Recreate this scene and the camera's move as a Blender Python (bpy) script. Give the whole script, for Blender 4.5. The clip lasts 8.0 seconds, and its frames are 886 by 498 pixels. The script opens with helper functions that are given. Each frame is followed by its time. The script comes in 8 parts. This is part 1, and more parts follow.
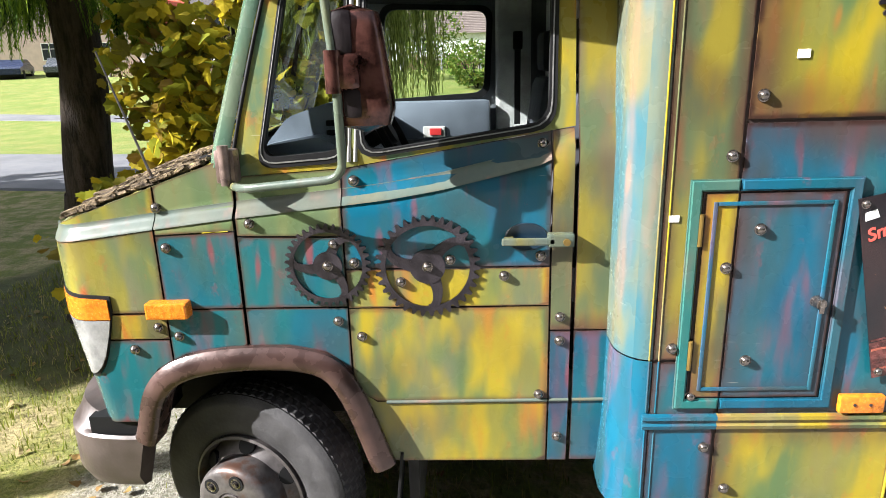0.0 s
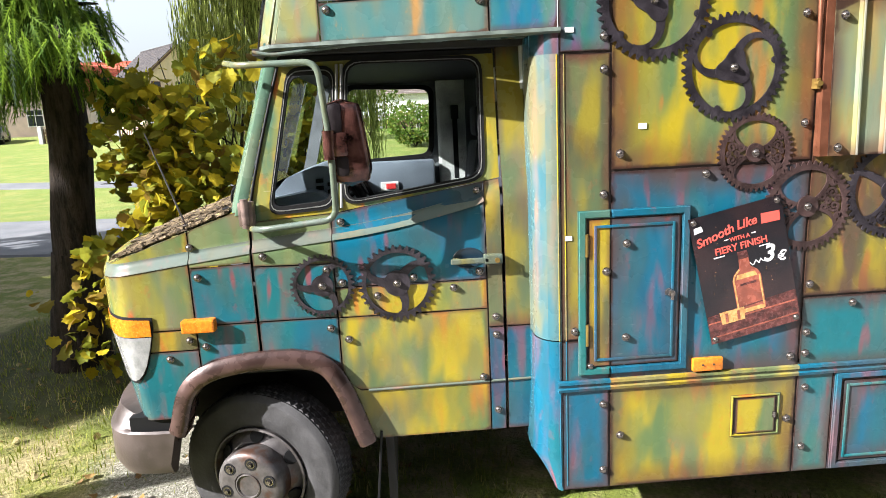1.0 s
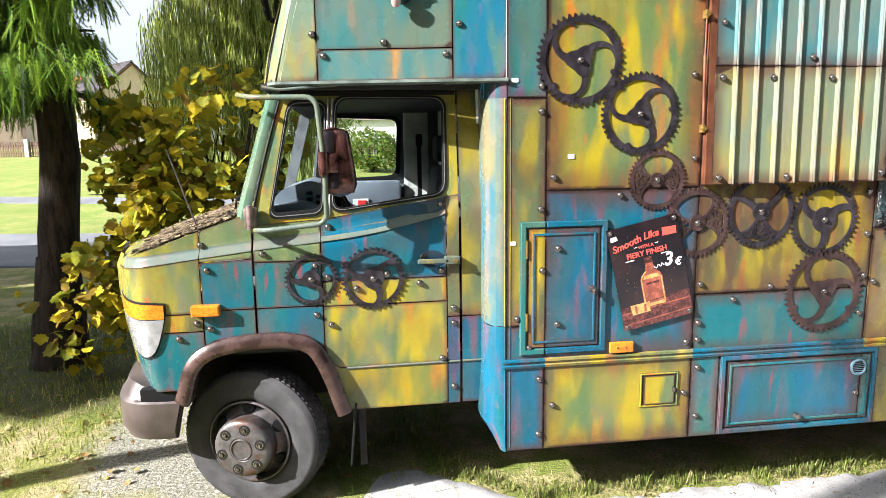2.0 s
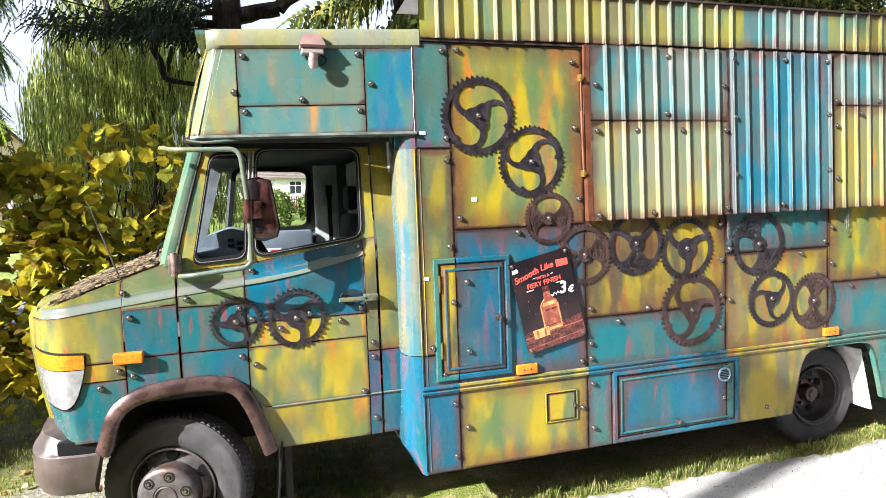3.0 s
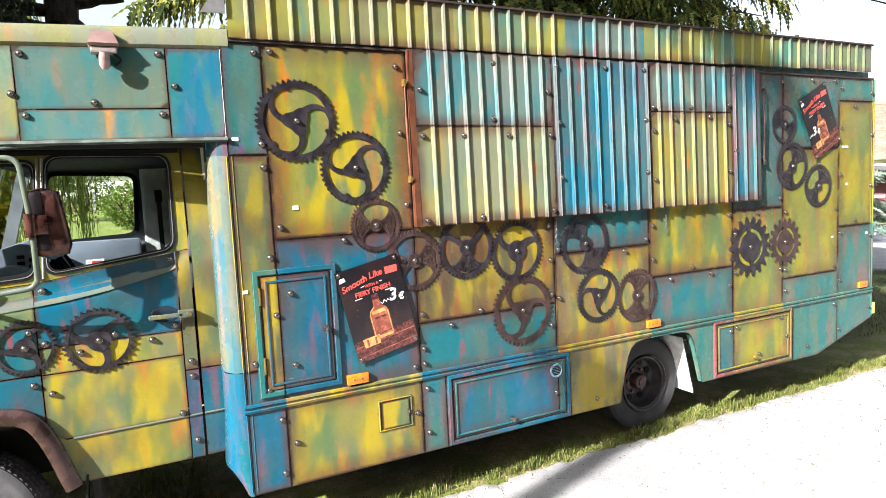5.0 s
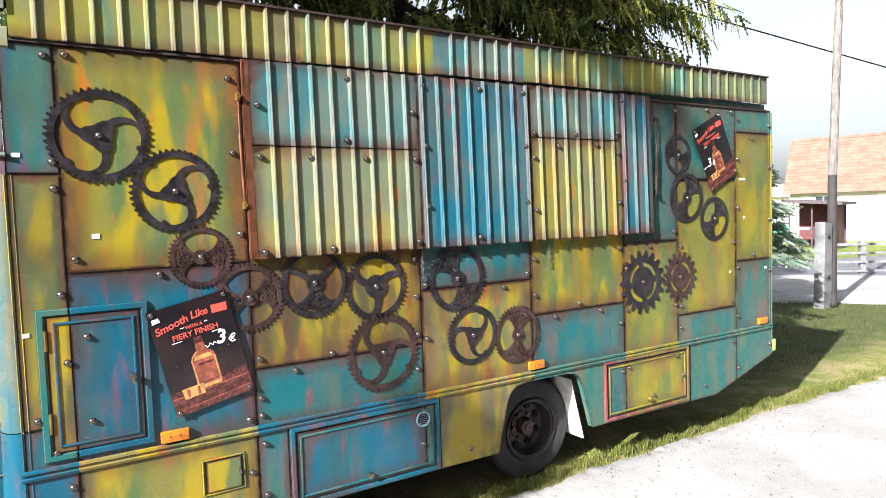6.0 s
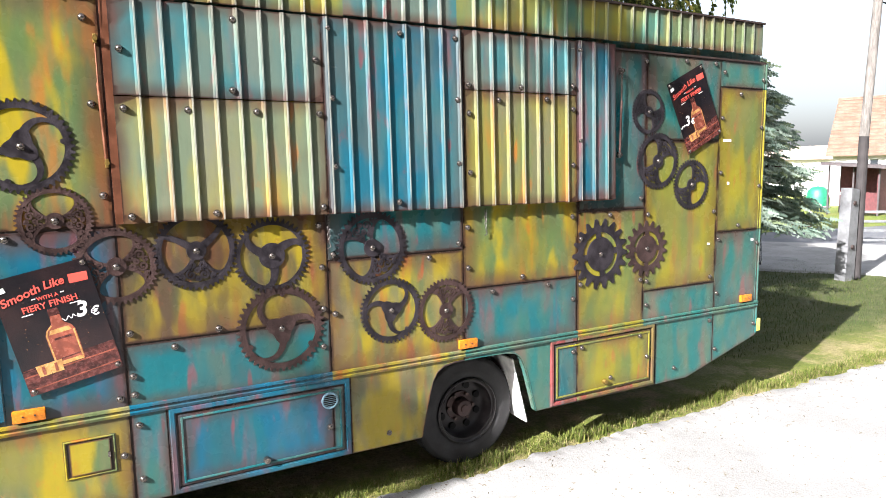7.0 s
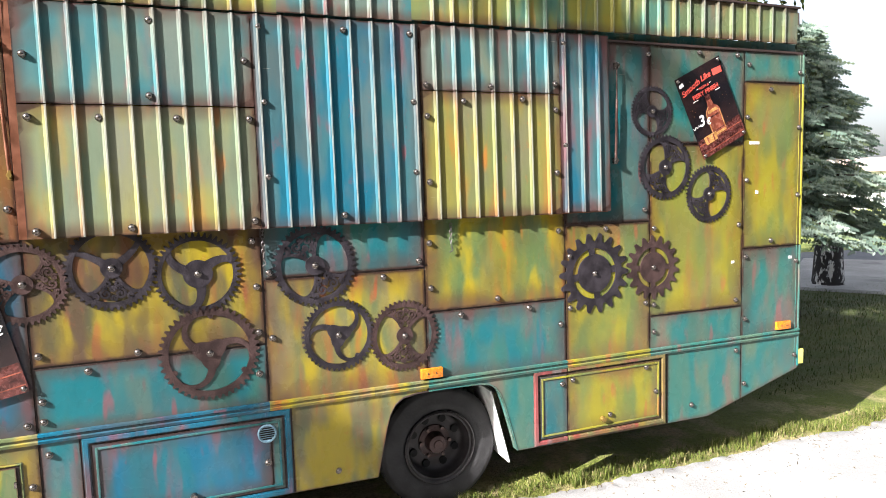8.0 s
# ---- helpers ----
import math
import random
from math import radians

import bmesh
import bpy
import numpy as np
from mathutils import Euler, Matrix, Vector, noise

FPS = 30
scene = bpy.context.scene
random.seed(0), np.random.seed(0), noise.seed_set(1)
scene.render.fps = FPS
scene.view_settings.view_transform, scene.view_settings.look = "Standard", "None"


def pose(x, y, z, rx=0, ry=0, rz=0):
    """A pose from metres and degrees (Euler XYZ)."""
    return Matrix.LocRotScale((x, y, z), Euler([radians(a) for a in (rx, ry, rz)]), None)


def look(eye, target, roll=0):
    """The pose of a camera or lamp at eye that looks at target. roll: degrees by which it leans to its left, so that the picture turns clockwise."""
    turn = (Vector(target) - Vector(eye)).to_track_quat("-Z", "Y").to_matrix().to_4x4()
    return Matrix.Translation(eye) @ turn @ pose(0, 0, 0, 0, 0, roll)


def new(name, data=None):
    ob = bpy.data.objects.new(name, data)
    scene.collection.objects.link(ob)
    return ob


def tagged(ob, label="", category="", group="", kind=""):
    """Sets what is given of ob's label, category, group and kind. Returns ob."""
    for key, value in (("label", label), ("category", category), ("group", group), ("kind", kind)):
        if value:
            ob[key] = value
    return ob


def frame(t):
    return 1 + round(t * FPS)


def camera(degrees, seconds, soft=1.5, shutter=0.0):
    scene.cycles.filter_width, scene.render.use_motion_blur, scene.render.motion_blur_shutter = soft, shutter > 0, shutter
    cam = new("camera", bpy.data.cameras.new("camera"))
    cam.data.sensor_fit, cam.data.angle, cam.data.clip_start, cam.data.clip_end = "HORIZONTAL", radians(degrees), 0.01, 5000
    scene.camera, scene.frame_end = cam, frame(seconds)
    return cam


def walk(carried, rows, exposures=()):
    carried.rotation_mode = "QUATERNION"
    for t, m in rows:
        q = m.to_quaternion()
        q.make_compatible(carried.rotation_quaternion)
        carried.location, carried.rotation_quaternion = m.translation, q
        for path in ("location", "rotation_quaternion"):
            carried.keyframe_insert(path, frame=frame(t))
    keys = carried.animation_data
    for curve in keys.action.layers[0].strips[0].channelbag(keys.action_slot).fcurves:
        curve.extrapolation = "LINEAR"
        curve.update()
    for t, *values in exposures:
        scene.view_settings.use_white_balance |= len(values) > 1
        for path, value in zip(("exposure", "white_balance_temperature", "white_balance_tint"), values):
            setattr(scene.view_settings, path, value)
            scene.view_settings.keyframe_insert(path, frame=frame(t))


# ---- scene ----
cam = camera(70.0, 8.0, 0.5)
PATH = [
    (0, (0.899, -1.87, 2.046), (0.828, 0.049, 1.488), -1.6),
    (0.5, (0.837, -2.308, 2.099), (0.865, -0.347, 1.708), -1.5),
    (1, (0.825, -2.667, 2.111), (0.937, -0.71, 1.715), -2.8),
    (1.2, (0.719, -2.829, 2.098), (0.959, -0.874, 1.747), -1.7),
    (2.3, (0.666, -3.459, 2.111), (0.954, -1.501, 1.822), -0.2),
    (2.5, (0.625, -3.526, 2.108), (1.038, -1.582, 1.883), -0.3),
    (3, (0.512, -3.636, 2.045), (1.102, -1.73, 1.895), -2.1),
    (3.5, (0.464, -3.708, 2.02), (1.214, -1.855, 1.956), -1.2),
    (4, (0.501, -3.752, 2.045), (1.329, -1.937, 1.9), -3.0),
    (4.2, (0.546, -3.752, 2.059), (1.388, -1.947, 1.88), -3.6),
    (5.3, (1.138, -3.653, 2.138), (2.114, -1.918, 1.948), -1.1),
    (5.5, (1.292, -3.597, 2.145), (2.353, -1.913, 1.953), -0.0),
    (6, (1.684, -3.63, 2.105), (2.721, -1.923, 1.994), -1.9),
    (6.5, (2.113, -3.67, 2.132), (3.037, -1.911, 1.902), -0.9),
    (7, (2.57, -3.617, 2.12), (3.499, -1.863, 1.877), -1.0),
    (7.4, (2.947, -3.611, 2.033), (3.81, -1.823, 1.796), -2.1),
    (7.5, (3.009, -3.591, 2.015), (3.829, -1.775, 1.839), -2.7),
    (8, (3.43, -3.542, 2.057), (4.129, -1.677, 1.874), -1.7),
]
# seconds, stops, kelvin, tint
EXPOSURES = [(0.0, 1.93, 6150, 11.0), (3.0, 2.14, 6080, 11.5), (4.2, 2.14, 6080, 11.5), (5.5, 1.92, 6150, 12), (6.0, 1.78, 6150, 12), (7.0, 1.89, 6150, 12), (7.5, 1.84, 6150, 12), (8.0, 1.96, 6200, 12)]
walk(cam, [(t, look(eye, target, roll)) for t, eye, target, roll in PATH], EXPOSURES)


# ---- sun, sky, exposure ----
SUN_DIR = Vector((1.0, 0.35, -0.64)).normalized()
world = bpy.data.worlds.new("sky")
scene.world = world
world.use_nodes = True
wn = world.node_tree
sky = wn.nodes.new("ShaderNodeTexSky")
sky.sky_type = "NISHITA"
sky.sun_disc = False
sky.sun_elevation = math.asin(-SUN_DIR.z)
sky.sun_rotation = math.atan2(-SUN_DIR.x, -SUN_DIR.y)
sky.air_density, sky.dust_density, sky.ozone_density = 1.2, 4.5, 1.0
haze = wn.nodes.new("ShaderNodeHueSaturation")
haze.inputs["Saturation"].default_value, haze.inputs["Value"].default_value = 0.5, 1.22
wn.links.new(sky.outputs[0], haze.inputs["Color"])
veil_ = wn.nodes.new("ShaderNodeMix")
veil_.data_type, veil_.blend_type = "RGBA", "ADD"
veil_.inputs[0].default_value = 1.0
veil_.inputs[7].default_value = (1.15, 1.2, 1.27, 1)
wn.links.new(haze.outputs[0], veil_.inputs[6])
wn.links.new(veil_.outputs[2], wn.nodes["Background"].inputs[0])
wn.nodes["Background"].inputs[1].default_value = 0.054
sun = new("sun", bpy.data.lights.new("sun", "SUN"))
sun.data.energy, sun.data.angle, sun.data.color = 6.2, radians(0.55), (1.0, 0.95, 0.89)
sun.matrix_world = look((0, 0, 20), Vector((0, 0, 20)) + SUN_DIR)


# ---- materials ----
class Nodes:
    """Short access to the nodes of one material."""

    def __init__(self, name):
        self.mat = bpy.data.materials.new(name)
        self.mat.use_nodes = True
        self.tree = self.mat.node_tree
        self.bsdf = self.tree.nodes["Principled BSDF"]

    def add(self, kind, **inputs):
        n = self.tree.nodes.new(kind)
        for k, v in inputs.items():
            self.put(n, k.replace("_", " "), v)
        return n

    def put(self, n, key, v):
        sock = n.inputs[int(key)] if key.isdigit() else n.inputs[key]
        if hasattr(v, "is_output"):
            self.tree.links.new(v, sock)
        else:
            sock.default_value = v

    def coords(self, scale=(1, 1, 1), random_shift=0.0):
        tc = self.add("ShaderNodeTexCoord")
        m = self.add("ShaderNodeMapping", Vector=tc.outputs["Object"], Scale=scale)
        if random_shift:
            oi = self.add("ShaderNodeObjectInfo")
            mul = self.tree.nodes.new("ShaderNodeMath")
            mul.operation = "MULTIPLY"
            self.put(mul, "0", oi.outputs["Random"])
            self.put(mul, "1", random_shift)
            self.put(m, "Location", mul.outputs[0])
        return m.outputs[0]

    def noise(self, scale, detail=3.0, rough=0.55, stretch=(1, 1, 1), shift=0.0, distort=0.0):
        n = self.add("ShaderNodeTexNoise", Vector=self.coords(stretch, shift), Scale=scale, Detail=detail, Roughness=rough, Distortion=distort)
        return n.outputs[0]

    def ramp(self, fac, a, b, lo=0.0, hi=1.0):
        n = self.add("ShaderNodeMapRange", Value=fac)
        for k, v in (("From Min", a), ("From Max", b), ("To Min", lo), ("To Max", hi)):
            n.inputs[k].default_value = v
        n.interpolation_type = "SMOOTHSTEP"
        return n.outputs[0]

    def mix(self, fac, a, b, mode="MIX"):
        n = self.tree.nodes.new("ShaderNodeMix")
        n.data_type, n.blend_type = "RGBA", mode
        for i, v in ((0, fac), (6, a), (7, b)):
            if hasattr(v, "is_output"):
                self.tree.links.new(v, n.inputs[i])
            else:
                n.inputs[i].default_value = (*v, 1) if i and len(v) == 3 else v
        return n.outputs[2]

    def math(self, op, a, b):
        n = self.tree.nodes.new("ShaderNodeMath")
        n.operation = op
        self.put(n, "0", a)
        self.put(n, "1", b)
        return n.outputs[0]

    def bump(self, height, strength=0.3, dist=0.01):
        n = self.add("ShaderNodeBump", Height=height, Strength=strength, Distance=dist)
        self.put(self.bsdf, "Normal", n.outputs[0])

    def done(self, color=None, rough=0.5, metal=0.0, spec=None):
        if color is not None:
            self.put(self.bsdf, "Base Color", (*color, 1) if isinstance(color, tuple) and len(color) == 3 else color)
        self.put(self.bsdf, "Roughness", rough)
        self.put(self.bsdf, "Metallic", metal)
        if spec is not None:
            self.put(self.bsdf, "Specular IOR Level", spec)
        return self.mat


def truck_paint(name, base, streak, patch, vivid, smear=(0.26, 0.04, 0.035), smear_amount=0.5, smoke=0.9, freq=1.0, matt=0.0, wash_amount=0.24, cloud_amount=0.30):
    """Airbrushed paint: upright dribbles of bright colour over a cloudy ground, red smears, smoky seams, rust at the very edge."""
    n = Nodes(name)

    def st_(a, b):
        return (a * freq, a * freq, b * freq)

    ground = n.ramp(n.noise(1.0, 2.0, 0.5, st_(2.2, 1.3), 60), 0.38, 0.62)
    c = n.mix(ground, base, patch)
    st = n.ramp(n.noise(1.0, 2.0, 0.5, st_(6.0, 1.4), 40), 0.39, 0.63)
    c = n.mix(n.math("MULTIPLY", st, 0.85), c, streak)
    vv = n.ramp(n.noise(1.0, 2.5, 0.5, st_(7.0, 2.2), 75), 0.43, 0.61)
    c = n.mix(n.math("MULTIPLY", vv, 0.9), c, vivid)
    wash = n.ramp(n.noise(1.0, 3.0, 0.6, (4.2, 4.2, 2.0), 111), 0.50, 0.70)
    c = n.mix(n.math("MULTIPLY", wash, wash_amount), c, (0.125, 0.098, 0.080))
    back_ = n.ramp(n.noise(1.0, 3.0, 0.55, (5.5, 5.5, 1.7), 133), 0.54, 0.68)
    c = n.mix(n.math("MULTIPLY", back_, 0.55), c, streak)
    brush = n.noise(1.0, 4.0, 0.65, (26.0, 26.0, 5.0), 21)
    c = n.mix(n.ramp(brush, 0.52, 0.74, 0.0, 0.26), c, n.mix(1.0, c, (0.50, 0.48, 0.50), "MULTIPLY"))
    c = n.mix(n.ramp(brush, 0.26, 0.46, 0.24, 0.0), c, vivid)
    at = n.add("ShaderNodeAttribute")
    at.attribute_name = "seam_rust"
    near = at.outputs["Fac"]
    sm = n.ramp(n.math("ADD", n.noise(1.0, 3.0, 0.55, st_(10, 1.9), 90), n.math("MULTIPLY", near, 0.07)), 0.54, 0.76)
    c = n.mix(n.math("MULTIPLY", sm, smear_amount), c, smear)
    fl = n.ramp(n.noise(1.0, 4, 0.7, st_(15, 9), 15), 0.62, 0.69)
    c = n.mix(n.math("MULTIPLY", fl, smear_amount * 0.4), c, smear)
    dab = n.ramp(n.noise(1.0, 1.5, 0.5, (11.0, 11.0, 2.6), 57), 0.66, 0.74)
    c = n.mix(n.math("MULTIPLY", dab, min(0.85, smear_amount * 1.3)), c, smear)
    # smoke: sprayed dark along the seams and in loose clouds
    drift = n.ramp(n.noise(1.0, 3, 0.55, (2.6, 2.6, 2.0), 25), 0.40, 0.68)
    veil = n.math("MULTIPLY", n.ramp(near, 0.30, 1.0), n.math("ADD", n.math("MULTIPLY", drift, 0.50), 0.58))
    cloud = n.math("MULTIPLY", n.ramp(n.noise(1.0, 2, 0.5, (1.7, 1.7, 1.7), 33), 0.55, 0.72), cloud_amount)
    veil = n.math("MULTIPLY", n.math("MAXIMUM", veil, cloud), smoke)
    c = n.mix(veil, c, n.mix(1.0, c, (0.34, 0.26, 0.24), "MULTIPLY"))
    c = n.mix(n.math("MULTIPLY", veil, 0.50), c, (0.105, 0.052, 0.040))
    hard = n.math("MULTIPLY", n.ramp(near, 0.91, 0.985), n.ramp(n.noise(7, 4, 0.65), 0.30, 0.55))
    c = n.mix(n.math("MULTIPLY", hard, 0.92), c, (0.026, 0.012, 0.009))
    # painted highlight: a broken pale line along the rib crests
    ridge = n.add("ShaderNodeAttribute")
    ridge.attribute_name = "ridge_glint"
    c = n.mix(n.math("MULTIPLY", n.ramp(ridge.outputs["Fac"], 0.35, 1.0), n.ramp(n.noise(4, 3), 0.3, 0.6, 0.15, 0.6)), c, (0.30, 0.30, 0.26))
    grit = n.noise(55, 4, 0.7)
    c = n.mix(n.ramp(grit, 0.60, 0.82, 0.0, 0.07), c, (0.22, 0.19, 0.14))
    c = n.mix(n.ramp(grit, 0.20, 0.40, 0.12, 0.0), c, (0.02, 0.015, 0.01))
    scr = n.ramp(n.noise(1.0, 2, 0.5, (5, 5, 60), 33), 0.77, 0.80)
    c = n.mix(n.math("MULTIPLY", scr, 0.3), c, (0.42, 0.39, 0.32))
    n.bump(n.math("ADD", n.noise(24, 4, 0.6), n.math("MULTIPLY", n.noise(3.0, 2), 2.5)), 0.10, 0.012)
    return n.done(c, n.ramp(n.noise(7, 3), 0.3, 0.7, 0.20 + matt, 0.33 + matt), 0.0, 0.30 - matt)


# base, streak, patch, vivid
YELLOW, ORANGE, RED = (0.275, 0.210, 0.010), (0.33, 0.105, 0.016), (0.20, 0.030, 0.035)
MOSS, SAGE, SKY, SEA = (0.062, 0.100, 0.038), (0.100, 0.116, 0.055), (0.005, 0.078, 0.130), (0.005, 0.095, 0.112)
m_yellow = truck_paint("paint_yellow", (0.168, 0.154, 0.022), (0.058, 0.106, 0.042), SAGE, YELLOW, ORANGE, 0.60)
m_olive = truck_paint("paint_olive", (0.168, 0.132, 0.032), (0.065, 0.095, 0.045), (0.16, 0.14, 0.075), YELLOW, (0.28, 0.065, 0.02), 0.65, cloud_amount=0.65)
m_sooty = truck_paint("paint_sooty_olive", (0.108, 0.082, 0.024), (0.054, 0.064, 0.032), (0.062, 0.042, 0.025), (0.235, 0.180, 0.012), (0.20, 0.050, 0.025), 0.5, 1.0, cloud_amount=0.9)
m_corner = truck_paint("paint_corner_olive", (0.100, 0.104, 0.038), (0.058, 0.086, 0.044), (0.105, 0.090, 0.050), (0.190, 0.152, 0.018), (0.24, 0.075, 0.03), 0.5, 1.0, cloud_amount=0.8)
m_green = truck_paint("paint_green", (0.072, 0.110, 0.045), (0.088, 0.122, 0.062), (0.10, 0.125, 0.085), (0.120, 0.140, 0.060), (0.20, 0.08, 0.03), 0.35)
m_teal = truck_paint("paint_teal", (0.007, 0.086, 0.098), (0.050, 0.098, 0.084), (0.018, 0.098, 0.082), SEA, RED, 0.40, smoke=0.75, wash_amount=0.22)
m_teal_deep = truck_paint("paint_deep_teal", (0.007, 0.070, 0.088), (0.040, 0.078, 0.068), (0.006, 0.082, 0.120), (0.006, 0.090, 0.104), RED, 0.5, 0.95, wash_amount=0.26, cloud_amount=0.55)
m_blue = truck_paint("paint_blue", (0.004, 0.056, 0.100), (0.020, 0.066, 0.082), (0.007, 0.084, 0.105), SKY, RED, 0.42, smoke=0.80, wash_amount=0.16, cloud_amount=0.55)
m_grey = truck_paint("paint_grey_teal", (0.052, 0.105, 0.092), (0.075, 0.112, 0.085), (0.016, 0.100, 0.110), (0.030, 0.108, 0.110), (0.27, 0.13, 0.03), 0.75, wash_amount=0.22)
m_motley = truck_paint("paint_motley_blue", (0.010, 0.080, 0.104), (0.050, 0.102, 0.080), (0.016, 0.098, 0.080), SKY, (0.105, 0.050, 0.115), 0.6, 0.7, wash_amount=0.2)
m_pale = truck_paint("paint_pale", (0.100, 0.135, 0.088), (0.078, 0.128, 0.095), (0.135, 0.138, 0.070), (0.150, 0.142, 0.048), (0.24, 0.11, 0.05), 0.28)
m_screen_post = truck_paint("paint_screen_post", (0.046, 0.100, 0.058), (0.064, 0.108, 0.078), (0.040, 0.090, 0.060), (0.088, 0.116, 0.076), (0.20, 0.13, 0.04), 0.3, 0.3)
m_door_frame = truck_paint("paint_door_frame", (0.098, 0.125, 0.048), (0.050, 0.105, 0.070), (0.185, 0.150, 0.022), (0.235, 0.180, 0.018), (0.30, 0.080, 0.022), 0.75, 0.5)
m_post = truck_paint("paint_corner_post", (0.092, 0.112, 0.084), (0.128, 0.112, 0.050), (0.050, 0.104, 0.108), (0.026, 0.094, 0.120), (0.24, 0.12, 0.08), 0.40, 0.6)
m_teal_soft = truck_paint("paint_soft_teal", (0.030, 0.106, 0.084), (0.070, 0.110, 0.074), (0.024, 0.104, 0.086), (0.010, 0.104, 0.100), (0.20, 0.055, 0.050), 0.40, 0.6, 0.8, wash_amount=0.3)
m_olive_soft = truck_paint("paint_soft_olive", (0.138, 0.142, 0.024), (0.078, 0.116, 0.036), (0.126, 0.122, 0.042), (0.205, 0.178, 0.014), (0.24, 0.070, 0.03), 0.45, 0.6, 0.8)
m_rib_teal = truck_paint("rib_paint_teal", (0.078, 0.130, 0.115), (0.110, 0.134, 0.112), (0.115, 0.130, 0.088), (0.030, 0.118, 0.130), RED, 0.4, 0.9, 0.8, 0.14)
m_rib_olive = truck_paint("rib_paint_olive", (0.145, 0.155, 0.080), (0.110, 0.145, 0.095), (0.150, 0.155, 0.105), (0.195, 0.182, 0.055), ORANGE, 0.45, 0.9, 0.8, 0.14)
m_rib_blue = truck_paint("rib_paint_blue", (0.034, 0.096, 0.112), (0.065, 0.105, 0.110), (0.022, 0.098, 0.108), (0.008, 0.086, 0.128), RED, 0.5, 0.9, 0.85, 0.14)
m_clad = truck_paint("rib_paint_cladding", (0.120, 0.155, 0.055), (0.045, 0.130, 0.105), (0.149, 0.149, 0.053), (0.191, 0.180, 0.030), ORANGE, 0.25, 0.7, 0.8, 0.14)
m_rib_yellow = truck_paint("rib_paint_yellow", (0.138, 0.136, 0.060), (0.115, 0.136, 0.050), (0.128, 0.126, 0.066), (0.168, 0.150, 0.036), ORANGE, 0.5, 0.9, 0.8, 0.14)


def plain(name, color, rough=0.5, metal=0.0, vary=0.25, scale=8.0, bump=0.1, bscale=40.0, spec=0.5):
    n = Nodes(name)
    dark = tuple(v * (1 - vary) for v in color)
    light = tuple(min(1, v * (1 + vary)) for v in color)
    c = n.mix(n.ramp(n.noise(scale, 4, 0.6), 0.3, 0.7), dark, light)
    n.bump(n.noise(bscale, 3), bump, 0.01)
    return n.done(c, n.ramp(n.noise(scale * 2, 3), 0.3, 0.7, max(0.02, rough - 0.08), min(1, rough + 0.08)), metal, spec)


m_core = plain("rusty_seam_steel", (0.024, 0.012, 0.009), 0.7)
m_bronze = plain("bronze_paint", (0.060, 0.034, 0.029), 0.28, 0.35, 0.45, 6)
m_bumper = plain("bumper_plastic", (0.058, 0.044, 0.040), 0.42, 0.1, 0.3, 5)
m_iron = plain("gear_iron", (0.031, 0.026, 0.031), 0.36, 0.45, 0.5, 9, 0.25, 90, 0.35)
m_gearbrown = plain("gear_brown_iron", (0.046, 0.027, 0.025), 0.36, 0.3, 0.45, 9, 0.25, 90, 0.35)
m_bolt = plain("bolt_steel", (0.19, 0.165, 0.150), 0.24, 0.9, 0.5, 30)
m_rubber = plain("tyre_rubber", (0.032, 0.031, 0.032), 0.75, 0, 0.4, 7, 0.2, 60, 0.3)
m_black = Nodes("black_rubber").done((0.0075, 0.0075, 0.008), 0.6, 0.0, 0.15)
m_dark = plain("dark_underbody", (0.014, 0.013, 0.012), 0.85)
m_rear_rim = plain("rear_rim_grey", (0.030, 0.026, 0.027), 0.5, 0.3, 0.5, 10)
n_ = Nodes("rim_grey")
m_rim = n_.done(n_.mix(n_.ramp(n_.noise(9, 4, 0.65), 0.50, 0.66), n_.mix(n_.ramp(n_.noise(26, 3), 0.3, 0.7), (0.050, 0.044, 0.043), (0.088, 0.080, 0.078)), (0.060, 0.030, 0.020)), 0.42, 0.4)
m_mirror = plain("mirror_brown", (0.062, 0.026, 0.021), 0.17, 0.45, 0.75, 14)
m_brass = plain("brass", (0.26, 0.17, 0.045), 0.38, 0.7)
m_copper = plain("copper_rod", (0.15, 0.055, 0.028), 0.42, 0.5)


# ---- building helpers ----
def link_mesh(name, bm, mat, parent=None, label="", smooth=False):
    me = bpy.data.meshes.new(name)
    bmesh.ops.recalc_face_normals(bm, faces=bm.faces)
    bm.to_mesh(me)
    bm.free()
    me.materials.append(mat)
    if smooth:
        me.shade_smooth()
        me.set_sharp_from_angle(angle=radians(40))
    ob = new(name, me)
    ob.parent = parent
    if label:
        tagged(ob, label)
    return ob


def part(name, bm, mat, parent, label="", smooth=False):
    return link_mesh(name, bm, mat, parent, label, smooth)


def clone(ob, m, parent):
    """One more part on the same mesh."""
    o = new(ob.name.split(".")[0], ob.data)
    o.parent, o.matrix_basis = parent, m
    return o


def thing(name, x, y, z, label, category, group="", kind=""):
    e = new(name)
    e.location = (x, y, z)
    return tagged(e, label, category, group, kind)


def box(bm, x0, x1, y0, y1, z0, z1, bevel=0.0, m=None):
    g = bmesh.ops.create_cube(bm, size=1)
    vs = g["verts"]
    for v in vs:
        v.co = Vector(((v.co.x + 0.5) * (x1 - x0) + x0, (v.co.y + 0.5) * (y1 - y0) + y0, (v.co.z + 0.5) * (z1 - z0) + z0))
    if m is not None:
        bmesh.ops.transform(bm, matrix=m, verts=vs)
    if bevel:
        es = list({e for v in vs for e in v.link_edges})
        bmesh.ops.bevel(bm, geom=es, offset=bevel, segments=2, affect="EDGES", profile=0.6)
    return bm


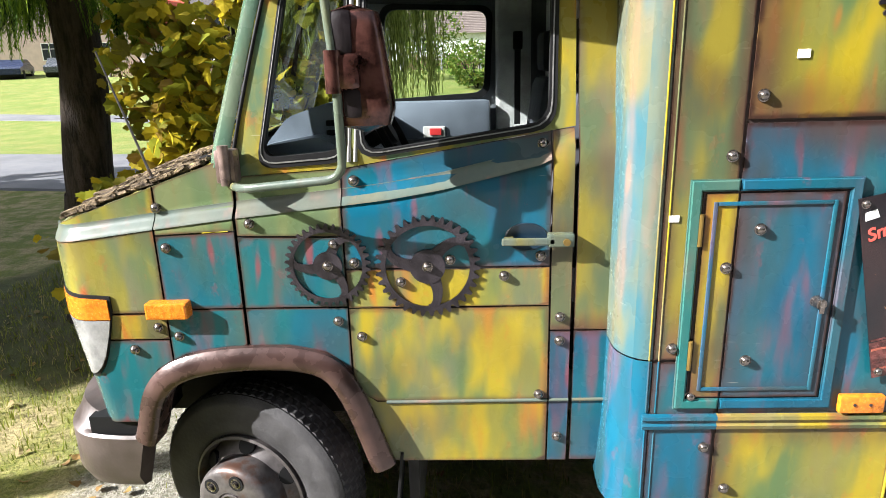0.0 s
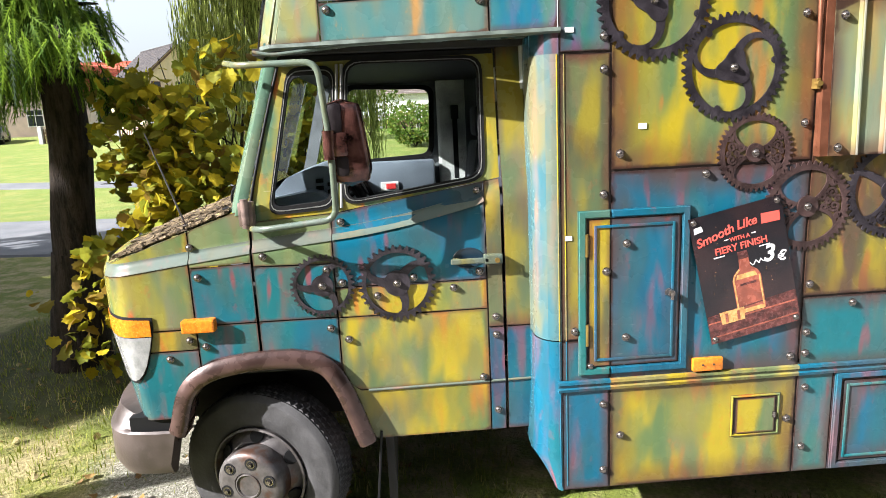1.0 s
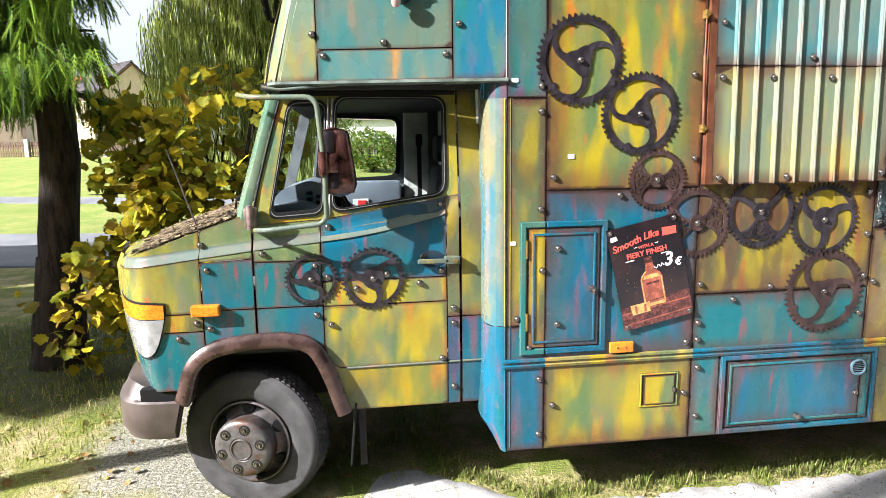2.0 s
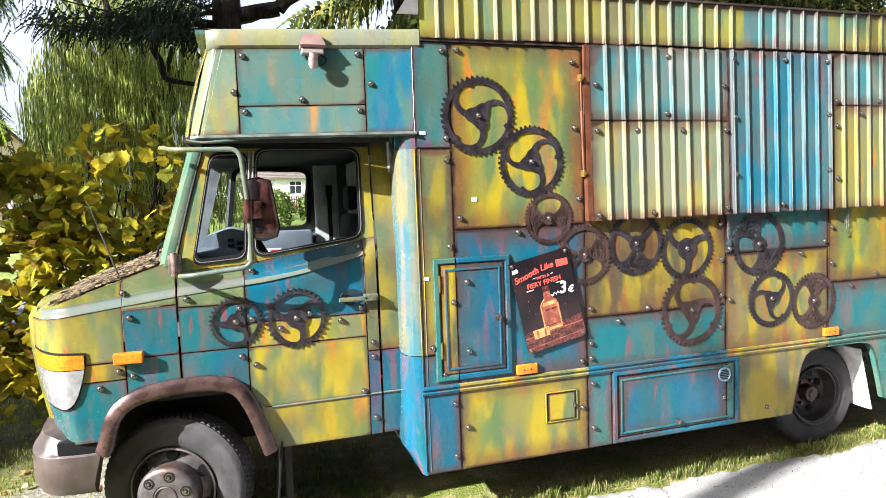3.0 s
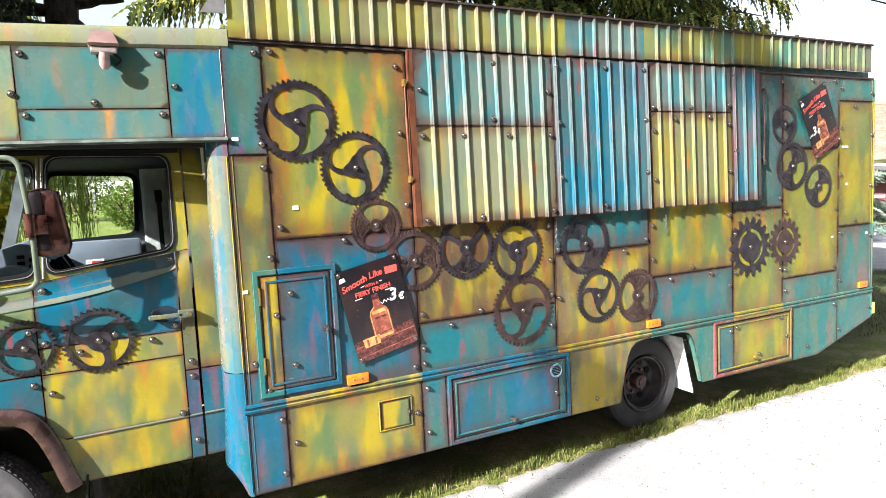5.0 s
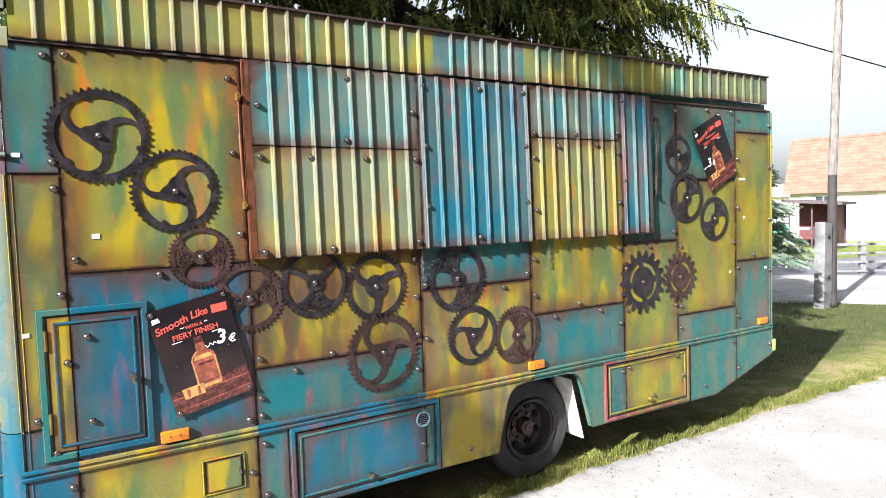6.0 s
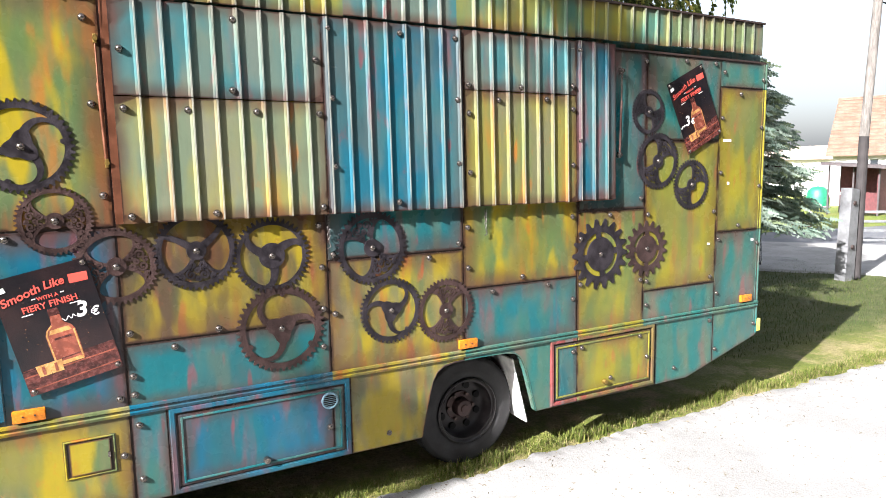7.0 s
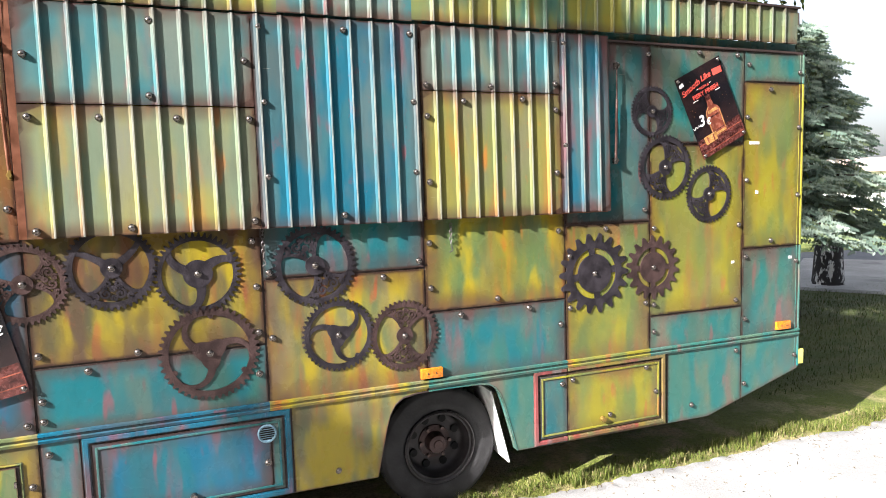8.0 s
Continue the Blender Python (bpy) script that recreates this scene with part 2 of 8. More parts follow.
def cyl(bm, p0, p1, r0, r1=None, seg=16, caps=True):
    p0, p1 = Vector(p0), Vector(p1)
    d = p1 - p0
    q = d.to_track_quat("Z", "Y").to_matrix().to_4x4()
    m = Matrix.Translation((p0 + p1) / 2) @ q
    bmesh.ops.create_cone(bm, cap_ends=caps, segments=seg, radius1=r0, radius2=r0 if r1 is None else r1, depth=d.length, matrix=m)
    return bm


def tube(bm, pts, r, seg=10):
    """A bent round bar through pts, its bends rounded."""
    pts = [Vector(p) for p in pts]
    line = [pts[0]]
    for a, b, c in zip(pts, pts[1:], pts[2:]):
        k = min(0.06, (b - a).length * 0.45, (c - b).length * 0.45)
        p, q = b + (a - b).normalized() * k, b + (c - b).normalized() * k
        for i in range(6):
            t = i / 5
            line.append(p * (1 - t) ** 2 + b * 2 * t * (1 - t) + q * t * t)
    line.append(pts[-1])
    rings = []
    for i, p in enumerate(line):
        d = (line[min(i + 1, len(line) - 1)] - line[max(i - 1, 0)]).normalized()
        q = d.to_track_quat("Z", "Y")
        rings.append([bm.verts.new(p + q @ Vector((r * math.cos(2 * math.pi * k / seg), r * math.sin(2 * math.pi * k / seg), 0))) for k in range(seg)])
    for a, b in zip(rings, rings[1:]):
        for k in range(seg):
            bm.faces.new((a[k], a[(k + 1) % seg], b[(k + 1) % seg], b[k]))
    bm.faces.new(rings[0])
    bm.faces.new(rings[-1])
    return bm


def lathe(bm, profile, seg=48, m=None):
    """Turn (radius, height) points round the local z axis."""
    rings = []
    for r, h in profile:
        rings.append([bm.verts.new((r * math.cos(2 * math.pi * k / seg), r * math.sin(2 * math.pi * k / seg), h)) for k in range(seg)])
    for a, b in zip(rings, rings[1:]):
        for k in range(seg):
            bm.faces.new((a[k], a[(k + 1) % seg], b[(k + 1) % seg], b[k]))
    if m is not None:
        bmesh.ops.transform(bm, matrix=m, verts=[v for ring in rings for v in ring])
    return bm


def seam_layer(bm):
    lay = bm.verts.layers.float.get("seam_rust")
    return lay or bm.verts.layers.float.new("seam_rust")


def sheet(points, y=0.0, thick=0.004, inset=0.0):
    """A flat sheet cut to the outline points (x, z), its face at y - thick, rust along its edge."""
    bm = bmesh.new()
    lay = seam_layer(bm)
    f = bm.faces.new([bm.verts.new((x, y - thick, z)) for x, z in points])
    outer = list(f.verts)
    if not inset:
        xs, zs = [p[0] for p in points], [p[1] for p in points]
        square = all(min(x - min(xs), max(xs) - x) < 0.001 and min(z - min(zs), max(zs) - z) < 0.001 for x, z in points)
        inset = min(0.24, 0.40 * min(max(xs) - min(xs), max(zs) - min(zs))) if square else 0.045
    bm.normal_update()
    bmesh.ops.inset_individual(bm, faces=[f], thickness=inset, use_even_offset=True)
    for v in bm.verts:
        v[lay] = 1.0 if v in outer else 0.0
    back = [bm.verts.new((v.co.x, y + 0.001, v.co.z)) for v in outer]
    for v in back:
        v[lay] = 1.0
    n = len(outer)
    for i in range(n):
        bm.faces.new((outer[i], outer[(i + 1) % n], back[(i + 1) % n], back[i]))
    return bm


def rect(x0, x1, z0, z1, g=0.006):
    return [(x0 + g, z0 + g), (x1 - g, z0 + g), (x1 - g, z1 - g), (x0 + g, z1 - g)]


def fill(outline, holes=(), y=0.0, thick=0.02):
    """A plate with holes, from outlines of (x, z), between y and y + thick."""
    bm = bmesh.new()
    edges = []
    for loop in (outline, *holes):
        vs = [bm.verts.new((x, y, z)) for x, z in loop]
        edges += [bm.edges.new((vs[i], vs[(i + 1) % len(vs)])) for i in range(len(vs))]
    bmesh.ops.triangle_fill(bm, use_beauty=True, use_dissolve=False, edges=edges)
    faces = list(bm.faces)
    ret = bmesh.ops.extrude_face_region(bm, geom=faces)
    bmesh.ops.translate(bm, verts=[g for g in ret["geom"] if isinstance(g, bmesh.types.BMVert)], vec=(0, thick, 0))
    return bm


def rounded(points, r=0.04, seg=4):
    """The outline with its corners rounded."""
    out = []
    n = len(points)
    for i in range(n):
        a, b, c = (Vector((*points[(i + k) % n], 0)) for k in (-1, 0, 1))
        k = min(r, (a - b).length * 0.45, (c - b).length * 0.45)
        p, q = b + (a - b).normalized() * k, b + (c - b).normalized() * k
        for j in range(seg + 1):
            t = j / seg
            w = p * (1 - t) ** 2 + b * 2 * t * (1 - t) + q * t * t
            out.append((w.x, w.y))
    return out


# ---- the ground ----
def noise2(x, y, s):
    return noise.noise(Vector((x * s, y * s, 3.7)))


def rise(x, y):
    """The gardens beyond the road lie a little higher than the drive."""
    return 0.075 * max(0.0, min(y, 52.0) - 19.0) * max(0.0, min(1.0, (18.0 - x) / 8.0))


def ground_sheet(name, xs, ys, height, mat, label, category, keep=None):
    bm = bmesh.new()
    grid = [[bm.verts.new((x, y, height(x, y))) for x in xs] for y in ys]
    for j in range(len(ys) - 1):
        for i in range(len(xs) - 1):
            if keep is None or keep((xs[i] + xs[i + 1]) / 2, (ys[j] + ys[j + 1]) / 2):
                bm.faces.new((grid[j][i], grid[j][i + 1], grid[j + 1][i + 1], grid[j + 1][i]))
    return tagged(link_mesh(name, bm, mat, None, "", True), label, category, kind="structure")


def steps(*spans):
    out = []
    for a, b, n in spans:
        out += [a + (b - a) * i / n for i in range(n)]
    return out + [spans[-1][1]]


def grass_material():
    n = Nodes("grass_ground")
    big = n.noise(0.35, 4, 0.6)
    fine = n.noise(38, 5, 0.7)
    c = n.mix(n.ramp(big, 0.35, 0.65), (0.12, 0.155, 0.022), (0.20, 0.205, 0.045))
    c = n.mix(n.ramp(n.noise(2.4, 5, 0.65), 0.42, 0.62), c, (0.34, 0.28, 0.14))
    # straw-free turf past the truck's tail, with the shade there painted dark
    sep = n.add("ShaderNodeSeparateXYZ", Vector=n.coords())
    rear_shade = n.math("MULTIPLY", n.ramp(n.math("ADD", sep.outputs[0], n.noise(0.7, 3, 0.6)), 7.2, 8.6), n.math("MULTIPLY", n.ramp(n.math("ADD", sep.outputs[1], n.noise(0.9, 3, 0.6)), 0.7, 1.9), n.ramp(sep.outputs[1], 9.0, 7.0)))
    c = n.mix(n.math("MULTIPLY", rear_shade, 0.9), c, n.mix(n.ramp(n.noise(3.0, 4, 0.6), 0.4, 0.65), (0.036, 0.056, 0.018), (0.072, 0.078, 0.040)))
    dx, dy = n.math("ADD", sep.outputs[0], 0.45), n.math("MULTIPLY", n.math("ADD", sep.outputs[1], -1.25), 0.8)
    far_ = n.math("SQRT", n.math("ADD", n.math("MULTIPLY", dx, dx), n.math("MULTIPLY", dy, dy)), 0.0)
    bare = n.ramp(n.math("ADD", far_, n.math("MULTIPLY", n.noise(3.5, 4, 0.65), 0.9)), 1.05, 1.45, 1.0, 0.0)
    c = n.mix(n.math("MULTIPLY", bare, 0.9), c, n.mix(n.ramp(n.noise(45, 4, 0.7), 0.35, 0.65), (0.16, 0.145, 0.125), (0.36, 0.34, 0.31)))
    # deep shade round the maple's foot, painted into the lawn as dark colour
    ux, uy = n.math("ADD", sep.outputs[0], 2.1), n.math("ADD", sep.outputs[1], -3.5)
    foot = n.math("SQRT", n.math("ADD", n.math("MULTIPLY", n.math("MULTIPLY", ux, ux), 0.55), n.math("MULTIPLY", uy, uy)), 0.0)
    foot_shade = n.ramp(n.math("ADD", foot, n.math("MULTIPLY", n.noise(1.6, 4, 0.6), 0.8)), 1.75, 2.35, 1.0, 0.0)
    c = n.mix(n.math("MULTIPLY", foot_shade, 0.88), c, n.mix(n.ramp(n.noise(9, 4, 0.7), 0.4, 0.65), (0.020, 0.024, 0.010), (0.050, 0.062, 0.018)))
    garden = n.ramp(n.math("ADD", sep.outputs[1], n.math("MULTIPLY", sep.outputs[0], 0.18)), 8.0, 10.5)
    c = n.mix(n.math("MULTIPLY", garden, 0.85), c, n.mix(n.ramp(n.noise(0.9, 4, 0.6), 0.4, 0.65), (0.125, 0.185, 0.030), (0.20, 0.215, 0.055)))
    c = n.mix(n.ramp(fine, 0.3, 0.72, 0.0, 0.6), c, (0.05, 0.06, 0.012))
    n.bump(n.noise(30, 5, 0.7), 0.9, 0.04)
    return n.done(c, 0.85, 0, 0.2)


def gravel_material():
    n = Nodes("pale_gravel")
    v = n.add("ShaderNodeTexVoronoi", Vector=n.coords(), Scale=75.0)
    c = n.mix(n.ramp(n.noise(1.2, 5, 0.6), 0.35, 0.68), (0.240, 0.236, 0.230), (0.335, 0.329, 0.318))
    c = n.mix(n.ramp(v.outputs["Distance"], 0.25, 0.6, 0.0, 0.3), c, (0.13, 0.125, 0.115))
    c = n.mix(n.ramp(n.noise(22, 4, 0.7), 0.60, 0.70), c, (0.13, 0.11, 0.07))
    c = n.mix(n.ramp(n.noise(0.9, 4, 0.6), 0.60, 0.72, 0.0, 0.6), c, (0.13, 0.125, 0.13))
    n.bump(n.math("ADD", n.math("MULTIPLY", v.outputs["Distance"], -0.6), n.noise(30, 4)), 0.35, 0.008)
    return n.done(c, 0.9, 0, 0.2)


def asphalt_material():
    n = Nodes("asphalt")
    c = n.mix(n.ramp(n.noise(0.8, 5, 0.65), 0.35, 0.7), (0.075, 0.08, 0.092), (0.12, 0.122, 0.13))
    c = n.mix(n.ramp(n.noise(70, 3), 0.4, 0.7, 0.0, 0.4), c, (0.19, 0.19, 0.19))
    n.bump(n.noise(60, 3), 0.3, 0.01)
    return n.done(c, 0.85, 0, 0.3)


m_grass, m_gravel, m_asphalt = grass_material(), gravel_material(), asphalt_material()
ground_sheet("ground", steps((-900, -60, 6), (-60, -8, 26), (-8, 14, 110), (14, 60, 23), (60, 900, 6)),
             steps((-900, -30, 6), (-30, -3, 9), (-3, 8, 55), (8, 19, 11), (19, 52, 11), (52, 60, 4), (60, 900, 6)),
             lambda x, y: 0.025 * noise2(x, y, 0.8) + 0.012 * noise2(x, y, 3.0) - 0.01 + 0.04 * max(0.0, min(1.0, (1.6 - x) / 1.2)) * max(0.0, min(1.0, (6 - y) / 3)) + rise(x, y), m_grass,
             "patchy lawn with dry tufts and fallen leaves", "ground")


def verge(x):
    """Where the gravel meets the grass in front of the truck."""
    bare = max(0.0, min(1.0, (1.7 - x) / 0.8)) * max(0.0, min(1.0, (x + 1.3) / 0.7))
    return 0.085 + 0.62 * bare - 0.45 * max(0.0, min(1.0, (-0.6 - x) / 0.8)) - 0.012 * max(0, x - 7) ** 1.5 + 0.05 * noise2(x, 0, 2.3) + 0.045 * noise2(x, 5, 9) + 0.03 * noise2(x, 9, 23)


def gravel_drive():
    bm = bmesh.new()
    xs = steps((-1.5, 14, 460), (14, 60, 24))
    cols = []
    for x in xs:
        e = verge(x)
        cols.append([bm.verts.new((x, e + (-16 - e) * t, 0.022 + 0.010 * noise2(x, t * 9, 1.1) - (0.05 if t == 0 else 0.014 if t == 0.003 else 0.0))) for t in (0, 0.003, 0.012, 0.06, 0.14, 0.4, 1)])
    for a, b in zip(cols, cols[1:]):
        for i in range(6):
            bm.faces.new((a[i], b[i], b[i + 1], a[i + 1]))
    return tagged(link_mesh("gravel_drive", bm, m_gravel, None, "", True), "pale sunlit gravel drive with scattered debris", "drive", kind="structure")


gravel_drive()


def road_strip(name, p0, p1, half, label, z=0.03, mat=None):
    a, b = Vector((*p0, 0)), Vector((*p1, 0))
    d = (b - a).normalized()
    s = Vector((-d.y, d.x, 0))
    bm = bmesh.new()
    rows = []
    n = 80
    for i in range(n + 1):
        p = a + (b - a) * i / n
        w = half * (1 + 0.02 * noise2(p.x, p.y, 0.5))
        rows.append([bm.verts.new((p.x + s.x * w * k, p.y + s.y * w * k, z + rise(p.x + s.x * w * k, p.y + s.y * w * k) - (0.05 if abs(k) == 1 else 0))) for k in (-1, -0.98, 0, 0.98, 1)])
    for u, v in zip(rows, rows[1:]):
        for k in range(4):
            bm.faces.new((u[k], v[k], v[k + 1], u[k + 1]))
    return tagged(link_mesh(name, bm, mat or m_asphalt, None, "", True), label, "road", kind="structure")


road_strip("road", (-70, 23.4), (70, -2.1), 2.35, "grey asphalt village road behind the truck")


# ---- the food truck ----
truck = thing("food_truck", 0, 0, 0, "patchwork yellow and blue food truck covered in iron gears", "food truck")
BX0, BX1, BW = 1.49, 7.66, 2.30      # box body
CY = 0.20                            # the cab's side
ZR = 0.90                            # the rub rail


REAR_ARCH = [(4.305, 0.375), (4.37, 0.665), (4.390, 0.735), (4.425, 0.795), (4.475, 0.830), (4.56, 0.845), (4.634, 0.848), (4.76, 0.850), (4.97, 0.846), (5.04, 0.833), (5.085, 0.805), (5.115, 0.76), (5.143, 0.69), (5.195, 0.50), (5.228, 0.375)]


def box_body():
    bm = bmesh.new()
    box(bm, BX0, BX1, 0.002, BW, ZR - 0.03, 3.0)
    part("body_shell", bm, m_core, truck, "dark rusty steel body shell behind the panels")
    bm = bmesh.new()
    box(bm, 1.5, BX1 - 0.05, 0.03, BW - 0.03, 2.99, 3.06)
    part("roof", bm, m_grey, truck, "painted flat roof")
    # skirt backing, leaving the wheel arch open
    out = [(BX0, 0.375), *REAR_ARCH, (6.78, 0.36), (BX1, 0.61), (BX1, ZR - 0.03), (BX0, ZR - 0.03)]
    part("skirt_back", fill(out, (), 0.002, 0.012), m_core, truck)
    part("far_skirt", fill([(BX0, 0.375), (6.78, 0.36), (BX1, 0.61), (BX1, ZR - 0.03), (BX0, ZR - 0.03)], (), BW - 0.02, 0.02), m_core, truck)
    bm = bmesh.new()
    box(bm, BX1 - 0.004, BX1 + 0.004, 0.02, BW - 0.02, 0.62, 2.99)
    part("rear_wall", bm, m_green, truck)
    # chassis rails and axle
    bm = bmesh.new()
    for y in (0.72, 1.5):
        box(bm, -0.4, 7.2, y, y + 0.09, 0.52, 0.72)
    for x in (2.2, 3.3, 4.2, 5.4, 6.6):
        box(bm, x, x + 0.08, 0.72, 1.59, 0.54, 0.68)
    cyl(bm, (4.8, 0.45, 0.385), (4.8, 1.85, 0.385), 0.07)
    box(bm, 1.6, 2.6, 1.0, 1.4, 0.35, 0.62)
    part("chassis", bm, m_dark, truck)


box_body()

for z0, z1, mt in ((0.63, 1.567, m_teal_soft), (1.573, 2.767, m_olive_soft), (2.773, 2.98, m_teal_soft)):
    bm = bmesh.new()
    cyl(bm, (BX1 - 0.001, 0.001, z0), (BX1 - 0.001, 0.001, z1), 0.012, seg=14)
    cyl(bm, (BX1 - 0.034, -0.0035, z0), (BX1 - 0.034, -0.0035, z1), 0.003, seg=8)
    part("rear_corner", bm, mt, truck, "rounded rear corner with a thin bead", True)

# wall panels: x0, x1, z0, z1, paint
V = [1.49, 1.71, 2.60, 3.705, 4.635, 5.60, 6.265, 7.09, 7.66]
PANELS = [
    (V[0], V[1], 2.36, 2.985, m_motley), (V[0], V[1], 1.115, 2.36, m_corner), (V[0], V[1], ZR, 1.115, m_blue),
    (V[1], V[2], 1.868, 2.985, m_yellow), (V[1], V[2], ZR, 1.868, m_blue),
    (V[2], V[3], 1.25, 2.985, m_sooty), (V[2], V[3], ZR, 1.25, m_teal),
    (V[3], V[4], 1.605, 2.985, m_teal), (V[3], V[4], ZR, 1.605, m_olive),
    (V[4], V[5], 1.335, 2.985, m_yellow), (V[4], V[5], ZR, 1.335, m_teal),
    (V[5], V[6], 1.81, 2.985, m_teal), (V[5], V[6], ZR, 1.81, m_olive_soft),
    (V[6], V[7], 2.33, 2.985, m_teal_soft), (V[6], V[7], 1.15, 2.33, m_olive_soft), (V[6], V[7], ZR, 1.15, m_teal_soft),
    (V[7], V[8], 2.77, 2.985, m_teal_soft), (V[7], V[8], 1.57, 2.77, m_olive_soft), (V[7], V[8], ZR, 1.57, m_teal_soft),
]
for x0, x1, z0, z1, mat in PANELS:
    part("panel", sheet(rect(x0, x1, z0, z1)), mat, truck)
g = 0.004
SKIRT = [
    (rect(V[0], V[1], 0.375, ZR), m_blue), (rect(V[1], V[2], 0.375, ZR), m_yellow), (rect(V[2], 2.78, 0.375, ZR), m_teal),
    ([(2.78, 0.379), (3.815, 0.379), (3.815, ZR - g), (2.78, ZR - g)], m_blue),
    ([(3.822, 0.379), *REAR_ARCH[:6], (4.630, 0.848), (4.630, ZR - g), (3.822, ZR - g)], m_olive),
    ([(4.638, 0.848), *REAR_ARCH[7:], (5.596, 0.372), (5.596, ZR - g), (4.638, ZR - g)], m_teal_soft),
    ([(5.604, 0.372), (6.41, 0.364), (6.41, ZR - g), (5.604, ZR - g)], m_olive_soft),
    ([(6.418, 0.364), (6.78, 0.362), (7.086, 0.448), (7.086, ZR - g), (6.418, ZR - g)], m_teal_soft),
    ([(7.094, 0.45), (7.656, 0.612), (7.656, ZR - g), (7.094, ZR - g)], m_teal_soft),
]
for pts, mat in SKIRT:
    part("skirt_panel", sheet(pts, inset=0.016 if len(pts) > 6 else 0.0), mat, truck)
for pts, mat in ((REAR_ARCH[:7], m_core), (REAR_ARCH[6:], m_teal_soft)):
    bm = bmesh.new()
    rows = [[bm.verts.new((x + o * 0.2, y, z + o)) for y, o in ((-0.007, 0.0), (-0.0075, 0.008), (0.0, 0.012), (0.055, 0.012), (0.055, 0.0))] for x, z in pts]
    for p_, q_ in zip(rows, rows[1:]):
        for k in range(5):
            bm.faces.new((p_[k], q_[k], q_[(k + 1) % 5], p_[(k + 1) % 5]))
    part("arch_lip", bm, mat, truck, "folded lip of the rear wheel arch", True)


def corner_post():
    """The rounded front corner of the box, flared at its foot."""
    def ring(z, dx):
        pts = [(1.40 + dx, 0.36), (1.39 + dx, 0.20)]
        for i in range(9):
            a = math.pi / 2 * i / 8
            pts.append((1.49 - (0.10 - dx * 0.2) * math.cos(a) + dx * (1 - i / 8), 0.12 - 0.124 * math.sin(a)))
        return [(x, y, z) for x, y in pts]
    blue, upper = m_blue, m_post
    for zs, mat, front in (([(1.12, 0), (2.36, 0.0)], upper, m_post), ([(2.36, 0), (2.45, 0)], blue, blue), ([(0.375, 0.07), (0.44, 0.04), (0.55, -0.02), (0.8, -0.005), (1.115, 0)], blue, blue)):
        for lo, hi, mt in ((0, 8, mat), (7, 11, front)):
            bm = bmesh.new()
            lay = seam_layer(bm)
            rings = [[bm.verts.new(p) for p in ring(z, dx)[lo:hi]] for z, dx in zs]
            for a, b in zip(rings, rings[1:]):
                for i in range(len(a) - 1):
                    bm.faces.new((a[i], a[i + 1], b[i + 1], b[i]))
            for v in bm.verts:
                v[lay] = 0.35
            part("corner_post", bm, mt, truck, "rounded painted front corner of the box", True)
    for x in (1.482, 1.512):
        for z0, z1, mt in ((0.40, 0.868, m_blue), (0.93, 1.113, m_blue), (1.117, 2.357, m_olive)):
            bm = bmesh.new()
            cyl(bm, (x, -0.0035, z0), (x, -0.0035, z1), 0.0032, seg=8)
            part("corner_bead", bm, mt, truck, "thin upright bead beside the corner", True)


corner_post()


def rub_rail():
    bm = bmesh.new()
    prof = [(0.0, -0.03), (-0.016, -0.026), (-0.02, -0.012), (-0.013, -0.006), (-0.013, 0.004), (-0.022, 0.010), (-0.02, 0.022), (0.0, 0.026)]
    cuts = [1.47, 1.71, 2.6, 3.705, 4.3, 4.635, 5.6, 6.265, 7.66]
    mats = [m_blue, m_olive, m_blue, m_olive, m_olive, m_teal_soft, m_olive_soft, m_teal_soft]
    bm.free()
    for a, b, mat in zip(cuts, cuts[1:], mats):
        bm = bmesh.new()
        ends = [[bm.verts.new((x, y, ZR + z)) for y, z in prof] for x in (a, b)]
        for i in range(len(prof) - 1):
            bm.faces.new((ends[0][i], ends[0][i + 1], ends[1][i + 1], ends[1][i]))
        bm.faces.new(ends[0])
        bm.faces.new(ends[1])
        part("rub_rail", bm, mat, truck, "ribbed rub rail painted with the panels")


rub_rail()

# ---- corrugated serving hatch and roof cladding ----
PITCH = 0.1232


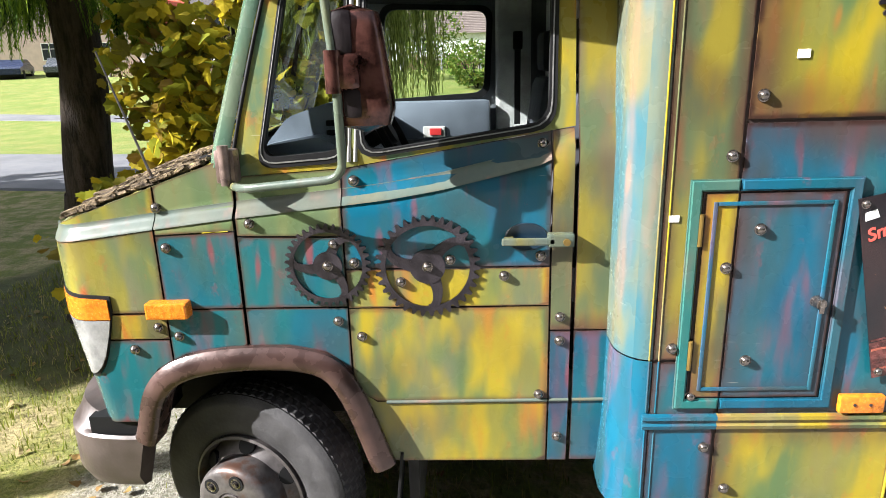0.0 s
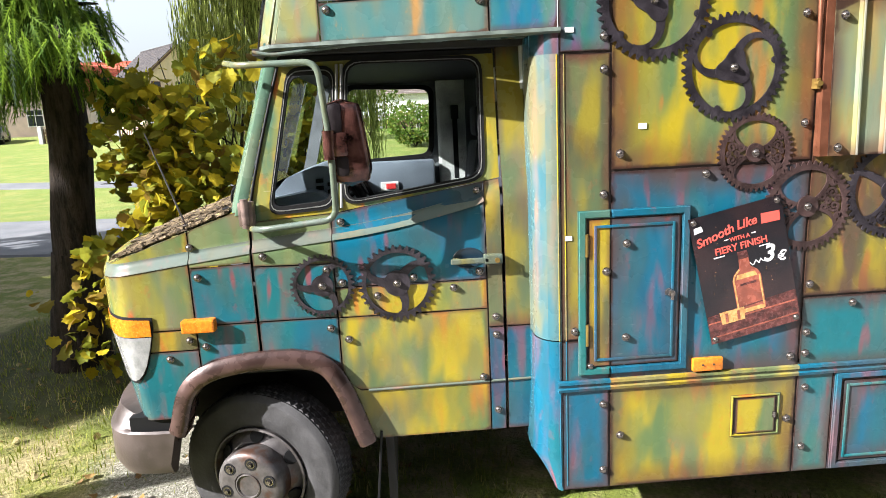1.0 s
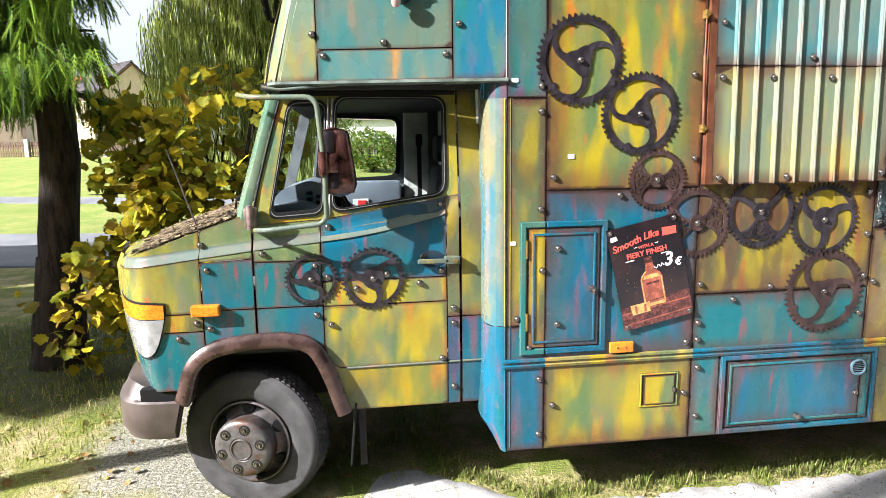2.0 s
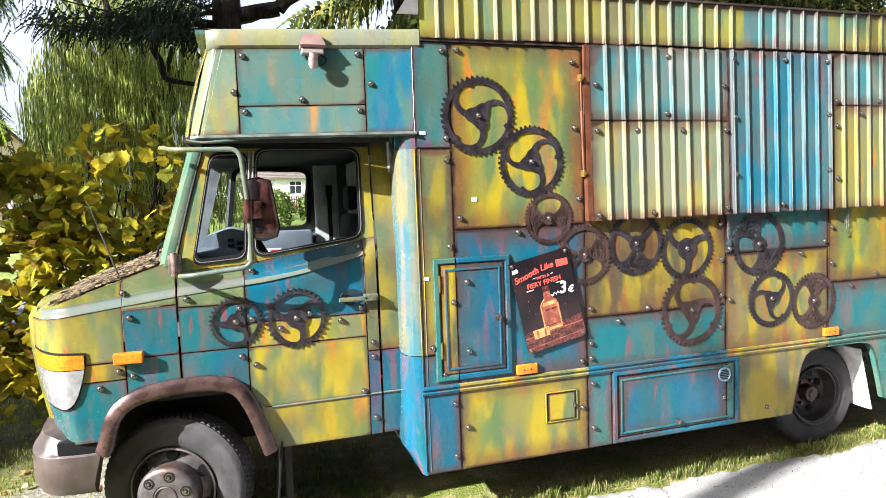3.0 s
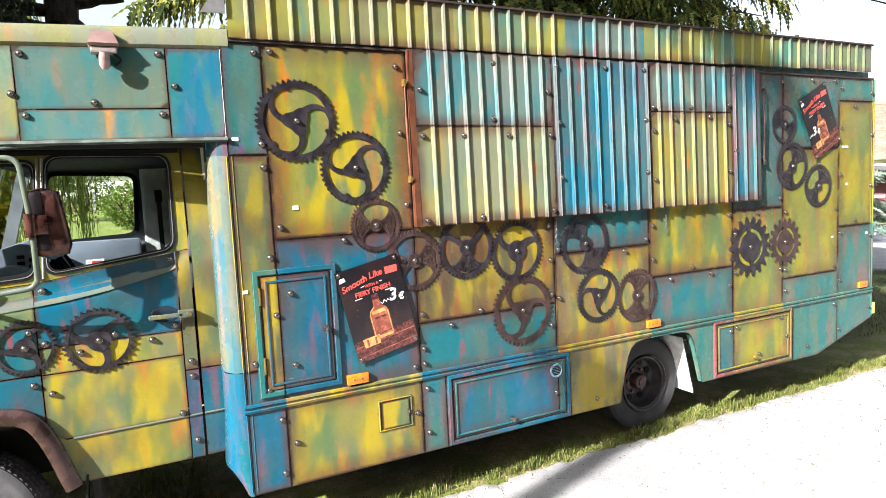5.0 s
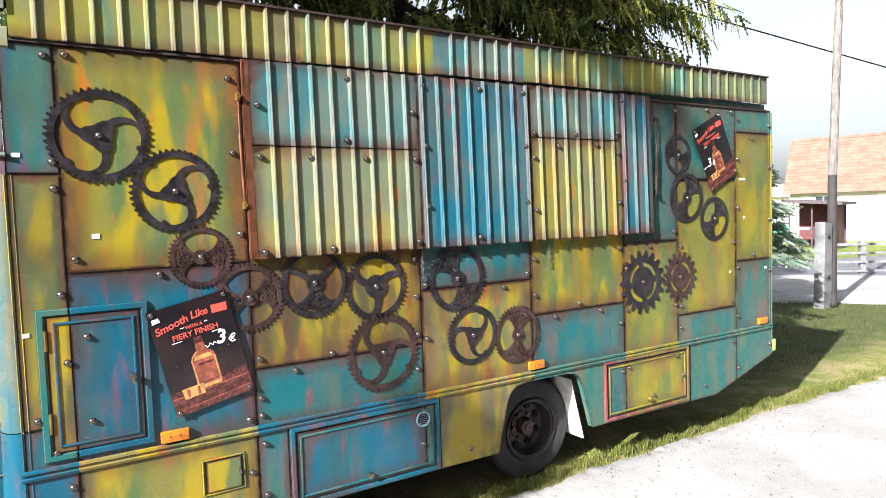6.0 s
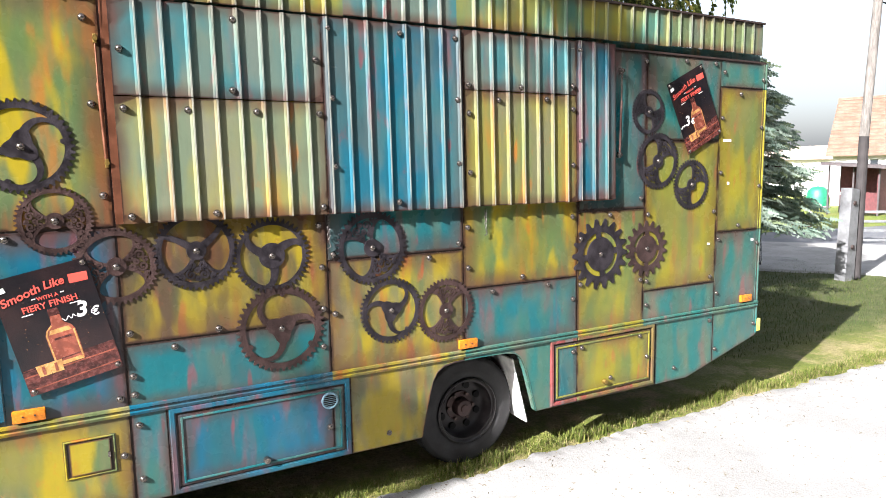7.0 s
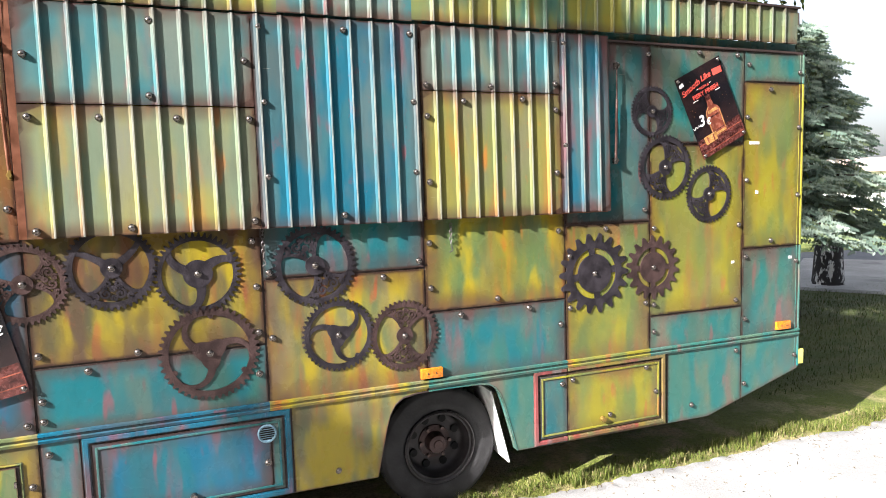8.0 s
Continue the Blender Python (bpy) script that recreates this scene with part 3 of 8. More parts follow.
def corrugated(x0, x1, z0, z1, y, ridge=0.014, phase=0.0, ends=1.0):
    """Trapezoid-ribbed sheet; its flats lie at y, its ribs stand proud."""
    bm = bmesh.new()
    lay = seam_layer(bm)
    # 1 on the crests, where the pale highlight is painted
    worn = bm.verts.layers.float.new("ridge_glint")
    line = [(x0, y)]
    k = math.floor((x0 - 2.759 - phase) / PITCH) - 1
    while True:
        c = 2.759 + phase + k * PITCH
        k += 1
        if c - 0.019 <= x0 + 0.002:
            continue
        if c + 0.014 >= x1 - 0.002:
            break
        line += [(c - 0.0185, y), (c - 0.0095, y - ridge * 0.80), (c - 0.003, y - ridge), (c + 0.003, y - ridge), (c + 0.0075, y - ridge * 0.85), (c + 0.0125, y)]
    line.append((x1, y))
    d_ = min(0.14, (z1 - z0) * 0.4)
    zs = [z0, z0 + d_ * 0.3, z0 + d_, z1 - d_, z1 - d_ * 0.3, z1]
    n = len(line)
    layers = []
    for back in (0.0, 0.003):
        fr = [[bm.verts.new((x, yy + back, z)) for x, yy in line] for z in zs]
        for j, r in enumerate(fr):
            for i, v in enumerate(r):
                v[lay] = max(0.0, 1 - min(zs[j] - z0, z1 - zs[j]) / d_, ends * (1 - min(line[i][0] - x0, x1 - line[i][0]) / 0.11))
                v[worn] = 1.0 if line[i][1] < y - ridge * 0.95 else 0.0
        for a, b in zip(fr, fr[1:]):
            for i in range(n - 1):
                bm.faces.new((a[i], a[i + 1], b[i + 1], b[i]))
        layers.append(fr)
    f, k = layers
    for j in (0, 5):
        for i in range(n - 1):
            bm.faces.new((f[j][i], f[j][i + 1], k[j][i + 1], k[j][i]))
    for i in (0, n - 1):
        for j in range(5):
            bm.faces.new((f[j][i], f[j + 1][i], k[j + 1][i], k[j][i]))
    return bm


YS = -0.052


def hatch_y(z):
    """The serving hatch hangs a little out of plumb: nearer to the wall at its top."""
    return -0.026 + (YS + 0.026) * (3.0 - z) / 1.11


def hung(bm):
    for v in bm.verts:
        if v.co.y < -0.012:
            v.co.y += hatch_y(v.co.z) - YS
    return bm


hatch_parts = [(2.64, 3.708, 2.525, 3.0, m_rib_teal), (2.64, 3.708, 1.885, 2.519, m_rib_olive), (3.712, 4.632, 1.885, 3.005, m_rib_blue),
               (4.636, 5.552, 2.64, 3.01, m_rib_teal), (4.636, 5.552, 1.89, 2.634, m_rib_yellow), (5.556, 5.92, 1.895, 3.015, m_rib_blue)]
for i, (x0, x1, z0, z1, mat) in enumerate(hatch_parts):
    part("hatch_sheet", hung(corrugated(x0, x1, z0, z1, YS)), mat, truck, "corrugated serving-hatch sheet with worn paint")
bm = bmesh.new()
for x0, x1, z0, z1 in ((2.605, 2.64, 1.885, 3.0), (5.895, 5.92, 1.895, 3.0), (2.64, 5.9, 1.889, 1.905), (2.64, 5.9, 2.97, 2.99)):
    box(bm, x0, x1, YS + 0.004, -0.008, z0, z1)
part("hatch_frame", hung(bm), m_copper, truck, "folded steel frame of the serving hatch")
CLAD = [(1.54, 2.19, m_clad), (2.19, 2.95, m_rib_yellow), (2.95, 3.85, m_clad), (3.85, 4.6, m_rib_teal), (4.6, 5.55, m_clad), (5.55, 6.5, m_clad), (6.5, 7.57, m_green)]
for x0, x1, mat in CLAD:
    part("cladding_sheet", corrugated(x0, x1, 3.0 + 0.010 * (x0 - 1.5), 3.30, -0.020, 0.013, 0.0, 0.0), mat, truck, "corrugated roof-edge cladding with faded paint")
bm = bmesh.new()
box(bm, 1.53, 7.58, -0.036, -0.012, 3.30, 3.313)
box(bm, 1.53, 7.57, -0.014, -0.005, 2.985, 2.998)
part("cladding_trim", bm, m_core, truck)

# ---- wheels ----
def make_wheel(name, x, y, turn, steer_label, rear=False, z=0.392):
    """Lies round its local z axis (outwards), then is turned upright."""
    w = new(name)
    w.parent = truck
    w.matrix_basis = Matrix.Translation((x, y, z)) @ pose(0, 0, 0, 90, 0, 0) if not turn else Matrix.Translation((x, y, z)) @ pose(0, 0, 0, 0, 0, turn) @ pose(0, 0, 0, 90, 0, 0)
    tagged(w, steer_label)
    bm = bmesh.new()
    lathe(bm, [(0.232, -0.20), (0.30, -0.215), (0.37, -0.205), (0.397, -0.185), (0.394, -0.17), (0.394, -0.045), (0.397, -0.03), (0.375, -0.01), (0.36, -0.006), (0.345, -0.009), (0.30, 0.0), (0.262, -0.004), (0.24, -0.014), (0.232, -0.03)], 72)
    # tread blocks
    heights = [-0.186]
    for h0, h1 in ((-0.182, -0.150), (-0.142, -0.112), (-0.104, -0.074), (-0.066, -0.034)):
        heights += [h0, h0 + 0.002, h1 - 0.002, h1]
    heights.append(-0.030)
    grid = []
    for i in range(288):
        col = []
        for j, h in enumerate(heights):
            band = (j - 1) // 4
            proud = 0 < j < len(heights) - 1 and (j - 1) % 4 in (1, 2) and (i + 2 * (band % 2)) % 4 in (1, 2)
            r = 0.4055 if proud else 0.399
            col.append(bm.verts.new((r * math.cos(2 * math.pi * i / 288), r * math.sin(2 * math.pi * i / 288), h)))
        grid.append(col)
    for i in range(288):
        p_, q_ = grid[i], grid[(i + 1) % 288]
        for j in range(len(heights) - 1):
            bm.faces.new((p_[j], q_[j], q_[j + 1], p_[j + 1]))
    part("tyre", bm, m_rubber, w, "black worn truck tyre", True)
    bm = bmesh.new()
    if not rear:
        lathe(bm, [(0.236, -0.03), (0.238, 0.0), (0.228, 0.004), (0.222, -0.01), (0.217, -0.05), (0.205, -0.045), (0.165, 0.0), (0.150, 0.012), (0.10, 0.012)], 48)
    else:
        lathe(bm, [(0.236, -0.03), (0.242, 0.002), (0.234, 0.008), (0.226, 0.002), (0.222, -0.014), (0.212, -0.018), (0.206, -0.05), (0.200, -0.115), (0.185, -0.132), (0.15, -0.138), (0.12, -0.130), (0.0, -0.130)], 48)
    part("rim", bm, m_rim if not rear else m_rear_rim, w, "grey steel rim" if not rear else "dull dark deep-dished rim", True)
    holes = 8 if rear else 6
    for k in range(holes):
        bm = bmesh.new()
        a = 2 * math.pi * (k + 0.5) / holes
        d = -0.022 if not rear else -0.128
        rr, out = (0.192, 0.7) if not rear else (0.158, 0.0)
        c0 = Vector((rr * math.cos(a), rr * math.sin(a), d))
        nn = Vector((out * math.cos(a), out * math.sin(a), 1)).normalized()
        cyl(bm, c0 - nn * 0.012, c0 + nn * 0.007, 0.034 if not rear else 0.026, seg=18)
        part("rim_hole", bm, m_black, w)
    if not rear:
        bm = bmesh.new()
        lathe(bm, [(0.166, 0.0), (0.165, 0.070), (0.160, 0.086), (0.148, 0.096), (0.130, 0.100), (0.068, 0.102), (0.064, 0.098), (0.0, 0.098)], 56)
        part("hub_cap", bm, m_rim, w, "dull grey hub cap", True)
        bm = bmesh.new()
        lathe(bm, [(0.060, 0.096), (0.062, 0.103), (0.056, 0.105), (0.052, 0.098)], 40)
        part("hub_emblem", bm, m_rim, w, "plain raised ring on the hub cap", True)
        for k in range(6):
            a = 2 * math.pi * k / 6 + 0.3
            p = Vector((0.116 * math.cos(a), 0.116 * math.sin(a), 0))
            bm = bmesh.new()
            lathe(bm, [(0.021, 0.096), (0.021, 0.1035), (0.015, 0.1035), (0.014, 0.097)], 16, Matrix.Translation(p))
            cyl(bm, p + Vector((0, 0, 0.09)), p + Vector((0, 0, 0.112)), 0.011, 0.009, 6)
            nut = part("wheel_nut", bm, m_bolt, w)
            bm = bmesh.new()
            lathe(bm, [(0.030, 0.099), (0.030, 0.1028), (0.0, 0.1028)], 18, Matrix.Translation(p))
            part("nut_recess", bm, m_black, nut, "", True)
    else:
        bm = bmesh.new()
        lathe(bm, [(0.112, -0.13), (0.110, -0.118), (0.072, -0.112), (0.066, -0.060), (0.058, -0.046), (0.032, -0.042), (0.030, -0.034), (0.0, -0.034)], 28)
        part("hub", bm, m_gearbrown, w, "rusty rear hub", True)
        for k in range(6):
            a = 2 * math.pi * k / 6
            p = Vector((0.10 * math.cos(a), 0.10 * math.sin(a), 0))
            bm = bmesh.new()
            cyl(bm, p + Vector((0, 0, -0.12)), p + Vector((0, 0, -0.092)), 0.013, seg=6)
            part("wheel_nut", bm, m_bronze, w)
    return w


front = make_wheel("front_wheel", 0.02, 0.265, -17, "front wheel turned away, with grey hub cap", z=0.427)
front.scale = (1.045, 1.045, 1.045)
make_wheel("front_wheel", 0.0, 2.03, 163, "front wheel on the far side", z=0.425)
make_wheel("rear_wheel", 4.78, 0.215, 0, "dark rear wheel deep under the arch", True)
make_wheel("rear_wheel", 4.80, 2.02, 0, "rear wheel on the far side", True)
bm = bmesh.new()
box(bm, -0.007, 0.007, 0.10, 0.42, -0.52, 0.0, 0.004, Matrix.Translation((5.095, 0, 0.76)) @ Matrix.Rotation(radians(-14), 4, "Y"))
part("mud_flap", bm, plain("white_plastic", (0.72, 0.72, 0.70), 0.5), truck, "white plastic mud flap behind the rear wheel")
bm = bmesh.new()
box(bm, 4.3, 5.3, 0.5, 0.53, 0.40, 0.9)
box(bm, 4.25, 4.27, 0.06, 0.7, 0.40, 0.87)
part("wheel_well", bm, m_dark, truck)
bm = bmesh.new()
box(bm, 0.66, 0.70, 0.28, 1.85, 0.22, 0.95)
box(bm, -0.5, 0.7, 0.62, 0.66, 0.6, 1.25)
part("wheel_well", bm, m_dark, truck)


# ---- the cab ----
def glass_material():
    n = Nodes("window_glass")
    out = n.tree.nodes["Material Output"]
    tr = n.add("ShaderNodeBsdfTransparent", Color=(0.86, 0.90, 0.89, 1))
    gl = n.add("ShaderNodeBsdfGlossy", Roughness=0.02)
    fr = n.add("ShaderNodeFresnel", IOR=1.27)
    mx = n.add("ShaderNodeMixShader")
    n.put(mx, "0", fr.outputs[0])
    n.put(mx, "1", tr.outputs[0])
    n.put(mx, "2", gl.outputs[0])
    n.tree.links.new(mx.outputs[0], out.inputs[0])
    return n.mat


m_glass = glass_material()
m_inner = plain("cab_lining", (0.46, 0.46, 0.45), 0.7)
m_lining = plain("far_door_lining", (0.11, 0.117, 0.13), 0.55)
m_dash = plain("dashboard_plastic", (0.135, 0.155, 0.19), 0.38, 0, 0.15, 5)
m_seat = plain("seat_cloth", (0.03, 0.033, 0.042), 0.9, 0, 0.3, 20)
m_amber = plain("amber_lens", (0.50, 0.15, 0.010), 0.2, 0, 0.25, 60, 0.3, 160)
m_lens = plain("frosted_lens", (0.19, 0.19, 0.187), 0.15, 0, 0.3, 12, 0.2, 120)
m_pink = plain("lamp_housing", (0.165, 0.098, 0.086), 0.45)


def bark_material():
    n = Nodes("needle_litter")
    w = n.noise(1.0, 5, 0.7, (14, 60, 30))
    c = n.mix(n.ramp(w, 0.36, 0.62), (0.035, 0.025, 0.017), (0.22, 0.165, 0.10))
    c = n.mix(n.ramp(n.noise(25, 3), 0.62, 0.7), c, (0.36, 0.30, 0.12))
    n.bump(w, 1.0, 0.03)
    return n.done(c, 0.85, 0, 0.2)


m_litter = bark_material()
ARCH = [(-0.325, 0.78), (-0.30, 0.90), (-0.24, 1.0), (-0.12, 1.062), (0.05, 1.088), (0.262, 1.092), (0.40, 1.062), (0.47, 1.0), (0.54, 0.85), (0.612, 0.60)]


def along(pts, x):
    if x <= pts[0][0]:
        return pts[0][1]
    for (a, za), (b, zb) in zip(pts, pts[1:]):
        if x <= b:
            return za + (zb - za) * (x - a) / (b - a)
    return pts[-1][1]


def low(x):
    if x < -0.325:
        return 0.785
    return 0.60 if x > 0.612 else along(ARCH, x)


def crease(x):
    return along([(-0.71, 1.465), (-0.486, 1.489), (-0.176, 1.528), (0.113, 1.562), (0.62, 1.613), (0.82, 1.645), (1.017, 1.69), (1.164, 1.726), (1.22, 1.76), (1.4, 1.82)], x)


def hood_top(x):
    return along([(-0.71, 1.475), (-0.61, 1.520), (0.04, 1.746), (0.12, 1.765)], x)


def belt(x):
    return along([(0.11, 1.70), (0.5, 1.722), (1.19, 1.83), (1.4, 1.86)], x)


def cab_y(x, z):
    y = CY
    if x < -0.45:
        y += 0.27 * ((-0.45 - x) / 0.22) ** 2
    t = max(0.0, min(1.0, (z - crease(x)) / 0.05))
    y += 0.034 * t * t * (3 - 2 * t)
    y += max(0.0, z - 1.80) * 0.15
    # the sill tucks in a little
    y += max(0.0, 0.86 - z) * 0.06 * (1 if x > 0.6 else 0)
    return y


def chin(x, z):
    """How far the nose falls back below the lamps."""
    return 0.17 * max(0.0, 1.22 - z) * max(0.0, min(1.0, (-0.36 - x) / 0.22))


def cab_panel(name, x0, x1, zlo, zhi, mat, parent, label="", nx=14, nz=8, lift=0.0, rust=1.0):
    bm = bmesh.new()
    lay = seam_layer(bm)
    cols = []
    us = [0, 0.05] + [0.05 + 0.9 * i / nx for i in range(1, nx)] + [0.95, 1]
    ws = [0, 0.08] + [0.08 + 0.84 * i / nz for i in range(1, nz)] + [0.92, 1]
    for u in us:
        x = x0 + (x1 - x0) * u
        a = zlo(x) if callable(zlo) else zlo
        b = zhi(x) if callable(zhi) else zhi
        a = max(a, low(x) + 0.003)
        b = max(a + 0.002, b)
        col = []
        for w in ws:
            z = a + (b - a) * w
            v = bm.verts.new((x + chin(x, z), cab_y(x, z) - lift, z))
            v[lay] = rust if u in (0, 1) or w in (0, 1) else 0.0
            col.append(v)
        cols.append(col)
    rim = [c[0] for c in cols] + cols[-1][1:] + [c[-1] for c in cols[-2::-1]] + cols[0][-2:0:-1]
    for a, b in zip(cols, cols[1:]):
        for j in range(len(ws) - 1):
            bm.faces.new((a[j], b[j], b[j + 1], a[j + 1]))
    back = []
    for v in rim:
        w = bm.verts.new((v.co.x, v.co.y + 0.012, v.co.z))
        w[lay] = rust
        back.append(w)
    for i in range(len(rim)):
        bm.faces.new((rim[i], rim[(i + 1) % len(rim)], back[(i + 1) % len(rim)], back[i]))
    return part(name, bm, mat, parent, label, True)


e = 0.003
m_bonnet = truck_paint("paint_bonnet", (0.120, 0.128, 0.048), MOSS, (0.120, 0.122, 0.070), (0.190, 0.162, 0.022), (0.28, 0.065, 0.02), 0.6)
cab_panel("wing_panel", -0.70, -0.17 - e, 1.225, crease, m_bonnet, truck)
cab_panel("wing_panel", -0.70, -0.17 - e, 1.125, 1.219, m_olive, truck)
cab_panel("wing_panel", -0.70, -0.17 - e, low, 1.119, m_teal_deep, truck)
cab_panel("wing_panel", -0.17 + e, 0.108, 1.24, lambda x: 1.505 + 0.04 * (x + 0.17), m_teal_deep, truck)
cab_panel("wing_panel", -0.17 + e, 0.108, low, 1.234, m_teal_deep, truck)
cab_panel("bonnet_side", -0.70, -0.173, lambda x: crease(x) + 0.004, hood_top, m_bonnet, truck)
cab_panel("bonnet_side", -0.167, 0.108, lambda x: 1.511 + 0.04 * (x + 0.17), hood_top, m_green, truck)

door = new("cab_door")
door.parent = truck
tagged(door, "closed cab door with patchwork paint and two iron gears")
cab_panel("door_panel", 0.119, 0.48, low, 1.234, m_teal_deep, door)
cab_panel("door_panel", 0.119, 0.48, 1.24, lambda x: 1.497 - 0.02 * (x - 0.119), m_teal_deep, door)
cab_panel("door_panel", 0.119, 0.48, lambda x: 1.503 - 0.02 * (x - 0.119), belt, m_green, door)
cab_panel("door_panel", 0.486, 1.186, low, 0.863, m_yellow, door)
cab_panel("door_panel", 0.486, 1.186, 0.868, 1.229, m_yellow, door)
cab_panel("door_panel", 0.486, 1.186, 1.235, 1.373, m_yellow, door, nz=3)
cab_panel("door_panel", 0.486, 1.186, 1.379, belt, m_blue, door)
cab_panel("door_panel", 1.192, 1.262, 0.60, 1.135, m_blue, door, nx=3)
cab_panel("door_panel", 1.192, 1.262, 1.141, belt, m_corner, door, nx=3)
cab_panel("cab_rear_panel", 1.276, 1.41, 0.605, 1.135, m_blue, truck, nx=4)
cab_panel("cab_rear_panel", 1.276, 1.41, 1.141, 2.44, m_corner, truck, nx=4)


# highlights of the belt crease and lower ridge, put in as pale paint
m_highlight_band = truck_paint("paint_pale_band", (0.092, 0.102, 0.076), (0.080, 0.098, 0.080), (0.108, 0.098, 0.060), (0.070, 0.095, 0.082), (0.26, 0.10, 0.09), 0.4, 0.3, matt=0.12)
for x0, x1, owner in ((0.60, 1.186, door), (1.192, 1.262, door), (1.276, 1.40, truck)):
    bm = bmesh.new()
    cyl(bm, (x0, cab_y(x0, 0.866) - 0.001, 0.862 + 0.006 * (x0 - 0.6)), (x1, cab_y(x1, 0.866) - 0.001, 0.862 + 0.006 * (x1 - 0.6)), 0.0065, seg=10)
    part("swage_line", bm, m_highlight_band, owner, "pressed ridge along the lower door, its highlight painted pale", True)


def lean(bm):
    for v in bm.verts:
        v.co.y += cab_y(max(v.co.x, -0.2), v.co.z)
    return bm


for x0, x1, owner in ((-0.60, -0.172, truck), (-0.168, 0.108, truck), (0.119, 0.482, door), (0.486, 1.186, door)):
    cab_panel("belt_band", x0, x1, lambda x: crease(x) + 0.002, lambda x: crease(x) + 0.056, m_highlight_band, owner, "highlight of the belt crease, painted as a pale band", nx=10, nz=4, lift=0.003, rust=0.3)


WIN = rounded([(0.547, 1.758), (1.195, 1.845), (1.207, 2.392), (0.587, 2.398)], 0.075)
VENT = rounded([(0.208, 1.735), (0.502, 1.752), (0.542, 2.372), (0.335, 2.37)], 0.06)
DOORTOP = [(0.113, 1.702), (0.5, 1.724), (1.19, 1.832), (1.266, 1.845), (1.266, 2.425), (0.30, 2.425), (0.262, 2.33), (0.16, 1.93)]
part("window_frame", lean(fill(DOORTOP, [WIN, VENT], -0.002, 0.03)), m_door_frame, door, "painted upper door frame")


def grow(outline, t):
    """The outline moved out by t (in, where t is negative)."""
    cx = sum(p[0] for p in outline) / len(outline)
    cz = sum(p[1] for p in outline) / len(outline)
    return [(x + (x - cx) / math.hypot(x - cx, z - cz) * t, z + (z - cz) / math.hypot(x - cx, z - cz) * t) for x, z in outline]


m_trim = plain("bright_trim", (0.26, 0.26, 0.25), 0.35, 0.6)
part("frame_top", lean(fill([(0.30, 2.398), (1.262, 2.404), (1.262, 2.424), (0.31, 2.424)], (), -0.006, 0.004)), m_black, door, "black strip along the top of the door")


for o in (WIN, VENT):
    part("window_seal", lean(fill(grow(o, 0.010), [grow(o, -0.020 if o is WIN else -0.030)], -0.007, 0.034)), m_black, door, "black rubber window seal")
    part("window_trim", lean(fill(grow(o, -0.006), [grow(o, -0.011)], -0.0095, 0.004)), m_trim, door, "thin bright window trim")
    g_ = part("window_pane", lean(fill(o, (), 0.012, 0.003)), m_glass, door, "clear side-window glass")
    g_.visible_shadow = False
bm = bmesh.new()
for o_ in (0.0, 0.022):
    tube(bm, [(0.515 + o_, -0.006, 1.745), (0.555 + o_, -0.006, 2.385)], 0.007)
part("window_post", lean(bm), m_trim, door, "grey metal post between the panes", True)

# windscreen post and screen
bm = bmesh.new()
rows = []
for i in range(9):
    t = i / 8
    z = 1.735 + (2.44 - 1.735) * t
    xb = 0.105 + 0.195 * t * (0.85 + 0.15 * t)
    xf = 0.03 + 0.205 * t
    y = CY + 0.034 + max(0, z - 1.8) * 0.15
    rows.append([bm.verts.new(p) for p in ((xb, y - 0.004, z), (xb - 0.02, y - 0.010, z), ((xb + xf) / 2 - 0.01, y - 0.006, z), (xf + 0.004, y + 0.02, z), (xf - 0.012, y + 0.06, z), (xf - 0.01, y + 0.11, z))])
for a, b in zip(rows, rows[1:]):
    for k in range(5):
        bm.faces.new((a[k], a[k + 1], b[k + 1], b[k]))
part("windscreen_post", bm, m_screen_post, truck, "pale green slanted windscreen post", True)
bm = bmesh.new()
tube(bm, [(0.111 + 0.195 * t * (0.85 + 0.15 * t), CY + 0.028 + max(0, 0.705 * t - 0.065) * 0.15, 1.715 + 0.715 * t) for t in (0.0, 0.25, 0.5, 0.75, 1.0)], 0.0065)
part("door_gap_line", bm, m_black, truck, "black line along the gap before the door", True)
bm = bmesh.new()
vs = [bm.verts.new(p) for p in ((0.02, 0.33, 1.735), (0.02, 1.97, 1.735), (0.225, 1.90, 2.44), (0.225, 0.40, 2.44))]
bm.faces.new(vs)
w_ = part("windscreen", bm, m_glass, truck, "clear windscreen glass")
w_.visible_shadow = False
bm = bmesh.new()
box(bm, 0.20, 1.42, CY + 0.06, 2.3 - CY - 0.06, 2.43, 2.46)
part("cab_roof", bm, m_dark, truck)

# bonnet with litter, and the nose
bm = bmesh.new()
rows = []
for i in range(13):
    x = -0.70 + 0.80 * i / 12
    zt = hood_top(x)
    ya = cab_y(x, zt) + 0.01
    row = []
    for j in range(13):
        t = j / 12
        y = ya + (2.3 - 2 * ya) * t
        row.append(bm.verts.new((x - 0.05 * math.sin(math.pi * t) * (1 if i == 0 else 0), y, zt + 0.055 * math.sin(math.pi * t) ** 0.6)))
    rows.append(row)
for a, b in zip(rows, rows[1:]):
    for j in range(12):
        bm.faces.new((a[j], b[j], b[j + 1], a[j + 1]))
part("bonnet", bm, m_bonnet, truck, "sloping bonnet with yellow-green paint", True)
bm = bmesh.new()
rng = random.Random(5)
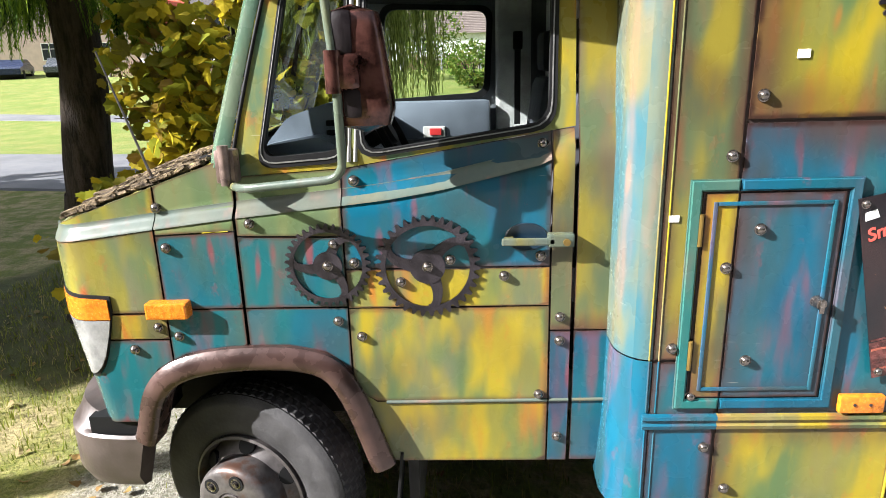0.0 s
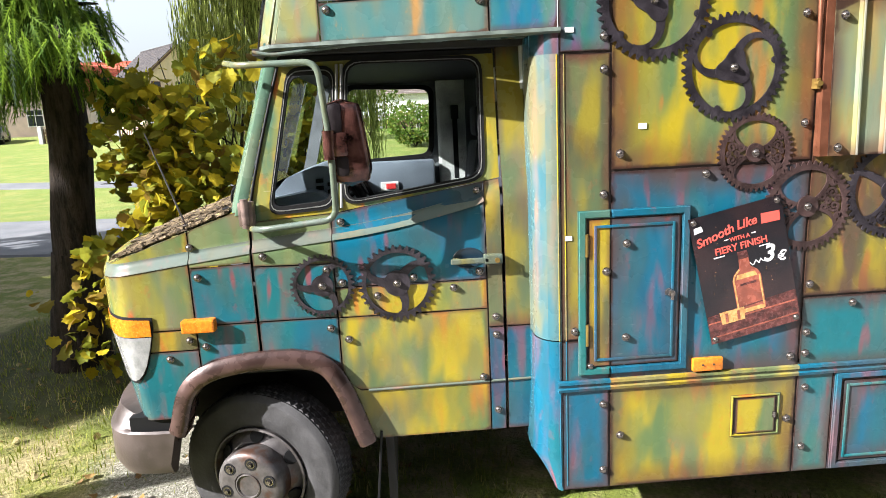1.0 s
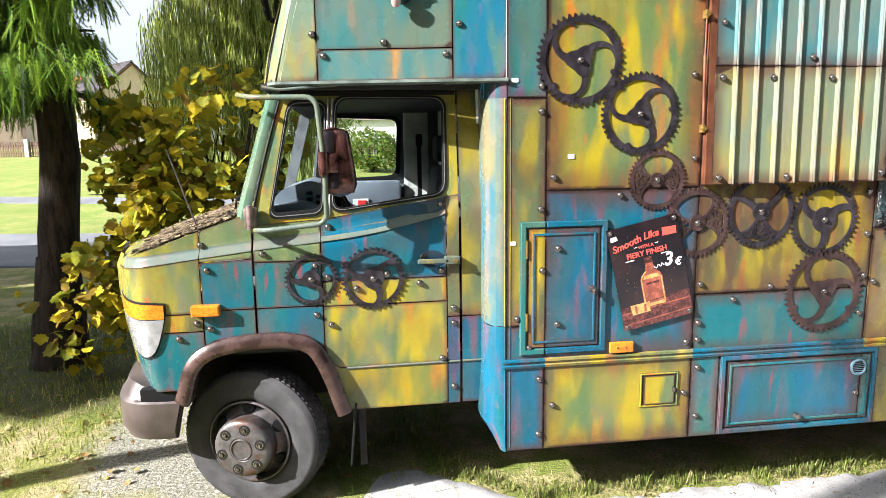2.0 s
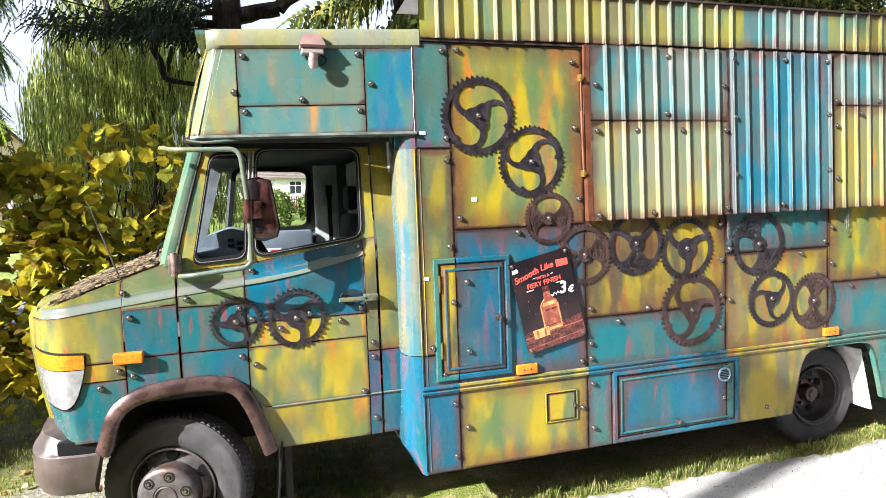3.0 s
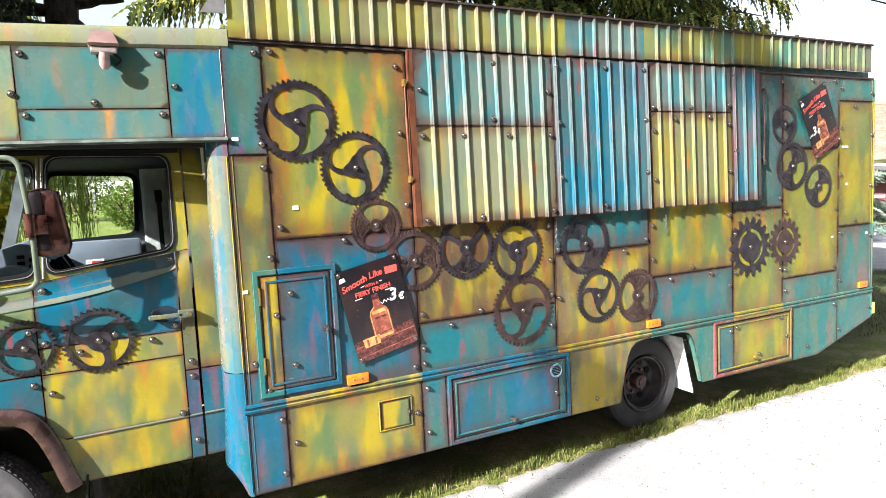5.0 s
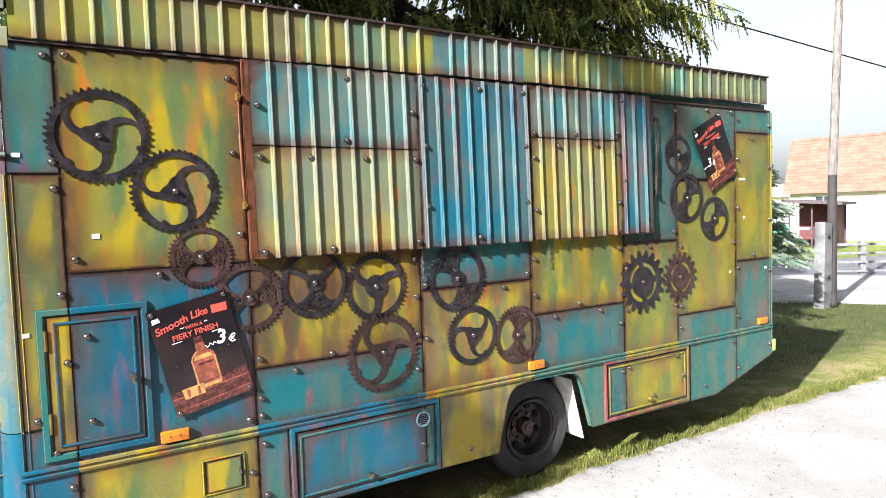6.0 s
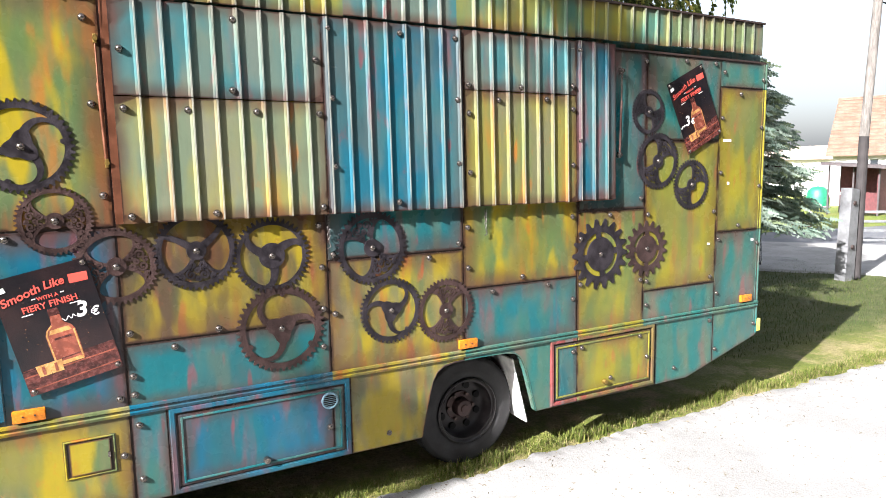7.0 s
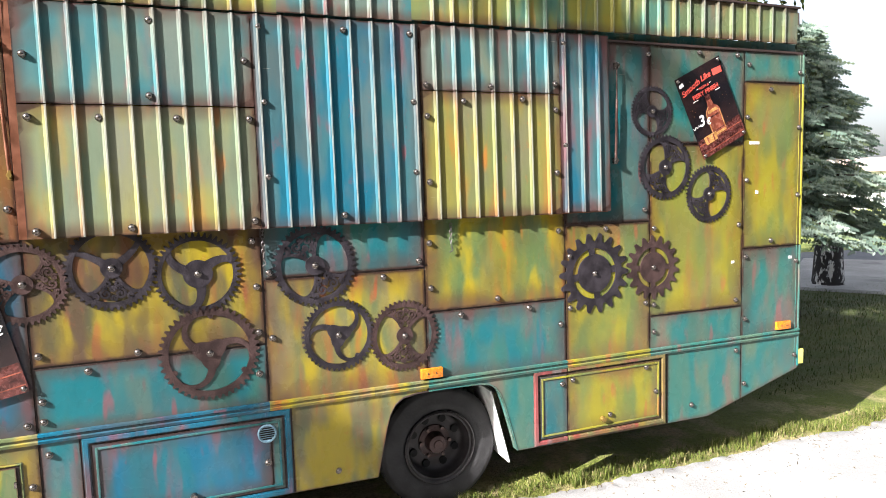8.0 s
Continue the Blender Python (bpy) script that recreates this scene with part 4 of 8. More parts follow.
for k in range(420):
    x = rng.uniform(-0.50, 0.02)
    t = rng.uniform(0.02, 0.6) ** 1.6
    ya = cab_y(x, hood_top(x)) + 0.02
    y = ya + (2.3 - 2 * ya) * t
    z = hood_top(x) + 0.055 * math.sin(math.pi * max(t, 0.001)) ** 0.6 + rng.uniform(0.004, 0.02)
    m = Matrix.Translation((x, y, z)) @ pose(0, 0, 0, rng.uniform(-14, 14), -18 + rng.uniform(-10, 10), rng.uniform(-25, 25))
    L = rng.uniform(0.04, 0.11)
    box(bm, -L / 2, L / 2, -0.012, 0.012, -0.006, 0.004, 0, m)
tagged(part("bonnet_litter", bm, m_litter, truck, "brown bark-like needle litter lying on the bonnet"), kind="stuff")
bm = bmesh.new()
rows = []
for z in (0.84, 1.1, 1.3, 1.45, 1.52):
    row = []
    for j in range(15):
        t = j / 14
        ya = CY + 0.345
        y = ya + (2.3 - 2 * ya) * t
        row.append(bm.verts.new((-0.698 + chin(-0.698, z) - 0.10 * math.sin(math.pi * t) ** 0.5 + (0.03 if z > 1.48 else 0), y, z)))
    rows.append(row)
for a, b in zip(rows, rows[1:]):
    for j in range(14):
        bm.faces.new((a[j], a[j + 1], b[j + 1], b[j]))
part("nose", bm, m_olive_soft, truck, "painted rounded nose of the cab", True)


def arch_flare():
    """The bronze wheel-arch moulding, swept along the arch."""
    bm = bmesh.new()
    pts = [(-0.345, 0.735)] + ARCH
    out = []
    n = len(pts)
    fine = []
    for i in range(n - 1):
        for k in range(4):
            t = k / 4
            fine.append((pts[i][0] * (1 - t) + pts[i + 1][0] * t, pts[i][1] * (1 - t) + pts[i + 1][1] * t))
    fine.append(pts[-1])
    # smooth the line
    for _ in range(6):
        fine = [fine[0]] + [((a[0] + 2 * b[0] + c[0]) / 4, (a[1] + 2 * b[1] + c[1]) / 4) for a, b, c in zip(fine, fine[1:], fine[2:])] + [fine[-1]]
    rings = []
    for i, (x, z) in enumerate(fine):
        a, b = fine[max(0, i - 1)], fine[min(len(fine) - 1, i + 1)]
        d = Vector((b[0] - a[0], b[1] - a[1])).normalized()
        nx, nz = d.y, -d.x          # inwards, to the wheel
        yb = cab_y(x, z)
        ring = []
        for off, dy in ((-0.008, 0.004), (-0.008, -0.022), (0.012, -0.042), (0.045, -0.05), (0.062, -0.048), (0.075, -0.036), (0.078, 0.06)):
            ring.append(bm.verts.new((x + nx * off, yb + dy, z + nz * off)))
        rings.append(ring)
    for a, b in zip(rings, rings[1:]):
        for k in range(6):
            bm.faces.new((a[k], a[k + 1], b[k + 1], b[k]))
    bm.faces.new(rings[0])
    bm.faces.new(rings[-1])
    part("wheel_arch_flare", bm, m_bronze, truck, "bronze wheel-arch moulding", True)
    bm = bmesh.new()
    box(bm, 0.640, 0.652, CY + 0.0, CY + 0.2, 0.26, 0.64, 0.003, Matrix.Translation((0.65, 0, 0.64)) @ pose(0, 0, 0, 0, 6, 0) @ Matrix.Translation((-0.65, 0, -0.64)))
    part("mud_flap", bm, m_black, truck, "black rubber mud flap behind the front wheel")


arch_flare()


def bumper():
    bm = bmesh.new()
    prof = [(0.875, 0.13), (0.865, 0.045), (0.79, 0.012), (0.772, -0.002), (0.762, -0.012), (0.60, -0.012), (0.545, 0.014), (0.53, 0.06)]
    path = [(-0.325, 0.195), (-0.45, 0.197), (-0.575, 0.222), (-0.66, 0.30), (-0.712, 0.42), (-0.745, 0.62), (-0.77, 1.15), (-0.745, 1.68), (-0.70, 1.88), (-0.58, 2.06), (-0.325, 2.105)]
    for _ in range(2):
        path = [path[0]] + [(a[0] * (1 - t) + b[0] * t, a[1] * (1 - t) + b[1] * t) for a, b in zip(path, path[1:]) for t in (0.25, 0.75)] + [path[-1]]
    rings = []
    for i, (x, y) in enumerate(path):
        a, b = path[max(0, i - 1)], path[min(len(path) - 1, i + 1)]
        d = Vector((b[0] - a[0], b[1] - a[1])).normalized()
        nrm = Vector((-d.y, d.x)) * -1
        if nrm.dot(Vector((x - 0.3, y - 1.15))) < 0:
            nrm = -nrm
        tuck = max(0.0, 1 - math.hypot(x + 0.325, y - 0.195) / 0.30) if y < 1 else 0.0
        rings.append([bm.verts.new((x - nrm.x * o - (0.04 * tuck if z < 0.7 else 0), y - nrm.y * o, z - 0.040 - (0.085 * tuck if z > 0.78 else 0))) for z, o in prof])
    for a, b in zip(rings, rings[1:]):
        for k in range(len(prof) - 1):
            bm.faces.new((a[k], b[k], b[k + 1], a[k + 1]))
    bm.faces.new(rings[0])
    bm.faces.new([r[0] for r in rings])
    part("bumper", bm, m_bumper, truck, "dark bronze plastic front bumper", True)
    bm = bmesh.new()
    box(bm, -0.54, -0.31, CY + 0.014, CY + 0.3, 0.725, 0.800)
    part("bumper_gap", bm, m_black, truck)


bumper()


def lamp_patch(name, x0, x1, zlo, zhi, mat, label):
    """A lens that wraps round the nose corner."""
    lamp = cab_panel(name, x0, x1, zlo, zhi, mat, truck, label, 10, 6, 0.012, 0.0)
    return lamp


cab_panel("lamp_gasket", -0.695, -0.362, lambda x: 0.972 + 0.213 * max(0, (x + 0.60) / 0.226) ** 4.5, lambda x: 1.304 - 0.2 * (x + 0.62) ** 2, m_black, truck, "black rubber gasket round the front lamps", 10, 6, 0.007, 0.0)
lamp_patch("turn_lamp", -0.69, -0.372, 1.205, lambda x: 1.292 - 0.2 * (x + 0.62) ** 2, m_amber, "amber front turn lamp")
lamp_patch("headlamp", -0.69, -0.374, lambda x: 0.985 + 0.213 * max(0, (x + 0.60) / 0.226) ** 4.5, 1.20, m_lens, "frosted white headlamp lens")
bm = bmesh.new()
box(bm, -0.225, -0.075, CY - 0.045, CY + 0.01, 1.215, 1.275, 0.008)
part("side_repeater", bm, m_amber, truck, "amber side turn lamp")

# door handle
m_arm = truck_paint("paint_mirror_arm", (0.082, 0.098, 0.066), (0.064, 0.090, 0.076), (0.125, 0.115, 0.040), (0.085, 0.108, 0.094), (0.20, 0.09, 0.05), 0.35, 0.4)
m_recess = plain("recess_dark_blue", (0.005, 0.016, 0.028), 0.35)
bm = bmesh.new()
box(bm, 1.02, 1.20, CY - 0.04, CY - 0.026, 1.460, 1.486, 0.006)
box(bm, 1.175, 1.262, CY - 0.040, CY + 0.005, 1.453, 1.497, 0.006)
box(bm, 1.03, 1.06, CY - 0.03, CY + 0.005, 1.46, 1.485)
h_ = part("door_handle", bm, m_arm, door, "weathered pale-painted pull handle")
bm = bmesh.new()
cyl(bm, (1.235, CY - 0.05, 1.472), (1.235, CY - 0.04, 1.472), 0.012)
part("lock", bm, m_brass, h_)
bm = bmesh.new()
lathe(bm, [(0.0, 0.0), (0.046, 0.0005), (0.055, 0.003), (0.058, 0.0)], 28, Matrix.Translation((1.105, CY - 0.0005, 1.482)) @ pose(0, 0, 0, 90, 0, 0) @ Matrix.Diagonal((1.25, 0.85, 1, 1)))
part("handle_recess", bm, m_recess, door, "dark blue oval handle recess", True)

# mirror on its bent arm
mirror = new("wing_mirror")
mirror.parent = truck
tagged(mirror, "bronze door mirror on a bent painted tube arm")
bm = bmesh.new()
tube(bm, [(0.08, 0.25, 2.40), (0.17, 0.10, 2.376), (0.502, 0.03, 2.372), (0.533, 0.012, 2.02), (0.532, 0.03, 1.722), (0.20, 0.08, 1.687), (0.125, 0.185, 1.68)], 0.014)
part("mirror_arm", bm, m_arm, mirror, "bent green tube arm", True)
bm = bmesh.new()
rows = []
for i in range(17):
    t = i / 16
    z = 1.856 + 0.366 * t
    cap = (1 - abs(2 * t - 1) ** 7) ** 0.5 if 0 < i < 16 else 0.02
    x0_, x1_ = along([(0, 0.527), (0.2, 0.512), (1, 0.498)], t), along([(0, 0.682), (0.2, 0.698), (1, 0.660)], t)
    cx, hw, hd = (x0_ + x1_) / 2, (x1_ - x0_) / 2 * (0.72 + 0.28 * cap) * (0.05 if cap < 0.05 else 1), 0.058 * cap
    rows.append([bm.verts.new((cx + hw * math.copysign(abs(math.cos(a)) ** 0.55, math.cos(a)), 0.074 + hd * math.copysign(abs(math.sin(a)) ** 0.7, math.sin(a)), z)) for a in [2 * math.pi * k / 28 for k in range(28)]])
for a, b in zip(rows, rows[1:]):
    for k in range(28):
        bm.faces.new((a[k], a[(k + 1) % 28], b[(k + 1) % 28], b[k]))
part("mirror_housing", bm, m_mirror, mirror, "rounded bronze mirror housing", True)
bm = bmesh.new()
box(bm, 0.51, 0.605, -0.004, 0.05, 1.985, 2.085, 0.014)
cyl(bm, (0.527, 0.012, 1.975), (0.527, 0.012, 2.095), 0.026)
for k in (0, 1):
    cyl(bm, (0.585, -0.004, 2.01 + 0.05 * k), (0.585, -0.010, 2.01 + 0.05 * k), 0.009, seg=6)
part("mirror_clamp", bm, m_mirror, mirror, "", True)
bm = bmesh.new()
box(bm, 0.522, 0.590, 0.006, 0.060, 2.075, 2.206, 0.026)
m_lobe = plain("mirror_recess_dark", (0.010, 0.007, 0.008), 0.5, 0, 0.3, 20, spec=0.15)
part("mirror_recess", bm, m_lobe, mirror, "dark moulded recess in the housing", True)
bm = bmesh.new()
box(bm, 0.548, 0.606, 0.010, 0.060, 1.900, 1.990, 0.020)
part("mirror_recess", bm, m_lobe, mirror, "dark moulded recess in the housing", True)
bm = bmesh.new()
box(bm, 0.545, 0.655, 0.128, 0.134, 1.91, 2.17, 0.002)
part("mirror_glass", bm, Nodes("mirror_glass").done((0.8, 0.8, 0.8), 0.03, 1.0), mirror)
bm = bmesh.new()
box(bm, 0.085, 0.15, 0.165, 0.225, 1.69, 1.80, 0.008)
cyl(bm, (0.118, 0.165, 1.685), (0.118, 0.165, 1.815), 0.018)
part("mirror_hinge", bm, plain("hinge_bronze", (0.17, 0.12, 0.105), 0.35, 0.3, 0.4, 18), mirror, "", True)
bm = bmesh.new()
tube(bm, [(0.22, 0.17, 2.435), (0.30, 0.16, 2.418), (0.70, 0.16, 2.452)], 0.008)
box(bm, 0.66, 0.73, 0.15, 0.17, 2.445, 2.462, 0.003)
part("gas_strut", bm, m_arm, truck, "thin painted strut under the drip rail", True)
# aerial
aer = new("aerial")
aer.parent = truck
tagged(aer, "thin grey whip aerial on the bonnet")
bm = bmesh.new()
cyl(bm, (-0.185, 0.285, 1.66), (-0.185, 0.285, 1.70), 0.016, 0.012)
part("aerial_base", bm, m_rim, aer)
bm = bmesh.new()
cyl(bm, (-0.185, 0.285, 1.69), (-0.32, 0.30, 2.12), 0.005, 0.003, 8)
part("aerial_rod", bm, m_rim, aer)
# wiper cowl
bm = bmesh.new()
box(bm, -0.02, 0.05, 0.30, 2.0, 1.735, 1.765, 0.006)
tube(bm, [(0.0, 0.42, 1.77), (0.02, 0.36, 1.84), (0.05, 0.9, 1.90)], 0.007)
part("wiper", bm, m_black, truck, "black windscreen wiper and cowl")

# ---- over-cab ----
def over_y(x):
    return max(0.0, (1.535 - x) * 0.162) - 0.002


def over_x0(z):
    return 0.222 + (z - 2.44) * 0.268


def over_panel(name, x0, x1, z0, z1, mat, label="", nx=16):
    bm = bmesh.new()
    lay = seam_layer(bm)
    us = [0, 0.06] + [0.06 + 0.88 * i / nx for i in range(1, nx)] + [0.94, 1]
    ws = [0, 0.1, 0.5, 0.9, 1]
    cols = []
    for u in us:
        col = []
        for w in ws:
            z = z0 + (z1 - z0) * w
            a = over_x0(z) if x0 is None else x0
            x = a + (x1 - a) * u
            y = over_y(x)
            if x0 is None:
                y += 0.05 * max(0.0, 1 - u * 3.0) ** 2
            v = bm.verts.new((x, y, z))
            v[lay] = 1.0 if u in (0, 1) or w in (0, 1) else 0.0
            col.append(v)
        cols.append(col)
    for a, b in zip(cols, cols[1:]):
        for j in range(4):
            bm.faces.new((a[j], b[j], b[j + 1], a[j + 1]))
    return part(name, bm, mat, truck, label, True)


over_panel("overcab_panel", None, 0.507, 2.465, 2.94, m_pale, "pale painted over-cab corner")
m_mist = truck_paint("paint_mist_green", (0.056, 0.098, 0.084), (0.048, 0.092, 0.082), (0.070, 0.098, 0.070), (0.024, 0.095, 0.095), (0.2, 0.08, 0.05), 0.2, 0.6, wash_amount=0.2)
over_panel("overcab_panel", 0.513, 1.212, 2.625, 2.94, m_mist)
over_panel("overcab_panel", 0.513, 1.212, 2.465, 2.619, m_grey)
over_panel("overcab_panel", 1.218, 1.49, 2.465, 2.94, m_motley)
for dx in (0.055, 0.085):
    bm = bmesh.new()
    pts = [(over_x0(z) + dx, over_y(over_x0(z) + dx) + 0.004, z) for z in (2.47, 2.935)]
    cyl(bm, pts[0], pts[1], 0.0045, seg=8)
    part("overcab_bead", bm, m_pale, truck, "thin bead along the slanted front edge", True)
bm = bmesh.new()
rows = []
for i in range(27):
    x = 0.24 + 1.255 * i / 26
    y = over_y(x) + (0.05 if i == 0 else 0)
    rows.append([bm.verts.new((x, y + a, z)) for a, z in ((0.01, 2.462), (-0.028, 2.462), (-0.030, 2.447), (-0.02, 2.440), (0.02, 2.440))])
for a, b in zip(rows, rows[1:]):
    for k in range(4):
        bm.faces.new((a[k], b[k], b[k + 1], a[k + 1]))
bm.faces.new(rows[0])
bm.faces.new(rows[-1])
part("drip_rail", bm, plain("drip_rail_paint", (0.085, 0.105, 0.090), 0.4, 0.2, 0.4, 9), truck, "folded metal drip rail above the cab door", True)
bm = bmesh.new()
rows = []
for i in range(27):
    x = 0.355 + 1.18 * i / 26
    y = over_y(x) + (0.04 if i == 0 else 0)
    rows.append([bm.verts.new((x, y + a, z)) for a, z in ((0.02, 2.942), (0.004, 2.942), (-0.012, 2.958), (-0.014, 3.03), (0.0, 3.05), (0.03, 3.058), (0.06, 3.05))])
for a, b in zip(rows, rows[1:]):
    for k in range(6):
        bm.faces.new((a[k], b[k], b[k + 1], a[k + 1]))
bm.faces.new(rows[0])
part("roof_edge", bm, truck_paint("paint_roof_edge", (0.118, 0.128, 0.084), (0.100, 0.118, 0.088), (0.128, 0.125, 0.068), (0.135, 0.135, 0.055), ORANGE, 0.15, 0.5), truck, "pale rounded roof-edge moulding", True)
# the rest of the over-cab: underside, front, roof, far side
bm = bmesh.new()
rows = []
for z, xo in ((2.465, 0.0), (2.6, -0.012), (2.8, -0.012), (2.94, 0.0), (3.05, 0.012)):
    rows.append([bm.verts.new((over_x0(z) + xo - 0.06 * math.sin(math.pi * t) ** 0.5, CY + 0.045 + (2.3 - 2 * CY - 0.09) * t, z)) for t in [j / 10 for j in range(11)]])
for a, b in zip(rows, rows[1:]):
    for j in range(10):
        bm.faces.new((a[j], b[j], b[j + 1], a[j + 1]))
part("overcab_front", bm, m_yellow, truck, "yellow over-cab front", True)
bm = bmesh.new()
box(bm, 0.30, 1.52, CY + 0.03, 2.3 - CY - 0.02, 3.03, 3.055)
box(bm, 0.26, 1.50, CY + 0.02, 2.3 - CY - 0.02, 2.455, 2.475)
box(bm, 0.40, 1.50, 2.3 - CY - 0.02, 2.3 - CY, 2.46, 3.05)
part("overcab_shell", bm, m_grey, truck)
bm = bmesh.new()
vs = [bm.verts.new(p) for p in ((1.46, 0.22, 2.46), (1.49, 0.0, 2.46), (1.49, 0.0, 2.99), (1.46, 0.22, 2.99))]
bm.faces.new(vs)
box(bm, 1.40, 1.49, 0.20, 2.3, 0.5, 2.99)
part("box_front", bm, m_inner, truck, "pale inner front wall of the box")
# small wings at the roof's front
bm = bmesh.new()
vs = [[bm.verts.new((x, y, z)) for x, z in ((1.40, 3.125), (1.52, 3.30), (1.53, 3.30), (1.53, 3.125))] for y in (-0.034, -0.028)]
bm.faces.new(vs[0]); bm.faces.new(vs[1])
for k in range(4):
    bm.faces.new((vs[0][k], vs[0][(k + 1) % 4], vs[1][(k + 1) % 4], vs[1][k]))
part("cladding_end", bm, plain("bare_sheet", (0.20, 0.195, 0.19), 0.4, 0.5), truck, "folded sheet end of the roof cladding")
bm = bmesh.new()
vs = [[bm.verts.new((x, y, z + o)) for x, y, z in ((0.36, 0.45, 3.06), (0.36, 1.9, 3.06), (0.95, 1.9, 3.06), (0.95, 0.45, 3.06))] for o in (0.0, 0.02)]
vs[1][0].co.z = vs[1][1].co.z = 3.125
for q in vs:
    bm.faces.new(q)
for k in range(4):
    bm.faces.new((vs[0][k], vs[0][(k + 1) % 4], vs[1][(k + 1) % 4], vs[1][k]))
part("roof_spoiler", bm, m_dark, truck, "dark wedge on the over-cab roof")

# work lamp on the over-cab
lampo = new("work_lamp")
lampo.parent = truck
tagged(lampo, "faded pink outdoor lamp with a small sensor")
lx, ly = 0.925, over_y(0.925)
bm = bmesh.new()
vs = [[bm.verts.new((lx + sx * w, ly - d, z)) for sx, d in ((-1, 0.0), (1, 0.0), (1, dd), (-1, dd))] for z, w, dd in ((2.930, 0.066, 0.080), (2.944, 0.071, 0.088), (3.012, 0.046, 0.055))]
for a, b in zip(vs, vs[1:]):
    for k in range(4):
        bm.faces.new((a[k], a[(k + 1) % 4], b[(k + 1) % 4], b[k]))
bm.faces.new(vs[0]); bm.faces.new(vs[-1])
part("lamp_hood", bm, m_pink, lampo, "faded pink lamp hood")
bm = bmesh.new()
box(bm, lx - 0.062, lx + 0.062, ly - 0.075, ly, 2.898, 2.929, 0.008)
part("lamp_glass", bm, plain("lamp_rim_pale", (0.22, 0.18, 0.165), 0.4), lampo)
bm = bmesh.new()
lathe(bm, [(0.0, 0.0), (0.016, 0.003), (0.026, 0.022), (0.027, 0.06), (0.020, 0.09)], 16, Matrix.Translation((lx + 0.0, ly - 0.055, 2.815)) @ pose(0, 0, 0, 18, 0, 0))
part("sensor_head", bm, plain("sensor_plastic", (0.24, 0.17, 0.16), 0.3), lampo, "pale lamp sensor", True)
bm = bmesh.new()
tube(bm, [(lx + 0.03, ly - 0.05, 2.91), (lx + 0.085, ly - 0.04, 2.87), (lx + 0.045, ly - 0.02, 2.84)], 0.006)
part("cable", bm, m_black, lampo, "", True)

